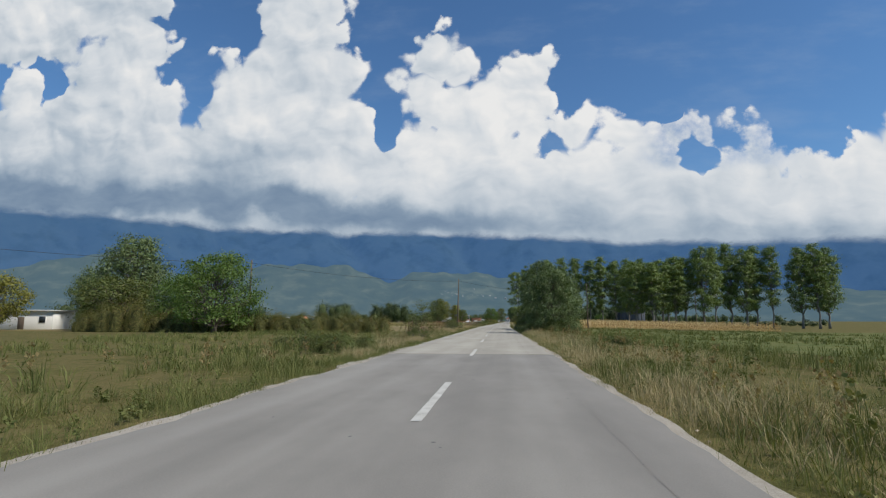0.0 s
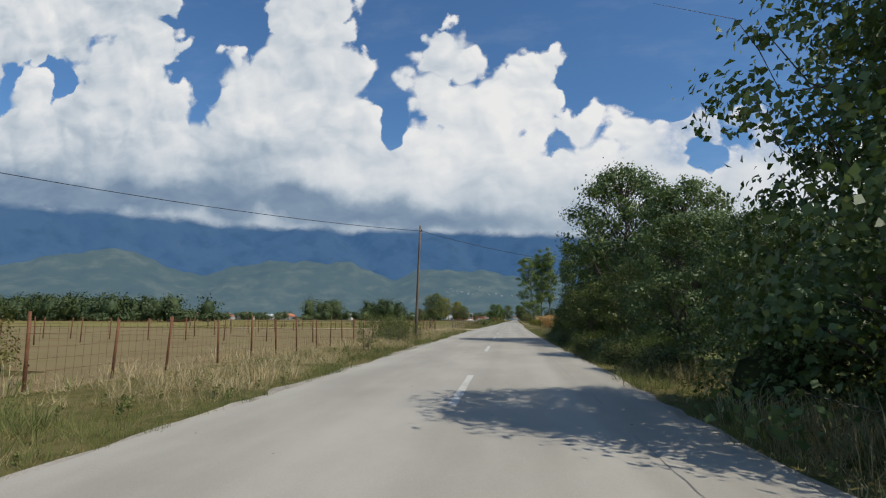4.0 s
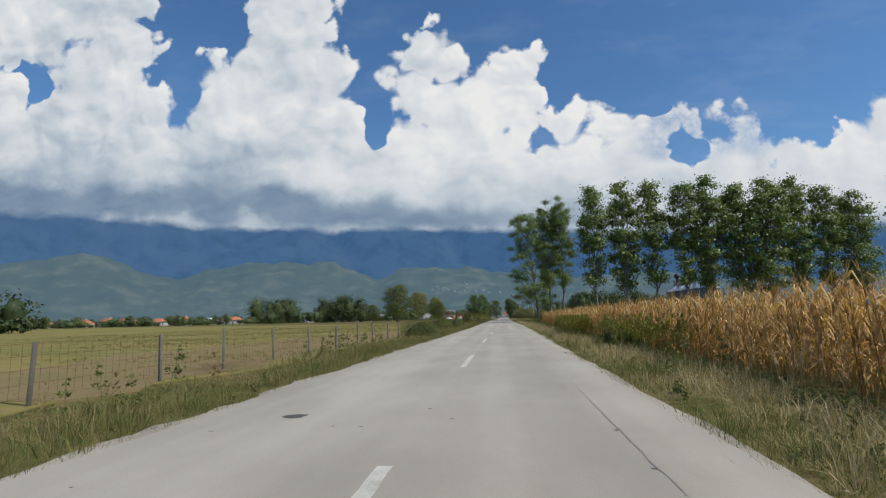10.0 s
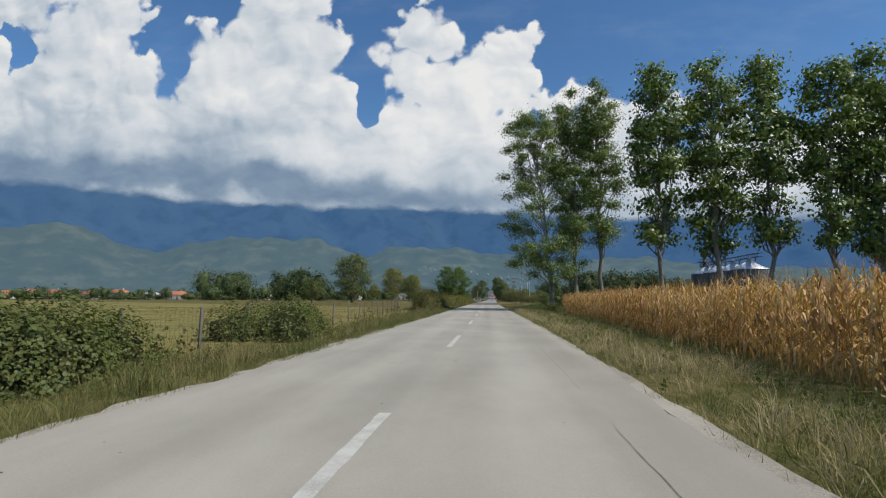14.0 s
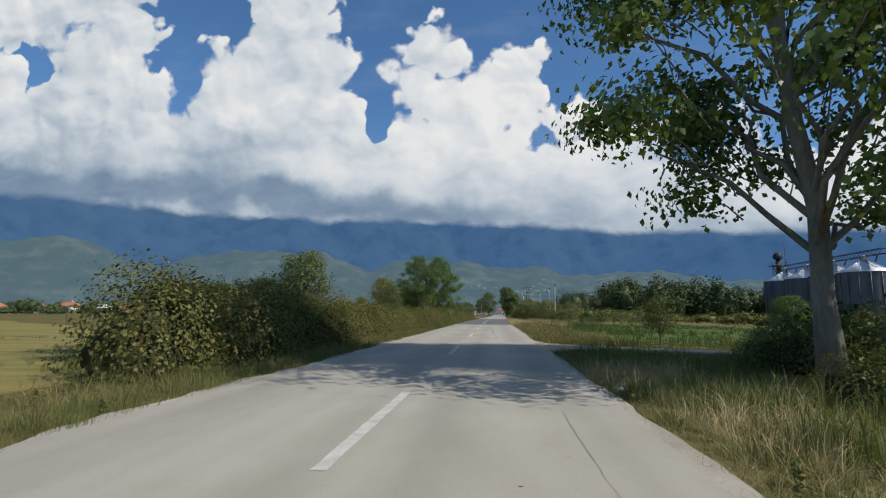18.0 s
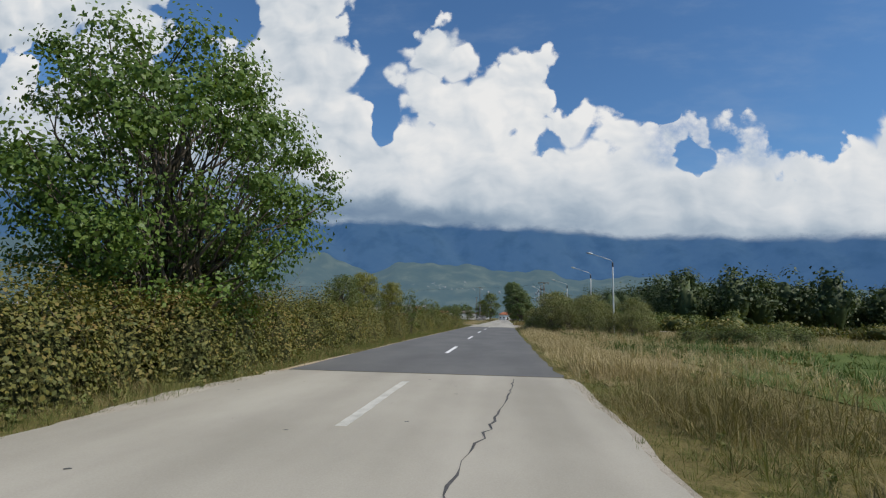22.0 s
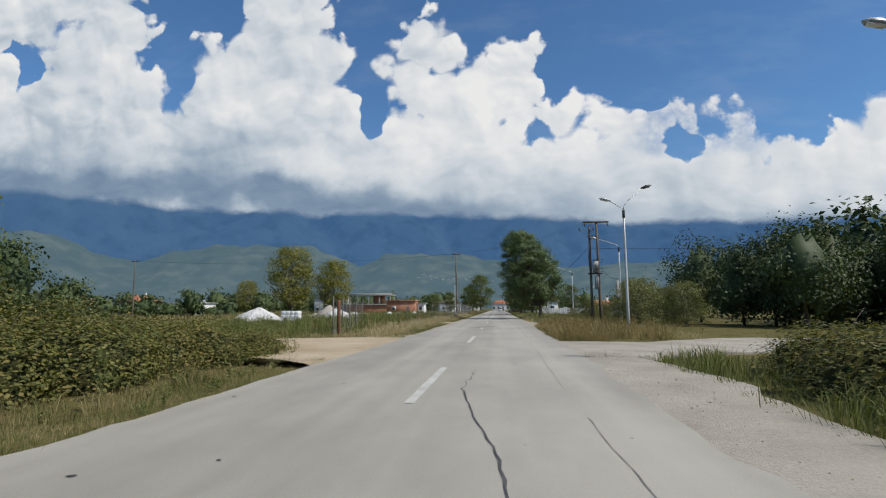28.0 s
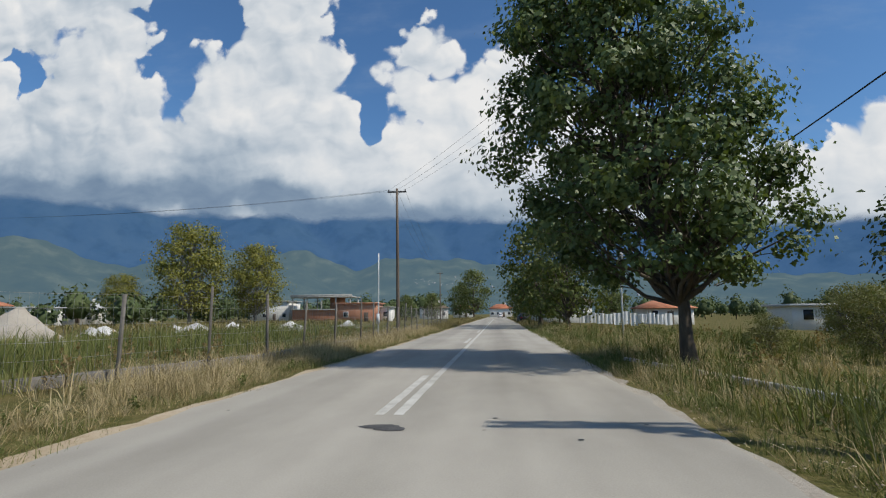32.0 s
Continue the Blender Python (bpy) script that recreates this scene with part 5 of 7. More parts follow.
def make_bramble(name, label, seed, length, height, width, leaf, mat, n):
    """A lumpy bramble bank along y, leaves over arching stems and a solid filler coloured dark for inner shade."""
    rng = np.random.default_rng(seed)
    root = thing(name, label, "hedge")
    k = max(4, int(length * 1.6))
    c = np.column_stack([rng.uniform(-0.25, 0.25, k) * width, np.linspace(-0.5, 0.5, k) * length * 0.86 + rng.normal(size=k) * 0.15, np.zeros(k)])
    r = np.column_stack([rng.uniform(0.36, 0.52, k) * width, rng.uniform(0.7, 1.15, k), rng.uniform(0.72, 1.05, k) * height])
    shade_core = Build()
    for ci, ri in zip(c, r):
        pr = [(0.92, 0.0), (0.95, 0.3), (0.8, 0.6), (0.45, 0.82), (0.02, 0.9)]
        shade_core.lathe([(a, b) for a, b in pr], 9)
        shade_core.v[-1] = shade_core.v[-1] * (ri * [0.68, 0.70, 0.72]) * (1 + rng.normal(size=(len(shade_core.v[-1]), 1)) * 0.10) + ci
    part("bramble_heart", shade_core.mesh("bramble_heart", "shade_core"), root)
    i = rng.integers(0, k, n)
    d = rng.normal(size=(n, 3))
    d[:, 2] = np.abs(d[:, 2])
    d /= np.linalg.norm(d, axis=1)[:, None]
    p = c[i] + d * r[i] * (0.74 + 0.30 * rng.uniform(0, 1, (n, 1)) ** 0.7 + np.minimum(np.abs(rng.normal(size=(n, 1))) ** 3 * 0.03, 0.14))
    p += 0.07 * np.sin(p[:, [1, 2, 0]] * 4.1 + seed) + 0.05 * np.sin(p[:, [2, 0, 1]] * 11.0 + 2 * seed)
    ok = p[:, 2] > 0.05
    v, q = leaves(rng, p[ok], leaf, 0.45, 0.0, d[ok])
    part("foliage", mesh_of("foliage", v, q, mat), root)
    st = Build()
    for s in range(int(length * 5)):
        j = rng.integers(0, k)
        a = rng.normal(size=3)
        a[2] = abs(a[2]) + 0.6
        a /= np.linalg.norm(a)
        top = c[j] + a * r[j] * rng.uniform(1.05, 1.3)
        st.tube(limb_path(rng, c[j] * [1, 1, 0] + a * [0.3, 0.3, 0], top, 0.3, 6), np.linspace(0.012, 0.004, 6), 3, False)
    part("canework", st.mesh("canework", "bark"), root)["kind"] = "stuff"
    return root


def put_row(root, spots):
    for k, (x, y, turn, sx, sy, sz) in enumerate(spots):
        m = Matrix.Translation((x, y, float(gz(x)) - 0.08)) @ Euler((0, 0, turn)).to_matrix().to_4x4() @ Matrix.Diagonal((sx, sy, sz, 1))
        if k == 0:
            root.matrix_basis = m
        else:
            copy_thing(root, m).matrix_basis = m


hedge_a = make_bramble("bramble_hedge", "overgrown green and yellowing bramble hedge", 161, 5.0, 2.1, 2.6, 0.072, "leaf_bramble", 15000)
hedge_b = make_bramble("bramble_hedge", "dense bramble hedge with reddish leaves", 162, 5.0, 2.3, 2.8, 0.072, "leaf_bramble", 15000)
mound_a = make_bramble("bramble_bush", "rounded bramble bush in the verge", 163, 2.6, 1.5, 2.2, 0.066, "leaf_bush", 9000)
green_h = make_bramble("bramble_bush", "low green bramble bush with a smooth outline", 164, 3.0, 1.4, 2.4, 0.066, "leaf_bush", 8500)
rh = np.random.default_rng(9)
row = lambda ys, x, sz: [(float(xc(y)) + x + rh.normal() * 0.25, y, rh.choice([0.0, math.pi]) + rh.normal() * 0.08, rh.uniform(0.85, 1.15), rh.uniform(0.95, 1.2), sz * float(np.interp(y, [262, 272, 280, 312, 318, 330, 338], [0.7, 0.74, 0.98, 1.1, 0.82, 0.92, 1.02])) * rh.uniform(0.85, 1.12)) for y in ys]
left_a = row(np.arange(270, 364, 8.4), -5.9, 1.0) + row([368.5, 373.0, 377.2], -6.5, 0.68) + row([381.2], -7.2, 0.42)
left_b = row(np.arange(274.2, 366, 8.4), -6.1, 0.95) + row([375.5], -9.4, 0.8)
big = [(-6.3, 247.5, 0.1, 1.25, 1.1, 1.3), (-6.8, 252.5, 3.2, 1.2, 1.1, 1.35)]
shade = [(-5.8, 257.0, 0.0, 1.1, 1.1, 1.0), (-6.2, 262.0, 3.1, 1.1, 1.1, 0.95), (-7.4, 268.0, 0.0, 1.0, 1.0, 0.9)]
bank = [(x, 66 + rh.normal() * 1.5, math.pi / 2 + rh.normal() * 0.1, 1.3, 1.1, rh.uniform(1.0, 1.35) * (1.4 if x < -33 else 1.0)) for x in np.arange(-16, -54, -4.6)]
bank_r = [(8.0, 367.0, -0.1, 1.0, 1.1, 0.55), (8.7, 371.8, -0.1, 1.1, 1.1, 0.58), (9.2, 376.4, -0.3, 1.1, 1.0, 0.52), (12.5, 369.0, 0.2, 1.3, 1.2, 0.8), (12.6, 378.0, -0.6, 1.2, 1.0, 0.62), (17.0, 376.0, 0.5, 1.4, 1.3, 0.9), (20.0, 375.0, 0.4, 1.4, 1.2, 1.1)]
put_row(hedge_a, left_a + big[:2] + [bank[k] for k in range(0, len(bank), 2)] + bank_r[:2])
put_row(hedge_b, left_b + shade + [bank[k] for k in range(1, len(bank), 2)] + bank_r[2:])
put_row(mound_a, [(-5.7, 169.6, 0.3, 1.0, 0.95, 0.95), (-6.7, 190.2, 0.0, 1.1, 1.2, 1.1), (-7.4, 193.4, 2.0, 1.1, 1.1, 0.95), (-6.3, 201.5, 2.0, 1.1, 1.1, 1.0), (-6.7, 204.6, 0.4, 1.0, 1.0, 0.85), (9.2, 101.5, 0.6, 1.1, 1.0, 0.9), (8.6, 104.5, 2.4, 1.1, 1.2, 0.85), (11.0, 106.0, 1.0, 1.2, 1.2, 0.8), (13.0, 103.0, 1.8, 1.3, 1.2, 0.9), (10.5, 110.0, 0.2, 0.9, 1.0, 0.6), (9.6, 250.0, 0.3, 0.9, 0.9, 0.95), (8.3, 243.6, 1.1, 0.7, 0.7, 0.75), (5.6, 58.6, 0.2, 1.2, 1.1, 1.2), (7.7, 59.4, 1.0, 1.3, 1.2, 1.4), (6.2, 62.6, 2.0, 1.2, 1.2, 1.3), (10.6, 247.4, 0.8, 1.0, 1.0, 1.3), (12.9, 248.8, 2.0, 1.2, 1.1, 1.45), (15.4, 248.2, 0.2, 1.2, 1.1, 1.4)])
put_row(green_h, [(-6.3, 24.0, 0.2, 0.9, 0.85, 0.62), (-7.6, 26.2, 1.2, 0.8, 0.8, 0.66), (-5.9, 27.2, 0.4, 0.6, 0.8, 0.5), (-9.3, 27.6, 2.0, 0.9, 0.9, 0.6), (8.6, 35.6, 0.6, 0.7, 0.7, 0.45), (-5.3, 171.6, 0.0, 0.4, 0.5, 0.5), (6.4, 171.0, 0.0, 0.6, 0.9, 0.9), (6.6, 177.0, 1.0, 0.5, 0.7, 0.7), (6.2, 154.0, 1.0, 0.55, 0.9, 0.75), (4.6, 70.0, 0.2, 0.8, 1.2, 0.7), (4.3, 76.0, 0.2, 0.8, 1.2, 0.75), (4.0, 82.2, 0.2, 0.7, 1.3, 0.7), (3.9, 86.0, 0.2, 0.6, 1.2, 0.6), (3.9, 89.6, 0.1, 0.6, 1.2, 0.6), (4.0, 93.0, 0.2, 0.65, 1.3, 0.6), (19.5, 330.0, 1.0, 1.6, 1.6, 1.1), (25.0, 334.0, 2.0, 1.7, 1.6, 1.2)])

# ---- maize ----
def scatter(name, label, category, shape_v, shape_f, spots, mat, tilt=0.08, seed=1):
    """One mesh of many small plants of one shape: spots are (x, y, z, scale)."""
    rng = np.random.default_rng(seed)
    n, k = len(spots), len(shape_v)
    a = rng.uniform(0, 2 * np.pi, n)
    c, s = np.cos(a)[:, None], np.sin(a)[:, None]
    v = shape_v[None] * spots[:, 3][:, None, None]
    x = v[..., 0] * c - v[..., 1] * s
    y = v[..., 0] * s + v[..., 1] * c
    z = v[..., 2]
    tx, ty = rng.normal(size=(n, 1)) * tilt, rng.normal(size=(n, 1)) * tilt
    out = np.stack([x + z * tx + spots[:, 0:1], y + z * ty + spots[:, 1:2], z + spots[:, 2:3]], -1).reshape(-1, 3)
    faces = [(f[None] + (np.arange(n) * k)[:, None, None]).reshape(-1, f.shape[1]) for f in shape_f]
    return tagged(new(name, mesh_of(name, out, faces, mat)), label, category, "", "stuff")


def maize_plant(seed, height=2.1, count=17):
    rng = np.random.default_rng(seed)
    v, f = [], []
    b = Build()
    b.tube([(0, 0, 0), (0.01, 0.0, height * 0.5), (0.0, 0.015, height * 0.93)], [0.014, 0.011, 0.006], 3, False)
    for k in range(count):
        z = height * (0.10 + 0.78 * k / count)
        a = k * math.pi + rng.normal() * 0.5
        l = rng.uniform(0.34, 0.62) * (1.15 - 0.5 * k / count)
        w = rng.uniform(0.013, 0.026)
        dx, dy = math.cos(a), math.sin(a)
        rise = rng.uniform(0.05, 0.28)
        drop = rng.uniform(0.15, 0.75)
        pts = [(0, 0), (l * 0.35, rise), (l * 0.7, rise - drop * 0.35), (l * 0.85, rise - drop)]
        ws = [0.5, 1.0, 0.8, 0.1]
        vv = []
        for (r, h), q in zip(pts, ws):
            for sgn in (-1, 1):
                vv.append((dx * r - dy * w * q * sgn, dy * r + dx * w * q * sgn, z + h + (0.012 if sgn > 0 else 0)))
        b.take(vv, [(0, 1, 3, 2), (2, 3, 5, 4), (4, 5, 7, 6)])
    for k in range(5):
        a = rng.uniform(0, 6.28)
        e = np.array([math.cos(a) * 0.10, math.sin(a) * 0.10, height + rng.uniform(0.02, 0.14)])
        s = np.array([0, 0, height * 0.9])
        b.take([s + [0.006, 0, 0], s - [0.006, 0, 0], e], (), [(0, 1, 2)])
    # an ear in its husk
    b.tube([(0.03, 0.0, height * 0.42), (0.09, 0.02, height * 0.5), (0.13, 0.03, height * 0.55)], [0.02, 0.032, 0.008], 4, False)
    return np.concatenate(b.v), [np.concatenate(b.f4), np.concatenate(b.f3)]


def maize_edge(y):
    return float(np.interp(y, [127, 150, 185, 205, 243], [6.4, 6.5, 6.8, 7.6, 9.2])) + float(xc(y)) * 0.6


rc = np.random.default_rng(21)
front, deep, hint = [], [], []
for r in range(0, 80):
    off = r * 0.72
    step = 0.24 if r < 4 else (0.55 if r < 10 else 1.6 if r < 24 else 2.6)
    y = 127.0 + rc.uniform(0, 0.3) + max(0.0, r - 8) * 0.0
    while y < 243.0 - (2.0 if r < 3 else 0.0):
        x = maize_edge(y) + off + rc.normal() * 0.06
        row_item = (x, y + rc.normal() * 0.05, float(gz(x)) - 0.08, rc.uniform(0.90, 1.06))
        if r < 4:
            front.append(row_item)
        elif r < 10 or y < 129:
            deep.append(row_item)
        else:
            hint.append(row_item)
        y += step if not (r >= 10 and y < 129) else 0.4
for k in range(3):
    pv, pf = maize_plant(30 + k)
    scatter("maize_crop", "ripe dry golden-brown maize plants in rows", "maize", pv, pf, np.array(front[k::3]), "corn", 0.07, 40 + k)
pv, pf = maize_plant(35, 2.1, 8)
scatter("maize_crop", "ripe dry maize standing deep in the field", "maize", pv, pf, np.array(deep), "corn", 0.07, 44)
hv, hf = maize_plant(36, 2.1, 5)
hint_v = hv * [2.6, 2.6, 1.0]
scatter("maize_crop", "ripe dry maize farther into the field", "maize", hint_v, hf, np.array(hint), "corn_tassel", 0.07, 45)

# ---- grass and weeds ----
rg = np.random.default_rng(77)
BARE = [(3.3, 4.7, 124.4, 128.6), (-60, -3.0, 119.0, 131.0), (3.0, 42, 255.9, 258.3), (-60, -2.0, 380.3, 390.6), (3.0, 4.9, 363.0, 381.0), (3.0, 38, 381.5, 387.6), (6.0, 38, 387.6, 389.6), (8.6, 38, 389.6, 392.6), (11.5, 38, 392.6, 394.5), (-24, -2, 415.4, 419.0), (3.0, 4.4, 406.0, 418.0), (3.0, 3.7, 418.0, 430.5), (3.0, 11.0, 409.5, 415.3)]


def sow(name, label, x0, x1, y0, y1, density, h0, h1, mat, seed, width=0.018, clump=1.2, lean=0.5, fall=0.0, edge=0.0):
    """Grass between two offsets from the road's middle; it thins out by clumps, and with fall away from the road."""
    rng = np.random.default_rng(seed)
    each = 15
    n = int(abs(x1 - x0) * (y1 - y0) * density * 4.3 / each)
    f = rng.uniform(0, 1, n)
    if fall:
        f = f ** (1 + fall)
    off = x0 + (x1 - x0) * f
    y = rng.uniform(y0, y1, n)
    x = off + xc(y)
    t = lump(None, x, y, clump, seed) + 0.6 * lump(None, x, y, clump * 0.3, seed + 3)
    keep = rng.uniform(-0.75, 0.6, n) < t
    keep &= (np.abs(off) < 6.3) | (rng.uniform(0, 1, n) < 0.22)
    keep &= np.abs(off) > 3.42 + 0.10 * lump(None, x * 0, y, 0.35, seed)
    for bx0, bx1, by0, by1 in BARE:
        wob = 0.3 * lump(None, x, y, 0.5, 2)
        keep &= ~((off > bx0 + wob) & (off < bx1 + wob) & (y > by0 + wob) & (y < by1 + wob))
    keep &= ~((off > 0) & (y > 126) & (y < 244) & (off > 6.0 + (y - 126) * 0.018))
    x, y, off, t = x[keep], y[keep], off[keep], t[keep]
    tall = (h0 + (h1 * 1.2 - h0) * rng.beta(1.3, 1.9, len(x))) * (0.5 + 0.95 * np.clip(t + 0.5, 0, 1))
    if edge:
        tall *= np.clip((np.abs(off) - 3.2) / edge, 0.25, 1.0)
    # each tuft spreads its blades outwards from its foot
    away = rng.uniform(0, 2 * np.pi, (len(x), each))
    reach = np.abs(rng.normal(size=(len(x), each))) * (0.045 + 0.13 * tall[:, None] + 1.2 * width)
    bx, by = (x[:, None] + np.cos(away) * reach).ravel(), (y[:, None] + np.sin(away) * reach).ravel()
    far = np.repeat(np.abs(off) >= 6.3, each)
    h = np.repeat(tall, each) * rng.uniform(0.45, 1.15, len(bx))
    base = np.column_stack([bx, by, gz(bx) - 0.09])
    w = width * rng.uniform(0.4, 1.0, len(bx)) * np.where(far, 1.2, 0.85)
    v, q, tr = blades(rng, base, h, w, lean * 1.5 + 0.15, away.ravel())
    ob = tagged(new(name, mesh_of(name, v, [q, tr], mat)), label, "grass", "", "stuff")
    return ob


# green fringe along the asphalt, dry grass behind it
sow("verge_grass", "short green grass fringe along the asphalt", -3.3, -4.8, -4, 480, 110, 0.08, 0.26, "verge_green", 201, 0.014, 1.0)
sow("verge_grass", "short green grass fringe along the asphalt", 3.3, 4.6, -4, 480, 110, 0.08, 0.26, "verge_green", 202, 0.014, 1.0)
sow("verge_turf", "short thick turf of the verge", -3.4, -7.5, -4, 470, 62, 0.05, 0.15, "verge_dry", 231, 0.017, 0.8, 0.9)
sow("verge_turf", "short thick turf of the verge", 3.4, 7.5, -4, 470, 62, 0.05, 0.15, "verge_green", 232, 0.017, 0.8, 0.9)
sow("tall_grass", "tall green and straw grass in the verge", -3.6, -9.0, -4, 60, 95, 0.15, 0.5, "verge_green", 203, 0.016, 1.5, 0.8, edge=1.2)
sow("tall_grass", "tall dry straw grass in the verge", -4.0, -9.0, 20, 126, 100, 0.15, 0.5, "straw", 204, 0.015, 1.5, 0.8, edge=1.2)
sow("tall_grass", "tall green and straw meadow grass", -8.0, -34.0, -4, 64, 26, 0.2, 0.45, "verge_green", 205, 0.03, 3.0)
sow("tall_grass", "tall dry roadside grass", 3.5, 8.0, -4, 62, 110, 0.16, 0.58, "straw", 206, 0.013, 1.2, 0.6, edge=1.2)
sow("tall_grass", "tall green roadside grass", 3.6, 16.0, -4, 62, 60, 0.2, 0.5, "verge_green", 207, 0.016, 1.6, edge=1.0)
sow("tall_grass", "green weedy fallow grass", 12.0, 60.0, 5, 124, 11, 0.18, 0.42, "verge_green", 208, 0.05, 4.0)
sow("tall_grass", "tall mixed roadside grass", 3.5, 7.5, 62, 130, 70, 0.15, 0.5, "verge_dry", 209, 0.015, 1.0, 0.8, edge=1.0)
sow("tall_grass", "green roadside grass", 3.5, 9.5, 96, 244, 70, 0.12, 0.38, "verge_green", 210, 0.015, 1.3, 0.9, edge=0.8)
sow("tall_grass", "dry straw roadside grass", 3.6, 6.0, 126, 250, 90, 0.12, 0.42, "straw", 211, 0.013, 1.1, 0.9, edge=0.9)
sow("tall_grass", "dry and green roadside grass", -3.5, -7.0, 126, 250, 70, 0.12, 0.4, "verge_green", 212, 0.014, 1.2, 0.9, edge=1.0)
sow("tall_grass", "dry straw roadside grass", -3.6, -6.8, 126, 270, 65, 0.12, 0.42, "verge_dry", 213, 0.013, 1.1, 0.9, edge=1.0)
sow("stubble", "short straw stubble of the mown field", -6.8, -60.0, 128, 262, 34, 0.05, 0.17, "verge_dry", 214, 0.035, 2.5, 0.9)
sow("stubble", "short green regrowth in the mown field", -6.8, -60.0, 128, 262, 20, 0.05, 0.15, "verge_green", 234, 0.035, 4.0, 0.9)
sow("tall_grass", "green shaded grass below the poplars", 3.4, 16.0, 240, 264, 110, 0.12, 0.42, "verge_green", 215, 0.02, 1.2, edge=0.8)
sow("tall_grass", "dry straw roadside grass", 3.5, 8.0, 260, 300, 110, 0.15, 0.52, "verge_dry", 216, 0.014, 1.2, 0.9, edge=1.0)
sow("tall_grass", "tall pinkish straw grass in the verge", 3.6, 12.0, 298, 362, 120, 0.2, 0.6, "straw", 230, 0.014, 1.0, 0.9, edge=1.0)
sow("lucerne_crop", "leafy green lucerne with weeds", 7.0, 34.0, 261, 338, 44, 0.15, 0.42, "lucerne_leaf", 217, 0.03, 3.0)
sow("tall_grass", "tall straw-coloured grass before the wood", 8.0, 45.0, 318, 362, 36, 0.25, 0.7, "straw", 218, 0.022, 2.2)
sow("tall_grass", "dry grass before the hedge", -3.5, -5.6, 262, 380, 100, 0.08, 0.3, "verge_dry", 219, 0.013, 1.0, edge=1.2)
sow("tall_grass", "green and dry grass below the scrub", 3.5, 12.0, 340, 366, 60, 0.2, 0.55, "verge_dry", 220, 0.018, 1.0, edge=1.0)
sow("tall_grass", "green grass on the bank", 5.0, 20.0, 363, 384, 50, 0.2, 0.5, "verge_green", 221, 0.022, 1.2)
sow("tall_grass", "tall reddish dry grass", 3.6, 9.5, 388, 412, 110, 0.3, 0.85, "weed_red", 222, 0.014, 0.9, 0.7, edge=1.0)
sow("tall_grass", "dry straw grass beside the village road", 3.6, 12.0, 392, 470, 80, 0.18, 0.55, "straw", 223, 0.016, 1.0, 0.8, edge=1.2)
sow("tall_grass", "green weeds beside the village road", 4.5, 18.0, 416, 470, 40, 0.2, 0.65, "verge_green", 224, 0.028, 1.0)
sow("tall_grass", "dry straw grass before the wire fence", -4.0, -8.5, 390.8, 470, 100, 0.15, 0.6, "straw", 225, 0.015, 1.0, 0.8, edge=1.6)
sow("tall_grass", "grey-green tall weeds behind the wire fence", -7.6, -22.0, 391, 470, 80, 0.3, 0.95, "verge_green", 226, 0.02, 0.9)
sow("tall_grass", "dry grass of the open plain", -22.0, -70.0, 395, 560, 3.0, 0.3, 0.7, "verge_dry", 227, 0.15, 5.0)
sow("tall_grass", "dry grass beside the far road", 3.8, 9.0, 470, 600, 24, 0.2, 0.6, "verge_dry", 228, 0.03, 2.0)
sow("tall_grass", "dry grass beside the far road", -4.0, -12.0, 470, 600, 24, 0.2, 0.6, "verge_dry", 229, 0.03, 2.0)


def weed(seed, h, leafy, size=0.085):
    """A tall branching weed stalk."""
    rng = np.random.default_rng(seed)
    b = Build()
    b.tube([(0, 0, 0), (0.02, 0.01, h * 0.5), (0.0, 0.03, h)], [0.008, 0.006, 0.003], 3, False)
    pts = []
    for k in range(6):
        z = h * rng.uniform(0.3, 0.95)
        a = rng.uniform(0, 6.28)
        l = 0.25 * h * (1.1 - z / h)
        e = np.array([math.cos(a) * l, math.sin(a) * l, z + l * 0.9])
        b.take([(0.004, 0, z), (-0.004, 0, z), e], (), [(0, 1, 2)])
        pts += [e * f + np.array([0, 0, z]) * (1 - f) for f in (0.5, 0.8, 1.0)]
    v, q = leaves(rng, np.repeat(np.array(pts), leafy, 0) + rng.normal(size=(len(pts) * leafy, 3)) * 0.025, size, 0.4)
    b.take(v, q)
    return np.concatenate(b.v), [np.concatenate(b.f4), np.concatenate(b.f3)]


def weeds(name, label, zones, mat, seed, h, leafy, size=0.085):
    rng = np.random.default_rng(seed)
    out = []
    for x0, x1, y0, y1, n in zones:
        off, y = x0 + (x1 - x0) * rng.uniform(0, 1, n), rng.uniform(y0, y1, n)
        ok = np.ones(n, bool)
        for bx0, bx1, by0, by1 in BARE:
            ok &= ~((off > bx0) & (off < bx1) & (y > by0) & (y < by1))
        off, y = off[ok], y[ok]
        x = off + xc(y)
        out.append(np.column_stack([x, y, gz(x) - 0.1, rng.uniform(0.6, 1.15, len(x))]))
    wv, wf = weed(seed, h, leafy, size)
    return scatter(name, label, "weeds", wv, wf, np.concatenate(out), mat, 0.12, seed + 1)


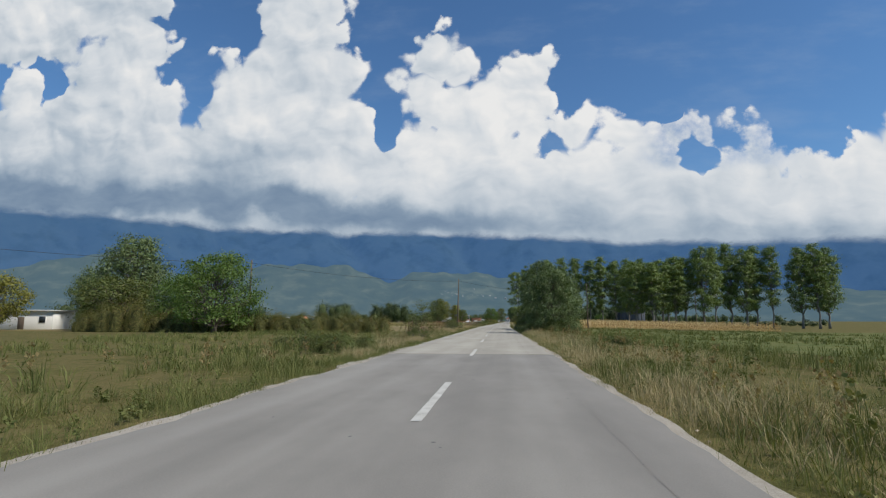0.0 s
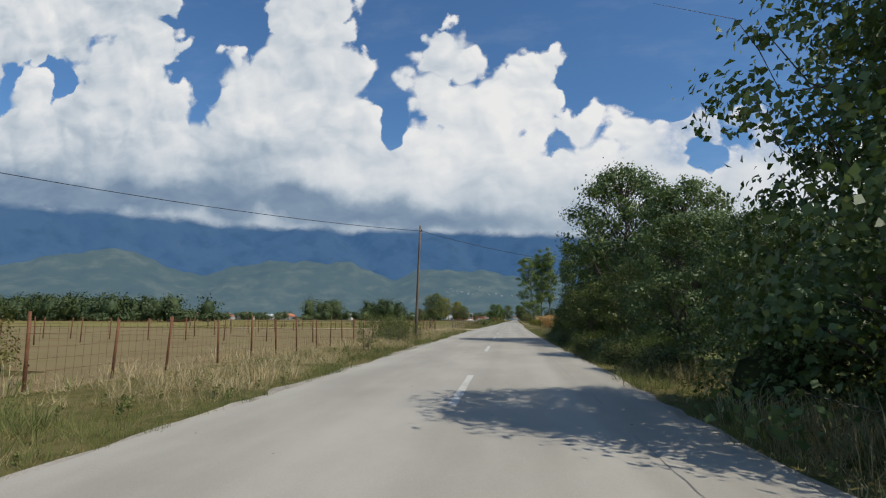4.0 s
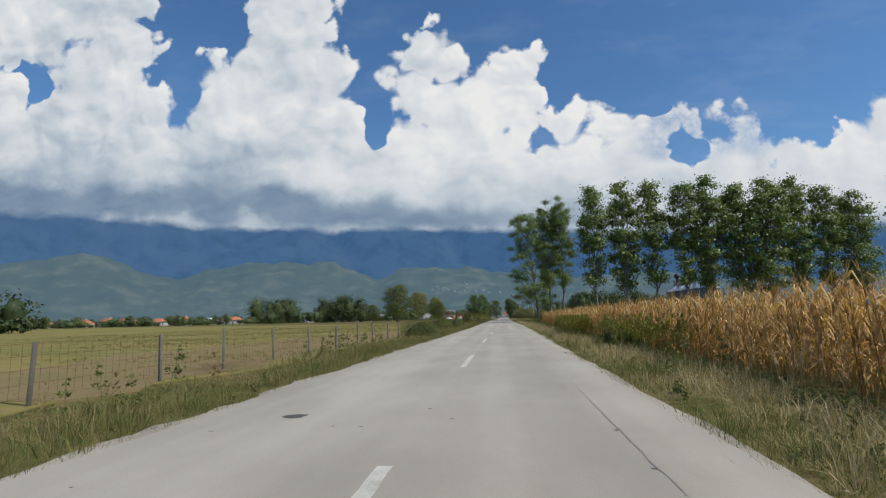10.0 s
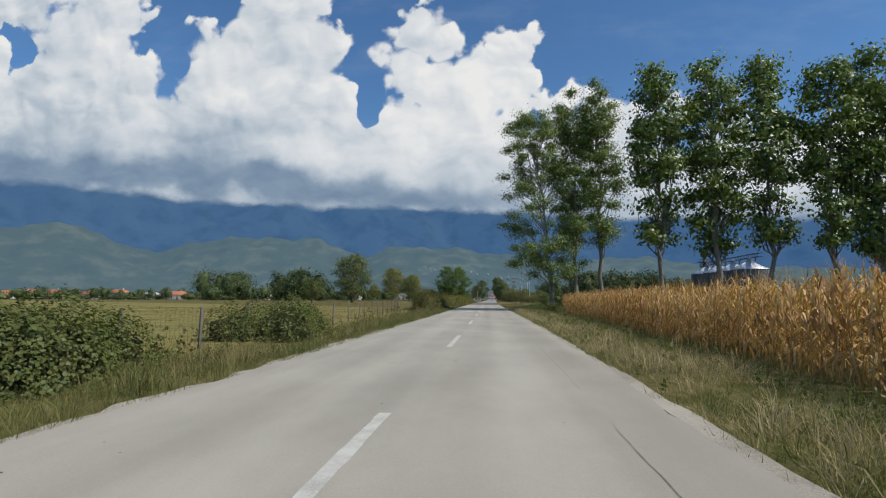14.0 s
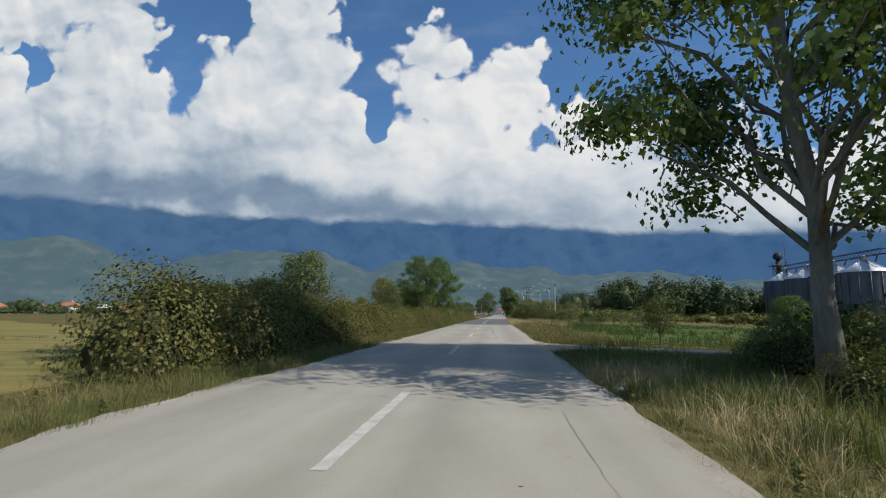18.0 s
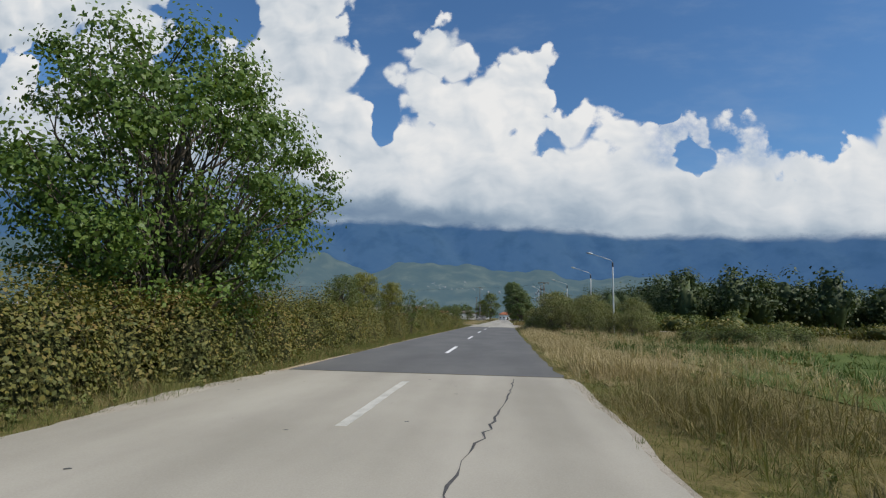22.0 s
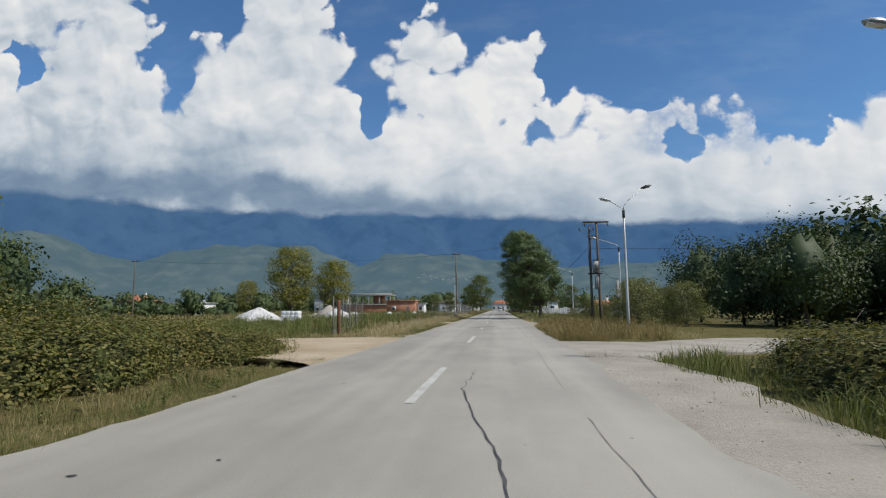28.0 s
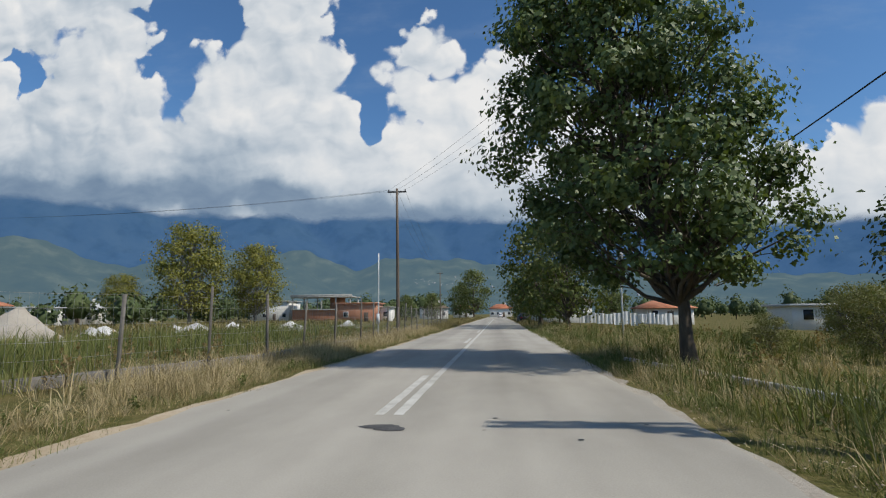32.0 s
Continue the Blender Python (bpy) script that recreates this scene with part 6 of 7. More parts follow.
weeds("broad_leaf_weeds", "low broad-leaved green weeds among the grass", [(-3.7, -6.5, -2, 126, 375), (3.7, 6.5, -2, 126, 341), (-3.7, -6.4, 132, 262, 306), (3.7, 6.3, 128, 250, 341), (-3.6, -5.0, 262, 378, 238), (3.7, 6.5, 262, 300, 55), (-3.9, -7.5, 394, 480, 204), (3.9, 9.0, 388, 480, 272), (5.2, 9, 364, 380, 68)], "verge_green", 331, 0.26, 2, 0.05)
weeds("weed_stalks", "tall brown seeding weed stalks", [(-5, -12, 2, 60, 55), (4.5, 9, 2, 58, 93), (4.2, 8, 100, 128, 24), (9, 16, 300, 362, 37), (4.5, 12, 393, 412, 99), (5, 16, 418, 468, 80), (-6, -11, 394, 455, 74), (-4.6, -6.2, 130, 240, 37)], "weed_red", 301, 0.9, 2)
weeds("weed_stalks", "leafy green weed stalks", [(-4.6, -12, 2, 60, 68), (4.5, 9, 2, 58, 80), (4.4, 6, 130, 240, 62), (-4.4, -6.4, 130, 250, 74), (6, 14, 262, 330, 80), (6, 16, 420, 468, 80), (-9, -18, 394, 460, 136), (10, 20, 364, 386, 62), (-4.2, -5.2, 262, 376, 37)], "verge_green", 311, 0.85, 4, 0.06)
weeds("weed_stalks", "yellow-green flowering weed stalks beside the maize", [(5.4, 7.0, 147, 158, 120), (4.7, 6.4, 163, 171, 260), (5.4, 6.6, 171, 176, 80)], "leaf_yellow", 321, 1.3, 6, 0.06)


# ---- loose stones on the sandy places ----
def stones(zones, seed):
    rng = np.random.default_rng(seed)
    b = Build()
    base = np.array([(1, 0, 0), (-0.4, 0.8, 0), (-0.6, -0.8, 0), (0.1, 0.05, 0.7), (0.4, 0.6, 0.25), (-0.8, 0.1, 0.3)], float)
    tris = np.array([(0, 4, 3), (4, 1, 3), (1, 5, 3), (5, 2, 3), (2, 0, 3), (0, 1, 4), (1, 2, 5)])
    for x0, x1, y0, y1, n in zones:
        for k in range(n):
            y = rng.uniform(y0, y1)
            x = float(xc(y)) + (x0 + (x1 - x0) * rng.uniform())
            s = rng.uniform(0.007, 0.026) * (1.7 if rng.uniform() < 0.06 else 1.0)
            a = rng.uniform(0, 6.28)
            v = base * [s, s * rng.uniform(0.6, 1.0), s * rng.uniform(0.5, 1.0)]
            v = v @ np.array([[math.cos(a), math.sin(a), 0], [-math.sin(a), math.cos(a), 0], [0, 0, 1]])
            b.take(v + [x, y, float(gz(x)) - 0.016], (), tris)
    return tagged(new("loose_stones", b.mesh("loose_stones", "stone")), "small loose stones strewn over sandy ground", "stones", "", "stuff")


stones([(3.5, 5.2, 364, 382, 420), (4.0, 9.0, 382, 387.5, 200), (-3.4, -9.0, 381, 391, 260), (3.4, 4.3, 406, 430, 300), (3.6, 8.0, 409, 415, 300), (-3.2, -8.0, 119.5, 131, 260), (3.0, 6.0, 255.8, 260, 120), (-3.3, -3.7, 395, 470, 200), (3.4, 3.7, 0, 250, 300)], 341)

# ---- poles, wires, lamps ----
Z = lambda x: float(gz(x)) - 0.06


def tapered(b, x, y, z0, z1, r0, r1, sides=10, lean=(0, 0)):
    zs = np.linspace(z0, z1, 5)
    f = np.linspace(0, 1, 5)
    return b.tube(np.column_stack([x + lean[0] * f, y + lean[1] * f, zs]), r0 + (r1 - r0) * f, sides)


def wooden_pole(x, y, top, label, lean=(0.0, 0.0), arms=0, r=0.13):
    root = thing("utility_pole", label, "utility pole", Matrix.Translation((x, y, Z(x))))
    h = top - Z(x)
    part("shaft", tapered(Build(), 0, 0, -0.3, h, r, r * 0.62, 10, lean).mesh("shaft", "pole_wood", True), root)
    if arms:
        part("crossarm", Build().box((lean[0] - 0.75, lean[1] - 0.05, h - 0.32), (lean[0] + 0.75, lean[1] + 0.05, h - 0.2), bevel=0.012).mesh("crossarm", "dark_metal"), root)
    for k in range(max(1, arms)):
        ox = 0.1 if arms == 0 else -0.66 + 1.32 * k / max(1, arms - 1)
        part("insulator", Build().lathe([(0.02, 0), (0.05, 0.03), (0.035, 0.06), (0.055, 0.09), (0.03, 0.13), (0.0, 0.14)], 8, (lean[0] + ox, lean[1], h - 0.2 if arms else h - 0.45)).mesh("insulator", "ceramic", True), root)
    part("bracket", Build().tube([(lean[0], lean[1], h - 0.5), (lean[0] + 0.14, lean[1], h - 0.45), (lean[0] + 0.14, lean[1], h - 0.3)], 0.014, 6).mesh("bracket", "dark_metal"), root)
    return root


def cable(a, b, sag, r=0.016, label="black overhead cable strung between poles", n=22):
    f = np.linspace(0, 1, n)[:, None]
    p = np.array(a) * (1 - f) + np.array(b) * f
    p[:, 2] -= sag * 4 * f[:, 0] * (1 - f[:, 0])
    return tagged(new("overhead_cable", Build().tube(p, r, 5).mesh("overhead_cable", "cable", True)), label, "cable")


wooden_pole(-31.4, 64.6, 9.2, "weathered wooden telephone pole in the field")
wooden_pole(-7.3, 95.0, 8.95, "weathered wooden telephone pole beside the road", (0.28, 0.0))
wooden_pole(20.4, 126.7, 10.1, "weathered wooden telephone pole at the maize edge")
cable((-31.3, 64.6, 8.8), (-6.95, 95.0, 8.5), 0.7, 0.02)
cable((-6.9, 95.0, 8.5), (20.5, 126.7, 9.5), 1.4, 0.02)
wooden_pole(58.0, 166.0, 9.6, "weathered wooden telephone pole beyond the maize")
cable((20.6, 126.7, 9.7), (58.0, 166.0, 9.2), 0.7, 0.02)
cable((-31.6, 64.6, 8.8), (-56.0, 34.0, 8.8), 0.6, 0.02)


def lamp_head(b_parent, at, way, dark=False):
    """A flat street light head with its lens below."""
    a = math.atan2(way[1], way[0])
    m = Matrix.Translation(at) @ Euler((0, -0.26, a)).to_matrix().to_4x4()
    b = Build()
    prof = [(-0.08, 0.05, 0.04), (0.05, 0.10, 0.08), (0.25, 0.15, 0.11), (0.48, 0.13, 0.08), (0.62, 0.03, 0.02)]
    ring = []
    for px, w, h in prof:
        ring += [(px, -w, -h * 0.35), (px, w, -h * 0.35), (px, w * 0.6, h), (px, -w * 0.6, h)]
    q = []
    for k in range(len(prof) - 1):
        for j in range(4):
            q.append((k * 4 + j, k * 4 + (j + 1) % 4, k * 4 + 4 + (j + 1) % 4, k * 4 + 4 + j))
    b.take(ring, q + [(3, 2, 1, 0), (16, 17, 18, 19)])
    head = part("lamp_head", b.mesh("lamp_head", "dark_metal" if dark else "steel", True), b_parent, "", m)
    part("lens", Build().box((0.08, -0.1, -0.075), (0.5, 0.1, -0.035), bevel=0.015).mesh("lens", "white"), head, "pale translucent lens")
    return head


def street_lamp(x, y, height, label, arms, group="street lamps", collar=True):
    """arms: (reach across, reach along, rise) from the top of the post."""
    root = thing("street_lamp", label, "street lamp", Matrix.Translation((x, y, Z(x))), group)
    h = height - Z(x)
    part("post", tapered(Build(), 0, 0, -0.2, h, 0.095, 0.06, 10).mesh("post", "lamp_paint", True), root)
    part("base_plate", Build().box((-0.17, -0.17, -0.02), (0.17, 0.17, 0.05), bevel=0.01).mesh("base_plate", "concrete"), root)
    if collar:
        part("collar", tapered(Build(), 0, 0, h - 0.35, h + 0.12, 0.085, 0.085, 10).mesh("collar", "dark_metal", True), root)
    for ax, ay, up in arms:
        p = [(0, 0, h), (ax * 0.02, ay * 0.02, h + up * 0.2), (ax * 0.1, ay * 0.1, h + up * 0.36), (ax * 0.24, ay * 0.24, h + up * 0.48), (ax, ay, h + up)]
        part("arm", Build().tube(p, 0.032, 7).mesh("arm", "lamp_paint", True), root)
        lamp_head(root, (ax, ay, h + up), (ax, ay), dark=up > 1.0)
    return root


street_lamp(13.4, 340.9, 7.05, "tall grey street lamp with one curved arm", [(-2.0, 0.0, 0.95)])
street_lamp(14.1, 358.0, 7.2, "tall grey street lamp with one curved arm", [(-2.0, 0.0, 0.95)])
street_lamp(13.6, 378.5, 7.0, "tall grey street lamp with one curved arm above brambles", [(-2.0, 0.1, 0.95)])
street_lamp(10.3, 398.9, 7.2, "tall grey street lamp with two arms at the junction", [(-0.85, 0.0, 0.75), (1.25, 0.2, 1.55)])
street_lamp(14.5, 418.3, 7.1, "tall grey street lamp with one curved arm beside the transformer", [(-2.1, 0.0, 0.95)])
street_lamp(15.4, 454.8, 7.0, "pale concrete street lamp post beside the elm", [(-2.0, 0.0, 0.9)])

# the transformer on its two wooden poles
trafo = thing("transformer_pole", "twin wooden power poles carrying a grey transformer", "power pole", Matrix.Translation((12.7, 423.0, Z(12.7))))
ht = 10.4 - Z(12.7)
part("pole", tapered(Build(), 0.0, 0.3, -0.3, ht - 0.35, 0.16, 0.11, 12, (-0.05, 0)).mesh("pole", "pole_wood", True), trafo)
part("pole", tapered(Build(), 0.80, 0.0, -0.3, ht, 0.16, 0.11, 12, (-0.12, 0)).mesh("pole", "pole_wood", True), trafo)
part("crossarm", Build().box((-0.75, -0.18, ht + 0.02), (1.95, -0.06, ht + 0.16), bevel=0.015).mesh("crossarm", "pole_wood"), trafo)
part("crossarm", Build().box((-0.75, 0.06, ht + 0.02), (1.95, 0.18, ht + 0.16), bevel=0.015).mesh("crossarm", "pole_wood"), trafo)
part("side_arm", Build().tube([(-1.1, 0.3, ht - 0.85), (0.4, 0.3, ht - 0.85)], 0.03, 6).mesh("side_arm", "steel"), trafo)
part("brace", Build().tube([(-0.5, 0.3, ht - 0.85), (-0.05, 0.3, ht - 1.25)], 0.02, 5).mesh("brace", "steel"), trafo)
part("tie_beam", Build().box((-0.15, 0.0, ht - 1.75), (0.95, 0.12, ht - 1.6), bevel=0.012).mesh("tie_beam", "dark_metal"), trafo)
for ox, oz in ((-1.1, ht - 0.8), (0.35, ht - 0.75), (-0.2, ht - 1.55), (0.25, ht - 1.55), (0.6, ht - 1.55), (0.85, ht - 1.5)):
    part("insulator", Build().lathe([(0.02, -0.02), (0.07, 0.02), (0.045, 0.07), (0.08, 0.11), (0.045, 0.16), (0.07, 0.2), (0.0, 0.24)], 9, (ox, 0.15, oz)).mesh("insulator", "ceramic", True), trafo)
for ox in (-0.6, 1.8):
    part("hanging_insulator", Build().tube([(ox, 0, ht), (ox + 0.12, 0.2, ht - 0.22), (ox + 0.2, 0.4, ht - 0.36)], [0.03, 0.06, 0.03], 8).mesh("hanging_insulator", "ceramic", True), trafo)
tank = part("transformer_tank", Build().box((0.18, -0.28, ht - 5.35), (0.68, 0.42, ht - 4.15), bevel=0.05).mesh("transformer_tank", "zinc"), trafo, "grey ribbed transformer tank")
for k in range(7):
    part("cooling_fin", Build().box((0.22 + k * 0.065, -0.42, ht - 5.2), (0.24 + k * 0.065, -0.27, ht - 4.3)).mesh("cooling_fin", "zinc"), tank)
for k in range(3):
    part("bushing", Build().lathe([(0.03, 0), (0.06, 0.05), (0.035, 0.09), (0.06, 0.14), (0.03, 0.19), (0.012, 0.3)], 8, (0.27 + k * 0.15, 0.1, ht - 4.15)).mesh("bushing", "dark_metal", True), tank)
part("platform_beam", Build().box((-0.3, -0.22, ht - 5.52), (1.1, -0.1, ht - 5.38), bevel=0.01).mesh("platform_beam", "dark_metal"), trafo)
part("platform_beam", Build().box((-0.3, 0.3, ht - 5.52), (1.1, 0.42, ht - 5.38), bevel=0.01).mesh("platform_beam", "dark_metal"), trafo)
part("switch_box", Build().box((0.36, -0.12, ht - 7.1), (0.8, 0.28, ht - 5.75), bevel=0.03).mesh("switch_box", "zinc"), trafo, "grey switch box below the transformer")
part("conduit", Build().tube([(-0.14, 0.2, ht - 2.6), (-0.22, 0.2, ht - 3.4), (-0.18, 0.2, ht - 4.6), (-0.05, 0.2, ht - 5.4)], 0.03, 6).mesh("conduit", "cable", True), trafo)
part("conduit", Build().tube([(0.62, -0.2, ht - 5.6), (0.5, -0.22, ht - 6.5), (0.6, -0.15, ht - 7.2), (0.7, -0.12, ht - 9.0)], 0.03, 6).mesh("conduit", "cable", True), trafo)
for oz in (4.1, 5.1):
    a = np.linspace(0, 2 * np.pi, 14)
    part("cable_loop", Build().tube(np.column_stack([1.02 + 0.2 * np.cos(a), np.full(14, 0.05), ht - oz + 0.2 * np.sin(a)]), 0.022, 5, False).mesh("cable_loop", "cable", True), trafo)

post = thing("meter_post", "square concrete post with a white meter box", "post", Matrix.Translation((14.9, 421.1, Z(14.9))))
part("shaft", Build().box((-0.14, -0.14, -0.2), (0.14, 0.14, 4.3), bevel=0.02).mesh("shaft", "concrete"), post)
part("meter_box", Build().box((-0.42, -0.3, 0.9), (-0.14, 0.05, 1.75), bevel=0.02).mesh("meter_box", "white"), post, "white meter box")

wooden_pole(-4.2, 460.0, 11.3, "tall dark wooden power pole beside the road", (-0.1, 0.0), 3, 0.15)
wooden_pole(-65.3, 459.5, 10.9, "wooden power pole out in the plain", (0.0, 0.0), 3, 0.15)
steel_post = thing("sign_post", "bare thin steel post with a small white plate", "post", Matrix.Translation((-3.9, 451.5, Z(-3.9))))
part("shaft", tapered(Build(), 0, 0, -0.2, 5.2, 0.05, 0.04, 8).mesh("shaft", "lamp_paint", True), steel_post)
part("plate", Build().box((-0.1, -0.06, 0.9), (0.1, -0.04, 1.5)).mesh("plate", "white"), steel_post)
box_post = thing("lamp_post", "thin pale post carrying a grey box", "post", Matrix.Translation((11.4, 454.8, Z(11.4))))
part("shaft", tapered(Build(), 0, 0, -0.2, 5.6, 0.06, 0.05, 8).mesh("shaft", "lamp_paint", True), box_post)
part("junction_box", Build().box((-0.12, -0.12, 4.9), (0.22, 0.12, 5.55), bevel=0.02).mesh("junction_box", "zinc"), box_post)
for k, ox in enumerate((-0.66, 0.0, 0.66)):
    cable((12.9 + ox, 423.0, 10.45), (-4.3 + ox, 460.0, 11.2), 0.6, 0.006, "thin power line strung across the road")
    cable((-4.3 + ox, 460.0, 11.2), (-65.3 + ox, 459.5, 10.8), 1.2, 0.006, "thin power line strung across the plain")
    cable((-4.3 + ox, 460.0, 11.2), (-9.0 + ox, 540.0, 11.0), 1.0, 0.007, "thin power line following the road")
    cable((13.4 + ox, 423.0, 7.6), (60.0 + ox, 405.0, 6.4), 0.5, 0.009, "thin power line leaving the transformer")
cable((12.65, 423.2, 7.9), (11.4, 454.8, 5.7), 0.5, 0.022, "thick black cable drooping from the transformer pole")
cable((13.9, 423.0, 5.2), (14.9, 421.2, 4.3), 0.25, 0.02, "thick black cable drooping to the meter post")
wooden_pole(-8.8, 540.0, 11.0, "wooden power pole farther along the road", (0, 0), 3, 0.14)
wooden_pole(9.6, 500.0, 8.5, "wooden pole among village trees", (0, 0), 0)
wooden_pole(12.0, 560.0, 9.0, "wooden pole beside the far road", (0, 0), 0)

# ---- fences ----
def fence(name, label, pts, spacing, height, post_mat, post_r, wires, mesh_step=0.0, seed=1, square=False, wire_mat="zinc", wire_r=0.004, lean=0.05):
    """pts: corners of the line; posts are parts, the wires between them one part."""
    rng = np.random.default_rng(seed)
    root = thing(name, label, "fence")
    posts = []
    for (ax, ay), (bx, by) in zip(pts, pts[1:]):
        n = max(1, round(math.hypot(bx - ax, by - ay) / spacing))
        for k in range(n):
            f = (k + rng.normal() * 0.08) / n
            posts.append((ax + (bx - ax) * f, ay + (by - ay) * f))
    posts.append(pts[-1])
    shapes = []
    for s in range(4):
        lx, ly = rng.normal() * lean, rng.normal() * lean
        h = height * rng.uniform(0.92, 1.08)
        if square:
            b = Build().box((-post_r, -post_r, -0.2), (post_r, post_r, h), Matrix.Shear("XY", 4, (lx, ly)), bevel=post_r * 0.15)
        else:
            b = Build().tube([(0, 0, -0.2), (lx * h * 0.5, ly * h * 0.5, h * 0.5), (lx * h, ly * h, h)], [post_r, post_r * 0.95, post_r * 0.9], 6)
        shapes.append(b.mesh("post", post_mat))
    for k, (x, y) in enumerate(posts):
        part("post", shapes[k % 4], root, "", Matrix.Translation((x, y, Z(x))) @ Euler((0, 0, rng.uniform(0, 6.28))).to_matrix().to_4x4())
    w = Build()
    for (ax, ay), (bx, by) in zip(posts, posts[1:]):
        for z in wires:
            mid = ((ax + bx) / 2, (ay + by) / 2, Z(ax) + z - rng.uniform(0.0, 0.04))
            w.tube([(ax, ay, Z(ax) + z), mid, (bx, by, Z(bx) + z)], wire_r, 3, False)
        if mesh_step:
            n = int(math.hypot(bx - ax, by - ay) / mesh_step)
            for j in range(1, n):
                f = j / n
                x, y = ax + (bx - ax) * f, ay + (by - ay) * f
                w.tube([(x, y, Z(x) + wires[0]), (x, y, Z(x) + wires[-1])], wire_r * 0.8, 3, False)
    net = part("wire_netting", w.mesh("wire_netting", wire_mat), root)
    return root


rel = lambda ps: [(float(xc(y)) + x, y) for x, y in ps]
fence("rusty_fence", "rusty pipe fence with sagging wire netting", rel([(-8.4, 56), (-8.3, 80), (-8.2, 104), (-8.3, 119.5)]), 2.15, 1.45, "rust", 0.035, (0.1, 0.35, 0.6, 0.85, 1.1, 1.3), 0.22, 401, wire_mat="rust", wire_r=0.004)
fence("rusty_fence", "rusty pipe fence across the paddock", [(-9.2, 119.5), (-46, 121.0)], 2.6, 1.4, "rust", 0.035, (0.1, 0.4, 0.7, 1.0, 1.25), 0.3, 402, wire_mat="rust", wire_r=0.005)
fence("rusty_fence", "rusty pipe fence behind the paddock", [(-24, 72), (-25, 118)], 2.8, 1.4, "rust", 0.035, (0.3, 0.8, 1.25), 0.0, 403, wire_mat="rust", wire_r=0.006)
fence("rusty_fence", "rusty pipe fence across the paddock", [(-9.0, 84), (-40, 86)], 2.8, 1.4, "rust", 0.035, (0.3, 0.8, 1.25), 0.0, 404, wire_mat="rust", wire_r=0.006)
fence("field_fence", "grey concrete posts with sagging field wire", rel([(-7.6, 133), (-7.4, 160), (-6.6, 184), (-7.4, 215), (-9.2, 243)]), 3.3, 1.2, "post_grey", 0.034, (0.15, 0.4, 0.65, 0.9, 1.12), 0.2, 405, True, wire_mat="rust", wire_r=0.0035, lean=0.04)
fence("field_fence", "wooden stakes with wire across the hay field", [(-8, 133.0), (-60, 140.0)], 4.5, 1.2, "pole_wood", 0.045, (0.4, 0.8, 1.1), 0.0, 406, wire_mat="zinc", wire_r=0.004)
fence("chain_link_fence", "chain-link fence with pale concrete posts on a low wall", rel([(-8.6, 396), (-9.4, 402), (-10.4, 409)]), 3.2, 2.1, "post_grey", 0.036, (0.25, 0.6, 0.95, 1.3, 1.65, 1.95), 0.16, 407, True, wire_r=0.003)
fence("chain_link_fence", "chain-link fence with pale concrete posts on a low wall", rel([(-9.6, 426), (-7.4, 431.5), (-6.4, 436), (-5.9, 446), (-5.7, 470), (-5.9, 490)]), 3.0, 2.1, "post_grey", 0.036, (0.25, 0.6, 0.95, 1.3, 1.65, 1.95), 0.16, 408, True, wire_r=0.003)
rusty = thing("gate_post", "thick rusty steel gate post", "post", Matrix.Translation((float(xc(396.4)) - 8.4, 396.4, Z(0))))
part("shaft", tapered(Build(), 0, 0, -0.2, 1.95, 0.10, 0.10, 10).mesh("shaft", "rust", True), rusty)
for a, b in (((-8.6, 396), (-10.4, 409)), ((-9.6, 426), (-6.4, 436)), ((-6.4, 436), (-5.8, 488))):
    (ax, ay), (bx, by) = rel([a, b])
    d = math.atan2(by - ay, bx - ax)
    l = math.hypot(bx - ax, by - ay)
    m = Matrix.Translation((ax, ay, -0.1)) @ Euler((0, 0, d)).to_matrix().to_4x4()
    ob = new("fence_wall", Build().box((0, -0.09, -0.1), (l, 0.09, 0.27), bevel=0.02).mesh("fence_wall", "post_grey"))
    ob.matrix_basis = m
    tagged(ob, "low concrete footing wall below the wire fence", "wall")
(ax, ay), (bx, by) = rel([(7.6, 424.6), (4.9, 436.5)])
kerb = new("kerb", Build().box((0, -0.07, -0.1), (math.hypot(bx - ax, by - ay), 0.05, 0.10), bevel=0.02).mesh("kerb", "concrete"))
kerb.matrix_basis = Matrix.Translation((ax, ay, -0.1)) @ Euler((0, 0, math.atan2(by - ay, bx - ax))).to_matrix().to_4x4()
tagged(kerb, "old pale concrete kerb in dry grass", "kerb")
stake = thing("marker_stake", "short white marker stake in the verge", "post", Matrix.Translation((-7.2, 205.0, Z(0))))
part("shaft", Build().box((-0.06, -0.06, -0.1), (0.06, 0.06, 1.05), bevel=0.01).mesh("shaft", "white"), stake)

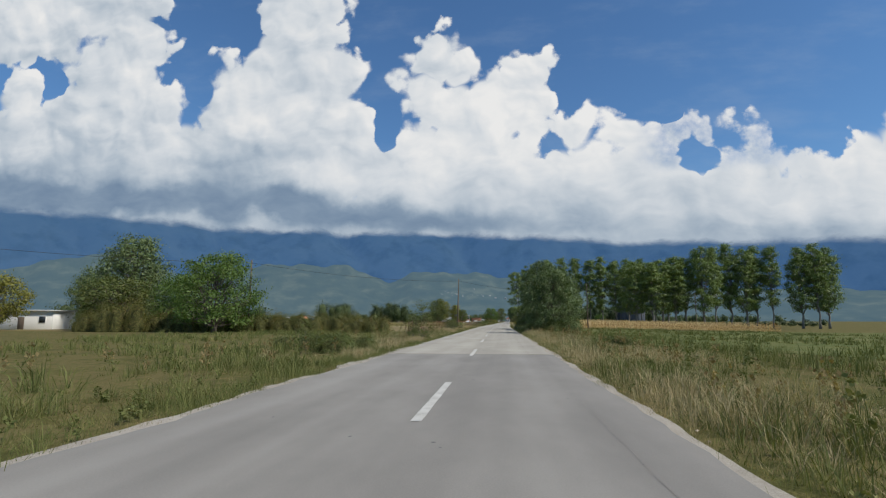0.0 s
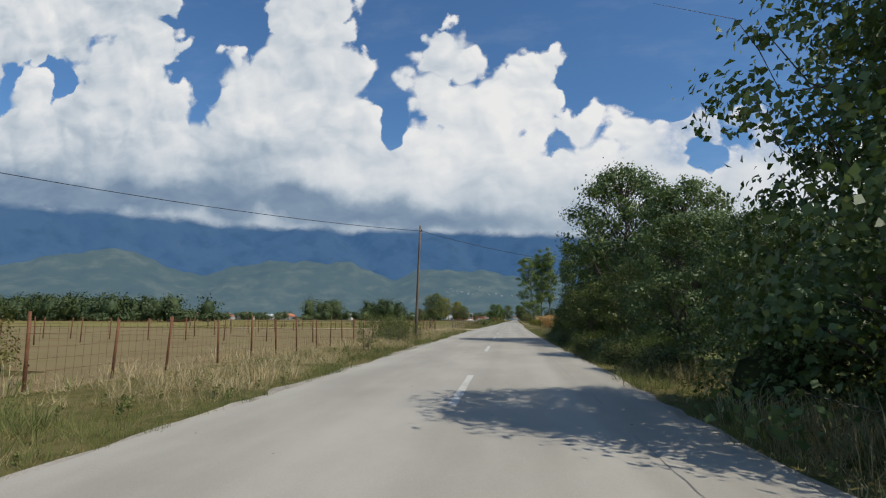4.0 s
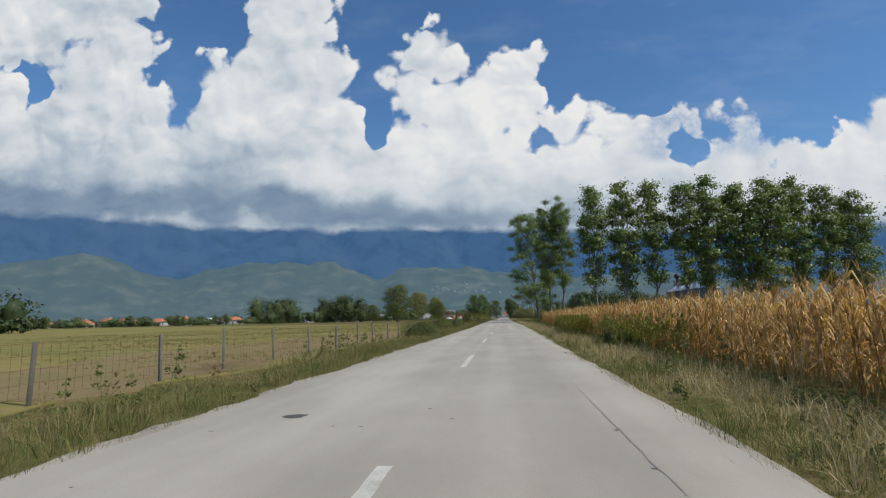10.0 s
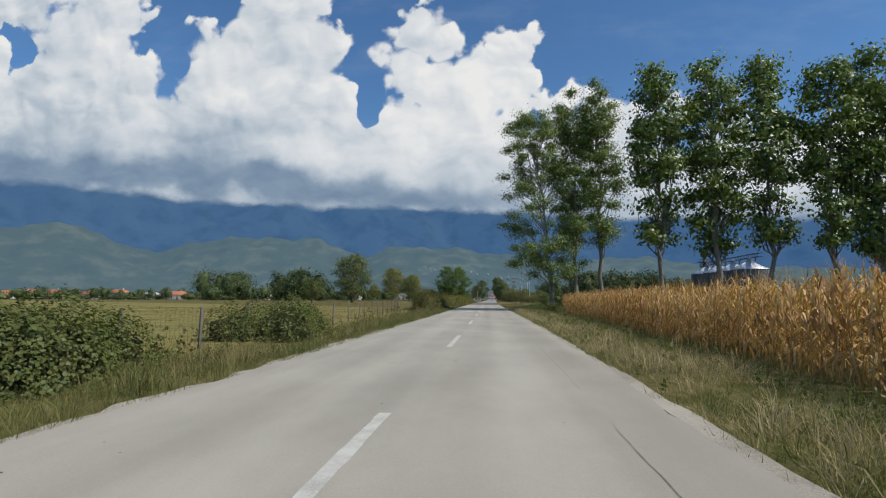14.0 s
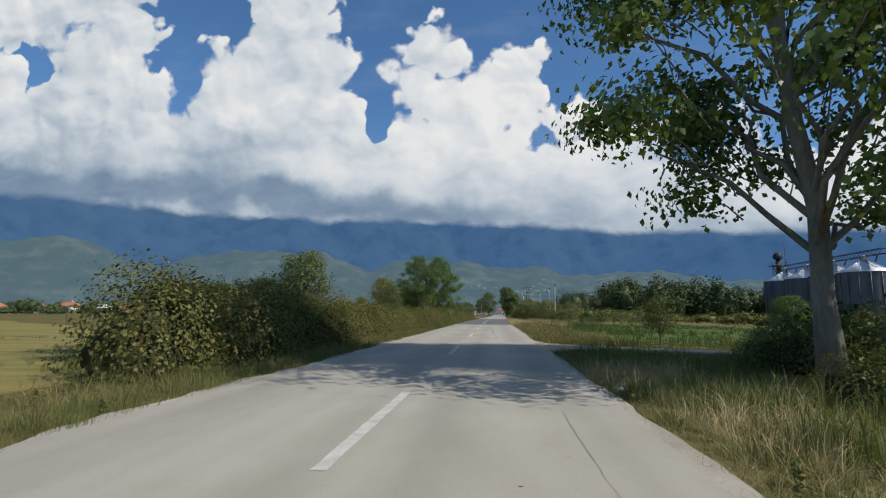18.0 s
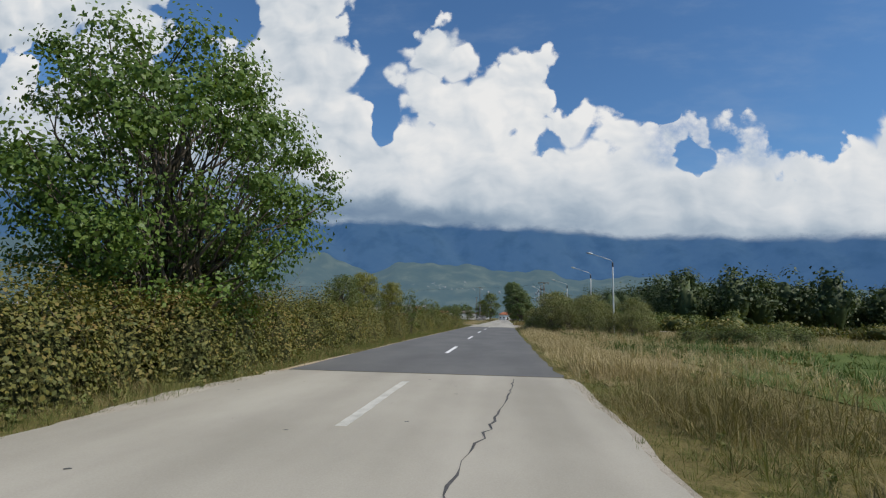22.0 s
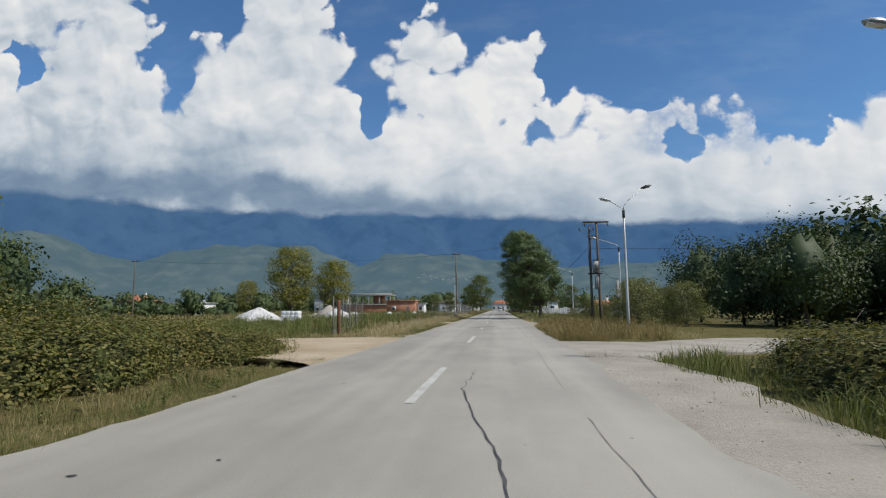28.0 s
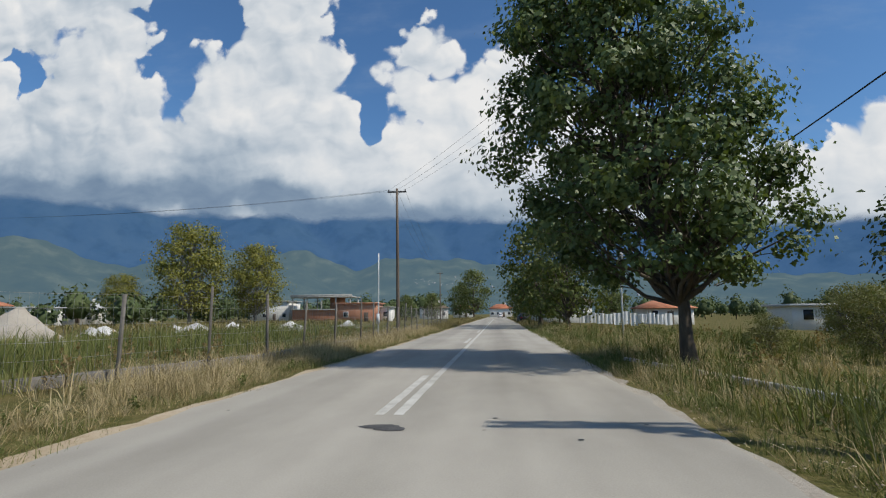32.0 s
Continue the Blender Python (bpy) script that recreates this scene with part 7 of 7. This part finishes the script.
# ---- houses ----
def house(x, y, w, d, h, roof, label, turn=0.0, wall_mat="plaster", roof_mat="roof_tile", windows=3, door=True, chimney=True, name="house", category="house"):
    root = thing(name, label, category, Matrix.Translation((x, y, Z(x))) @ Euler((0, 0, turn)).to_matrix().to_4x4())
    part("wall", Build().box((-w / 2, -d / 2, -0.2), (w / 2, d / 2, h), bevel=0.02).mesh("wall", wall_mat), root)
    o, b = 0.45, Build()
    if roof > 0.4:
        r = min(w, d) * 0.35
        v = [(-w / 2 - o, -d / 2 - o, h + 0.01), (w / 2 + o, -d / 2 - o, h + 0.01), (w / 2 + o, d / 2 + o, h + 0.01), (-w / 2 - o, d / 2 + o, h + 0.01), (-w / 2 + r, 0, h + roof), (w / 2 - r, 0, h + roof)]
        v += [(p[0], p[1], p[2] - 0.14) for p in v[:4]]
        b.take(v, [(0, 1, 5, 4), (2, 3, 4, 5), (6, 9, 8, 7), (0, 6, 7, 1), (1, 7, 8, 2), (2, 8, 9, 3), (3, 9, 6, 0)], [(1, 2, 5), (3, 0, 4)])
    else:
        b.box((-w / 2 - o, -d / 2 - o, h + 0.01), (w / 2 + o, d / 2 + o, h + 0.01 + max(0.2, roof)), bevel=0.03)
    rf = part("roof", b.mesh("roof", roof_mat), root)
    if chimney:
        part("chimney", Build().box((w * 0.18, -0.3, h + roof * 0.4), (w * 0.18 + 0.5, 0.3, h + roof + 0.7), bevel=0.03).mesh("chimney", wall_mat), rf)
    n = windows + (1 if door else 0)
    for k in range(n):
        cx = -w / 2 + w * (k + 0.5) / n
        if door and k == n // 2:
            part("door", Build().box((cx - 0.5, -d / 2 - 0.03, 0.0), (cx + 0.5, -d / 2 + 0.04, 2.05), bevel=0.01).mesh("door", "pole_wood"), root)
            continue
        z0 = 1.0
        win = part("window", Build().box((cx - 0.6, -d / 2 - 0.05, z0), (cx + 0.6, -d / 2 + 0.03, z0 + 1.25), bevel=0.015).mesh("window", "white"), root)
        part("pane", Build().box((cx - 0.5, -d / 2 - 0.062, z0 + 0.1), (cx + 0.5, -d / 2 - 0.045, z0 + 1.15)).mesh("pane", "glass"), win)
    return root


FAR = [(-302, 512, 11, 2.6, "roof_tile"), (-283, 508, 15, 3.2, "roof_tile"), (-261, 514, 12, 2.6, "roof_tile"), (-243, 516, 13, 2.4, "roof_tile"), (-219, 512, 12, 2.0, "roof_grey"), (-203, 516, 14, 2.6, "roof_tile"), (-147, 520, 10, 2.2, "roof_grey"), (-129, 525, 11, 2.2, "roof_tile"), (-88, 530, 10, 1.8, "roof_grey"), (-112, 528, 9, 2.0, "roof_tile"), (-330, 520, 14, 2.8, "roof_tile"), (-360, 515, 13, 2.6, "roof_tile")]
for k, (x, y, w, roof, rm) in enumerate(FAR):
    house(x, y, w, 8, 3.2 if k % 3 else 4.4, roof, "white village house with red tiled roof" if rm == "roof_tile" else "white farm shed with grey roof", 0.15 * ((k % 3) - 1), "plaster_hazed", rm)
house(-143, 605, 9, 8, 2.8, 1.6, "low village house with orange tiled roof", 0.1)
house(-130, 610, 8, 8, 2.6, 1.5, "low village house with orange tiled roof", -0.1)
house(-85.3, 509, 15, 7, 3.3, 0.2, "long white flat-roofed shed", 0.0, "plaster", "roof_grey", 4, True, False, "shed", "shed")
house(-62.5, 575, 12, 9, 5.6, 0.3, "two-storey white house with flat dark roof slab", 0.0, "plaster", "concrete", 3, True, False)
house(-27.8, 541, 9.5, 7, 4.0, 0.25, "raw orange hollow-brick building without plaster", 0.0, "brick_wall", "brick_wall", 1, True, False, "brick_shed", "shed")
house(-21.6, 543, 2.4, 5, 3.1, 0.2, "small white lean-to beside a brick building", 0.0, "plaster", "concrete", 1, False, False, "shed", "shed")
house(-17.0, 600, 9, 9, 3.6, 1.8, "dark tiled low house at the road bend", 0.2, "plaster", "pole_wood", 2, True, True)
house(37.6, 481, 6.4, 5, 2.5, 0.25, "small white shed with pale sheet roof", 0.0, "plaster", "roof_grey", 1, True, False, "shed", "shed")
house(31.0, 510, 7.5, 6, 2.6, 1.2, "pinkish white village house behind bushes", 0.1, "plaster", "roof_tile", 2, True, True)
house(15.0, 515, 9, 8, 3.4, 1.9, "dark roofed village house behind roadside trees", 0.1, "plaster", "pole_wood", 2, True, True)
house(-79, 82, 10, 6, 3.0, 0.2, "white farm shed behind field trees", 0.2, "plaster", "roof_grey", 2, True, False, "shed", "shed")
house(6.5, 640, 9, 8, 3.6, 1.8, "white village house at the end of the road", 0.0)
house(-9.5, 655, 9, 8, 3.6, 1.8, "white village house at the end of the road", 0.0)
house(61, 452, 9, 7, 3.2, 1.5, "pale farm building at the edge of the wood", 0.3, "plaster", "roof_grey", 2)

# an unfinished house: concrete frame with slabs and columns
ruin = thing("unfinished_house", "unfinished concrete house frame with open storeys", "house", Matrix.Translation((-45.5, 571, Z(0))))
for z in (3.0, 6.6):
    part("slab", Build().box((-9, -5, z), (9, 5, z + 0.28), bevel=0.02).mesh("slab", "concrete"), ruin)
part("ground_wall", Build().box((-8.6, -4.4, -0.2), (8.6, 4.6, 3.0), bevel=0.02).mesh("ground_wall", "brick_wall"), ruin, "raw brick ground floor wall")
for cx in (-8.4, -4.2, 0.0, 4.2, 8.4):
    for cy in (-4.5, 4.5):
        part("column", Build().box((cx - 0.17, cy - 0.17, 3.28), (cx + 0.17, cy + 0.17, 6.6), bevel=0.01).mesh("column", "concrete"), ruin)
part("stair_wall", Build().box((1.0, 0.5, 3.28), (5.5, 0.8, 6.6), bevel=0.01).mesh("stair_wall", "brick_wall"), ruin)
part("parapet", Build().box((-9, -5, 6.88), (9, -4.8, 7.4), bevel=0.01).mesh("parapet", "concrete"), ruin)

# sheets of pale cloth along a village fence
rs = np.random.default_rng(50)
line = thing("cloth_fence", "fence hung with white and pink cloth sheets", "fence")
for k in range(11):
    x0 = 12.6 + k * 0.9
    b = Build()
    n = 7
    xs = np.linspace(x0, x0 + 0.82, n)
    yy = 479 + 0.06 * np.sin(np.arange(n) * 1.9 + k)
    top, low = Z(x0) + rs.uniform(1.45, 1.75), Z(x0) + rs.uniform(0.2, 0.5)
    v = np.concatenate([np.column_stack([xs, yy, np.full(n, top)]), np.column_stack([xs, yy + 0.03, np.full(n, low)]), np.column_stack([xs, yy + 0.012, np.full(n, top)]), np.column_stack([xs, yy + 0.042, np.full(n, low)])])
    i = np.arange(n - 1)[:, None]
    b.take(v, np.concatenate([np.concatenate([i, i + 1, i + n + 1, i + n], 1), np.concatenate([i + 2 * n, i + 3 * n, i + 3 * n + 1, i + 2 * n + 1], 1)]))
    part("sheet", b.mesh("sheet", "white"), line)
for k in range(5):
    part("stake", Build().tube([(12.6 + k * 2.45, 479.1, Z(14) - 0.2), (12.6 + k * 2.45, 479.1, Z(14) + 1.8)], 0.04, 6).mesh("stake", "pole_wood"), line)

# gravel heaps and rubble in the yard
def heap(x, y, r, h, label, mat, seed):
    rng = np.random.default_rng(int(seed * 10))
    n, m = 26, 8
    v = [(0, 0, h)]
    for i in range(1, m + 1):
        f = i / m
        for k in range(n):
            a = 2 * math.pi * k / n
            rr = r * f * (1 + 0.16 * math.sin(2 * a + seed) + 0.08 * math.sin(5 * a + 2 * seed) + rng.normal() * 0.02)
            v.append((rr * math.cos(a), rr * math.sin(a), h * (1 - f) ** 0.85 * (1 + rng.normal() * 0.05) - 0.05 * f))
    tri = [(0, 1 + k, 1 + (k + 1) % n) for k in range(n)]
    q = [(1 + (i - 1) * n + k, 1 + i * n + k, 1 + i * n + (k + 1) % n, 1 + (i - 1) * n + (k + 1) % n) for i in range(1, m) for k in range(n)]
    ob = new("gravel_mound", Build().take(v, q, tri).mesh("gravel_mound", mat, True))
    ob.matrix_basis = Matrix.Translation((x, y, Z(x) - 0.04))
    return tagged(ob, label, "gravel")


heap(-19.4, 438, 2.6, 1.55, "conical heap of pale crushed gravel", "mound", 1.0)
heap(-29.0, 434, 3.4, 1.8, "large heap of pale crushed gravel", "mound", 2.0)
heap(-23.5, 447, 2.8, 2.1, "heap of grey-brown rubble", "gravel", 3.0)
for k in range(16):
    heap(-14 - rs.uniform(0, 22), 458 + rs.uniform(0, 45), rs.uniform(0.8, 1.8), rs.uniform(0.4, 0.9), "low heap of building rubble and blocks", "concrete" if k % 2 else "mound", 4.0 + k)
pal = thing("block_stack", "stack of white wrapped building blocks", "blocks", Matrix.Translation((-22.0, 424.5, Z(0))))
for i in range(4):
    for j in range(3):
        part("block", Build().box((i * 0.52, 0, j * 0.42), (i * 0.52 + 0.5, 1.0, j * 0.42 + 0.4), bevel=0.02).mesh("block", "white"), pal)

# ---- silos ----
def silo(x, y, r, h, cone):
    root = thing("grain_silo", "round corrugated steel grain silo with pale cone roof", "silo", Matrix.Translation((x, y, Z(x))), "grain silos")
    prof = [(r, -0.2)]
    n = 26
    for k in range(n * 2):
        prof.append((r + (0.04 if k % 2 else -0.04), h * k / (n * 2)))
    prof.append((r, h))
    part("wall", Build().lathe(prof, 40).mesh("wall", "silo", True), root)
    part("roof", Build().lathe([(r + 0.25, h - 0.1), (r + 0.25, h), (r * 0.55, h + cone * 0.45), (0.6, h + cone), (0.0, h + cone + 0.05)], 32).mesh("roof", "silo_roof", False), root)
    part("vent", Build().lathe([(0.45, h + cone - 0.1), (0.45, h + cone + 0.9), (0.6, h + cone + 0.95), (0.0, h + cone + 1.2)], 12).mesh("vent", "steel", True), root)
    for k in range(16):
        a = 2 * math.pi * k / 16
        part("stiffener", Build().box((r - 0.02, -0.07, 0), (r + 0.14, 0.07, h), Euler((0, 0, a)).to_matrix().to_4x4()).mesh("stiffener", "silo"), root)
        part("roof_rib", Build().tube([(math.cos(a) * (r + 0.2), math.sin(a) * (r + 0.2), h + 0.05), (math.cos(a) * r * 0.55, math.sin(a) * r * 0.55, h + cone * 0.45 + 0.06), (math.cos(a) * 0.6, math.sin(a) * 0.6, h + cone + 0.05)], 0.05, 4).mesh("roof_rib", "silo_roof"), root)
    return root


s0 = silo(88.6, 402.2, 5.5, 12.6, 2.9)
for y in (390.7, 379.2, 367.7):
    copy_thing(s0, Matrix.Translation((88.6, y, Z(88.6))))
tower = thing("elevator_tower", "rusty steel grain elevator tower with ladder frame", "elevator", Matrix.Translation((91.4, 411.0, Z(90))))
for ox in (-1.1, 1.1):
    for oy in (-1.1, 1.1):
        part("leg", Build().tube([(ox, oy, -0.2), (ox, oy, 18.5)], 0.1, 6).mesh("leg", "rust"), tower)
for k in range(8):
    z = 1.5 + k * 2.2
    part("frame", Build().box((-1.2, -1.2, z), (1.2, 1.2, z + 0.1)).mesh("frame", "rust"), tower)
    part("brace", Build().tube([(-1.1, -1.1, z), (1.1, -1.1, z + 2.2)], 0.05, 5).mesh("brace", "rust"), tower)
part("casing", Build().box((-0.6, -0.4, 0), (0.6, 0.4, 20.4), bevel=0.05).mesh("casing", "dark_metal"), tower)
part("head", Build().lathe([(1.3, 20.2), (1.45, 20.9), (1.3, 21.6), (0.7, 22.2), (0.0, 22.3)], 14).mesh("head", "dark_metal", True), tower)
part("platform", Build().box((-2.3, -1.7, 17.9), (2.3, 1.7, 18.05)).mesh("platform", "dark_metal"), tower)
part("mast", Build().tube([(2.2, 0, 18), (2.2, 0, 26.5)], 0.06, 5).mesh("mast", "dark_metal"), tower)
for z in (18.5, 19.0):
    part("guard_rail", Build().tube([(-2.3, -1.7, z), (2.3, -1.7, z), (2.3, 1.7, z), (-2.3, 1.7, z), (-2.3, -1.7, z)], 0.03, 4).mesh("guard_rail", "dark_metal"), tower)
gal = thing("conveyor_gallery", "dark steel conveyor gallery above silo roofs", "conveyor")
a, b = np.array([89.2, 409.0, 15.4]), np.array([89.2, 361.5, 15.8])
for dz in (-0.5, 0.7):
    for dxx in (-0.6, 0.6):
        part("chord", Build().tube([a + [dxx, 0, dz], b + [dxx, 0, dz]], 0.09, 5).mesh("chord", "dark_metal"), gal)
for k in range(34):
    p = a + (b - a) * k / 34
    q = a + (b - a) * (k + 1) / 34
    part("lattice", Build().tube([p + [-0.6, 0, -0.5], q + [-0.6, 0, 0.7]], 0.06, 4).mesh("lattice", "dark_metal"), gal)
part("walkway", Build().take([a + [ox, 0, oz] for ox, oz in ((-0.6, -0.45), (0.6, -0.45), (-0.6, -0.52), (0.6, -0.52))] + [b + [ox, 0, oz] for ox, oz in ((-0.6, -0.45), (0.6, -0.45), (-0.6, -0.52), (0.6, -0.52))], [(0, 1, 5, 4), (3, 2, 6, 7), (2, 0, 4, 6), (1, 3, 7, 5)]).mesh("walkway", "rust"), gal)
for k in range(9):
    y = 406.5 - k * 5.4
    foot = 12.2 if k % 2 else 13.6
    part("strut", Build().tube([(88.2, y, foot), (88.7, y, 15.0)], 0.14, 6).mesh("strut", "dark_metal"), gal)

# ---- cars standing far along the road ----
def car(x, y, turn, paint, label):
    root = thing("car", label, "car", Matrix.Translation((x, y, 0.0)) @ Euler((0, 0, turn)).to_matrix().to_4x4())
    prof = [(-2.05, 0.30), (-2.08, 0.75), (-1.75, 0.92), (-1.45, 1.38), (-0.2, 1.46), (0.55, 1.36), (1.05, 0.98), (1.95, 0.80), (2.08, 0.55), (2.05, 0.30)]
    v = [(sx * w, py, pz) for sx in (-1, 1) for (py, pz), w in zip(prof, (0.80, 0.84, 0.84, 0.66, 0.64, 0.66, 0.82, 0.80, 0.78, 0.78))]
    n = len(prof)
    b = Build().take(v, [(k, k + 1, n + k + 1, n + k) for k in range(n - 1)] + [(n - 1, 0, n, 2 * n - 1)])
    for s in (0, n):
        ids = [s + k for k in range(n)]
        b.f3.append(np.array([(ids[0], ids[k], ids[k + 1]) if s else (ids[0], ids[k + 1], ids[k]) for k in range(1, n - 1)]))
    part("body", b.mesh("body", paint), root)
    part("rear_window", Build().take([(-0.6, -1.74, 0.97), (0.6, -1.74, 0.97), (0.55, -1.49, 1.34), (-0.55, -1.49, 1.34)], [(0, 1, 2, 3)]).mesh("rear_window", "glass"), root)
    for sx in (-1, 1):
        part("tail_light", Build().box((sx * 0.5, -2.1, 0.62), (sx * 0.78, -2.06, 0.8)).mesh("tail_light", "red_lens"), root)
        part("side_window", Build().take([(sx * 0.845, -1.5, 0.95), (sx * 0.83, 0.9, 0.98), (sx * 0.67, 0.5, 1.3), (sx * 0.68, -1.35, 1.32)], [(0, 1, 2, 3)]).mesh("side_window", "glass"), root)
        for wy in (-1.3, 1.3):
            w = part("wheel", Build().tube([(sx * 0.62, wy, 0.31), (sx * 0.86, wy, 0.31)], 0.31, 16).mesh("wheel", "tyre"), root)
            part("rim", Build().tube([(sx * 0.855, wy, 0.31), (sx * 0.87, wy, 0.31)], 0.19, 12).mesh("rim", "steel"), w)
    return root


car(float(xc(612)) + 1.6, 612.0, 0.0, "car_paint", "small white car far along the road")
car(float(xc(506)) + 5.0, 506.0, 0.1, "dark_metal", "dark car parked beside the road")
car(float(xc(648)) - 1.8, 648.0, math.pi, "car_paint", "small pale car far along the road")

# ---- a hillside village and litter ----
def hill_point(a, d):
    crest = float(crest_height(np.array([a]))[0])
    r = 2300 + 750 * d
    return r * math.sin(a), r * math.cos(a), crest * min(1.0, d * 1.15) ** 0.85 * 0.9


rv = np.random.default_rng(88)
hb, hr = Build(), Build()
for k in range(70):
    a = -0.085 + rv.normal() * 0.03 if k < 50 else 0.05 + rv.normal() * 0.08
    d = 0.44 + rv.normal() * 0.05 + (a + 0.085) * -0.6
    x, y, z = hill_point(a, min(0.8, max(0.2, d)))
    s = rv.uniform(2.0, 4.5)
    hb.box((x - s, y - 5, z - 8), (x + s, y + 5, z + rv.uniform(2.5, 5)))
tagged(new("hillside_village", hb.mesh("hillside_village", "hazed_white")), "far white houses scattered on the foothills", "village", "", "stuff")
for x, y, s in ((-3.9, 154.0, 0.06), (3.9, 245.0, 0.06), (4.4, 278.5, 0.06), (4.3, 322.0, 0.05), (-4.6, 88.0, 0.07), (4.9, 126.2, 0.05)):
    b = Build()
    bm = bmesh.new()
    bmesh.ops.create_icosphere(bm, subdivisions=2, radius=s)
    v = np.array([tuple(p.co) for p in bm.verts])
    tri = [[p.index for p in f.verts] for f in bm.faces]
    bm.free()
    v = v * (1 + 0.35 * np.sin(v[:, [1, 2, 0]] * 60 + x)) * [1.3, 1.0, 0.6]
    ob = new("litter", b.take(v, (), tri).mesh("litter", "white"))
    ob.matrix_basis = Matrix.Translation((float(xc(y)) + x, y, Z(x) + s * 0.4))
    tagged(ob, "crumpled white litter lying in the verge", "litter")
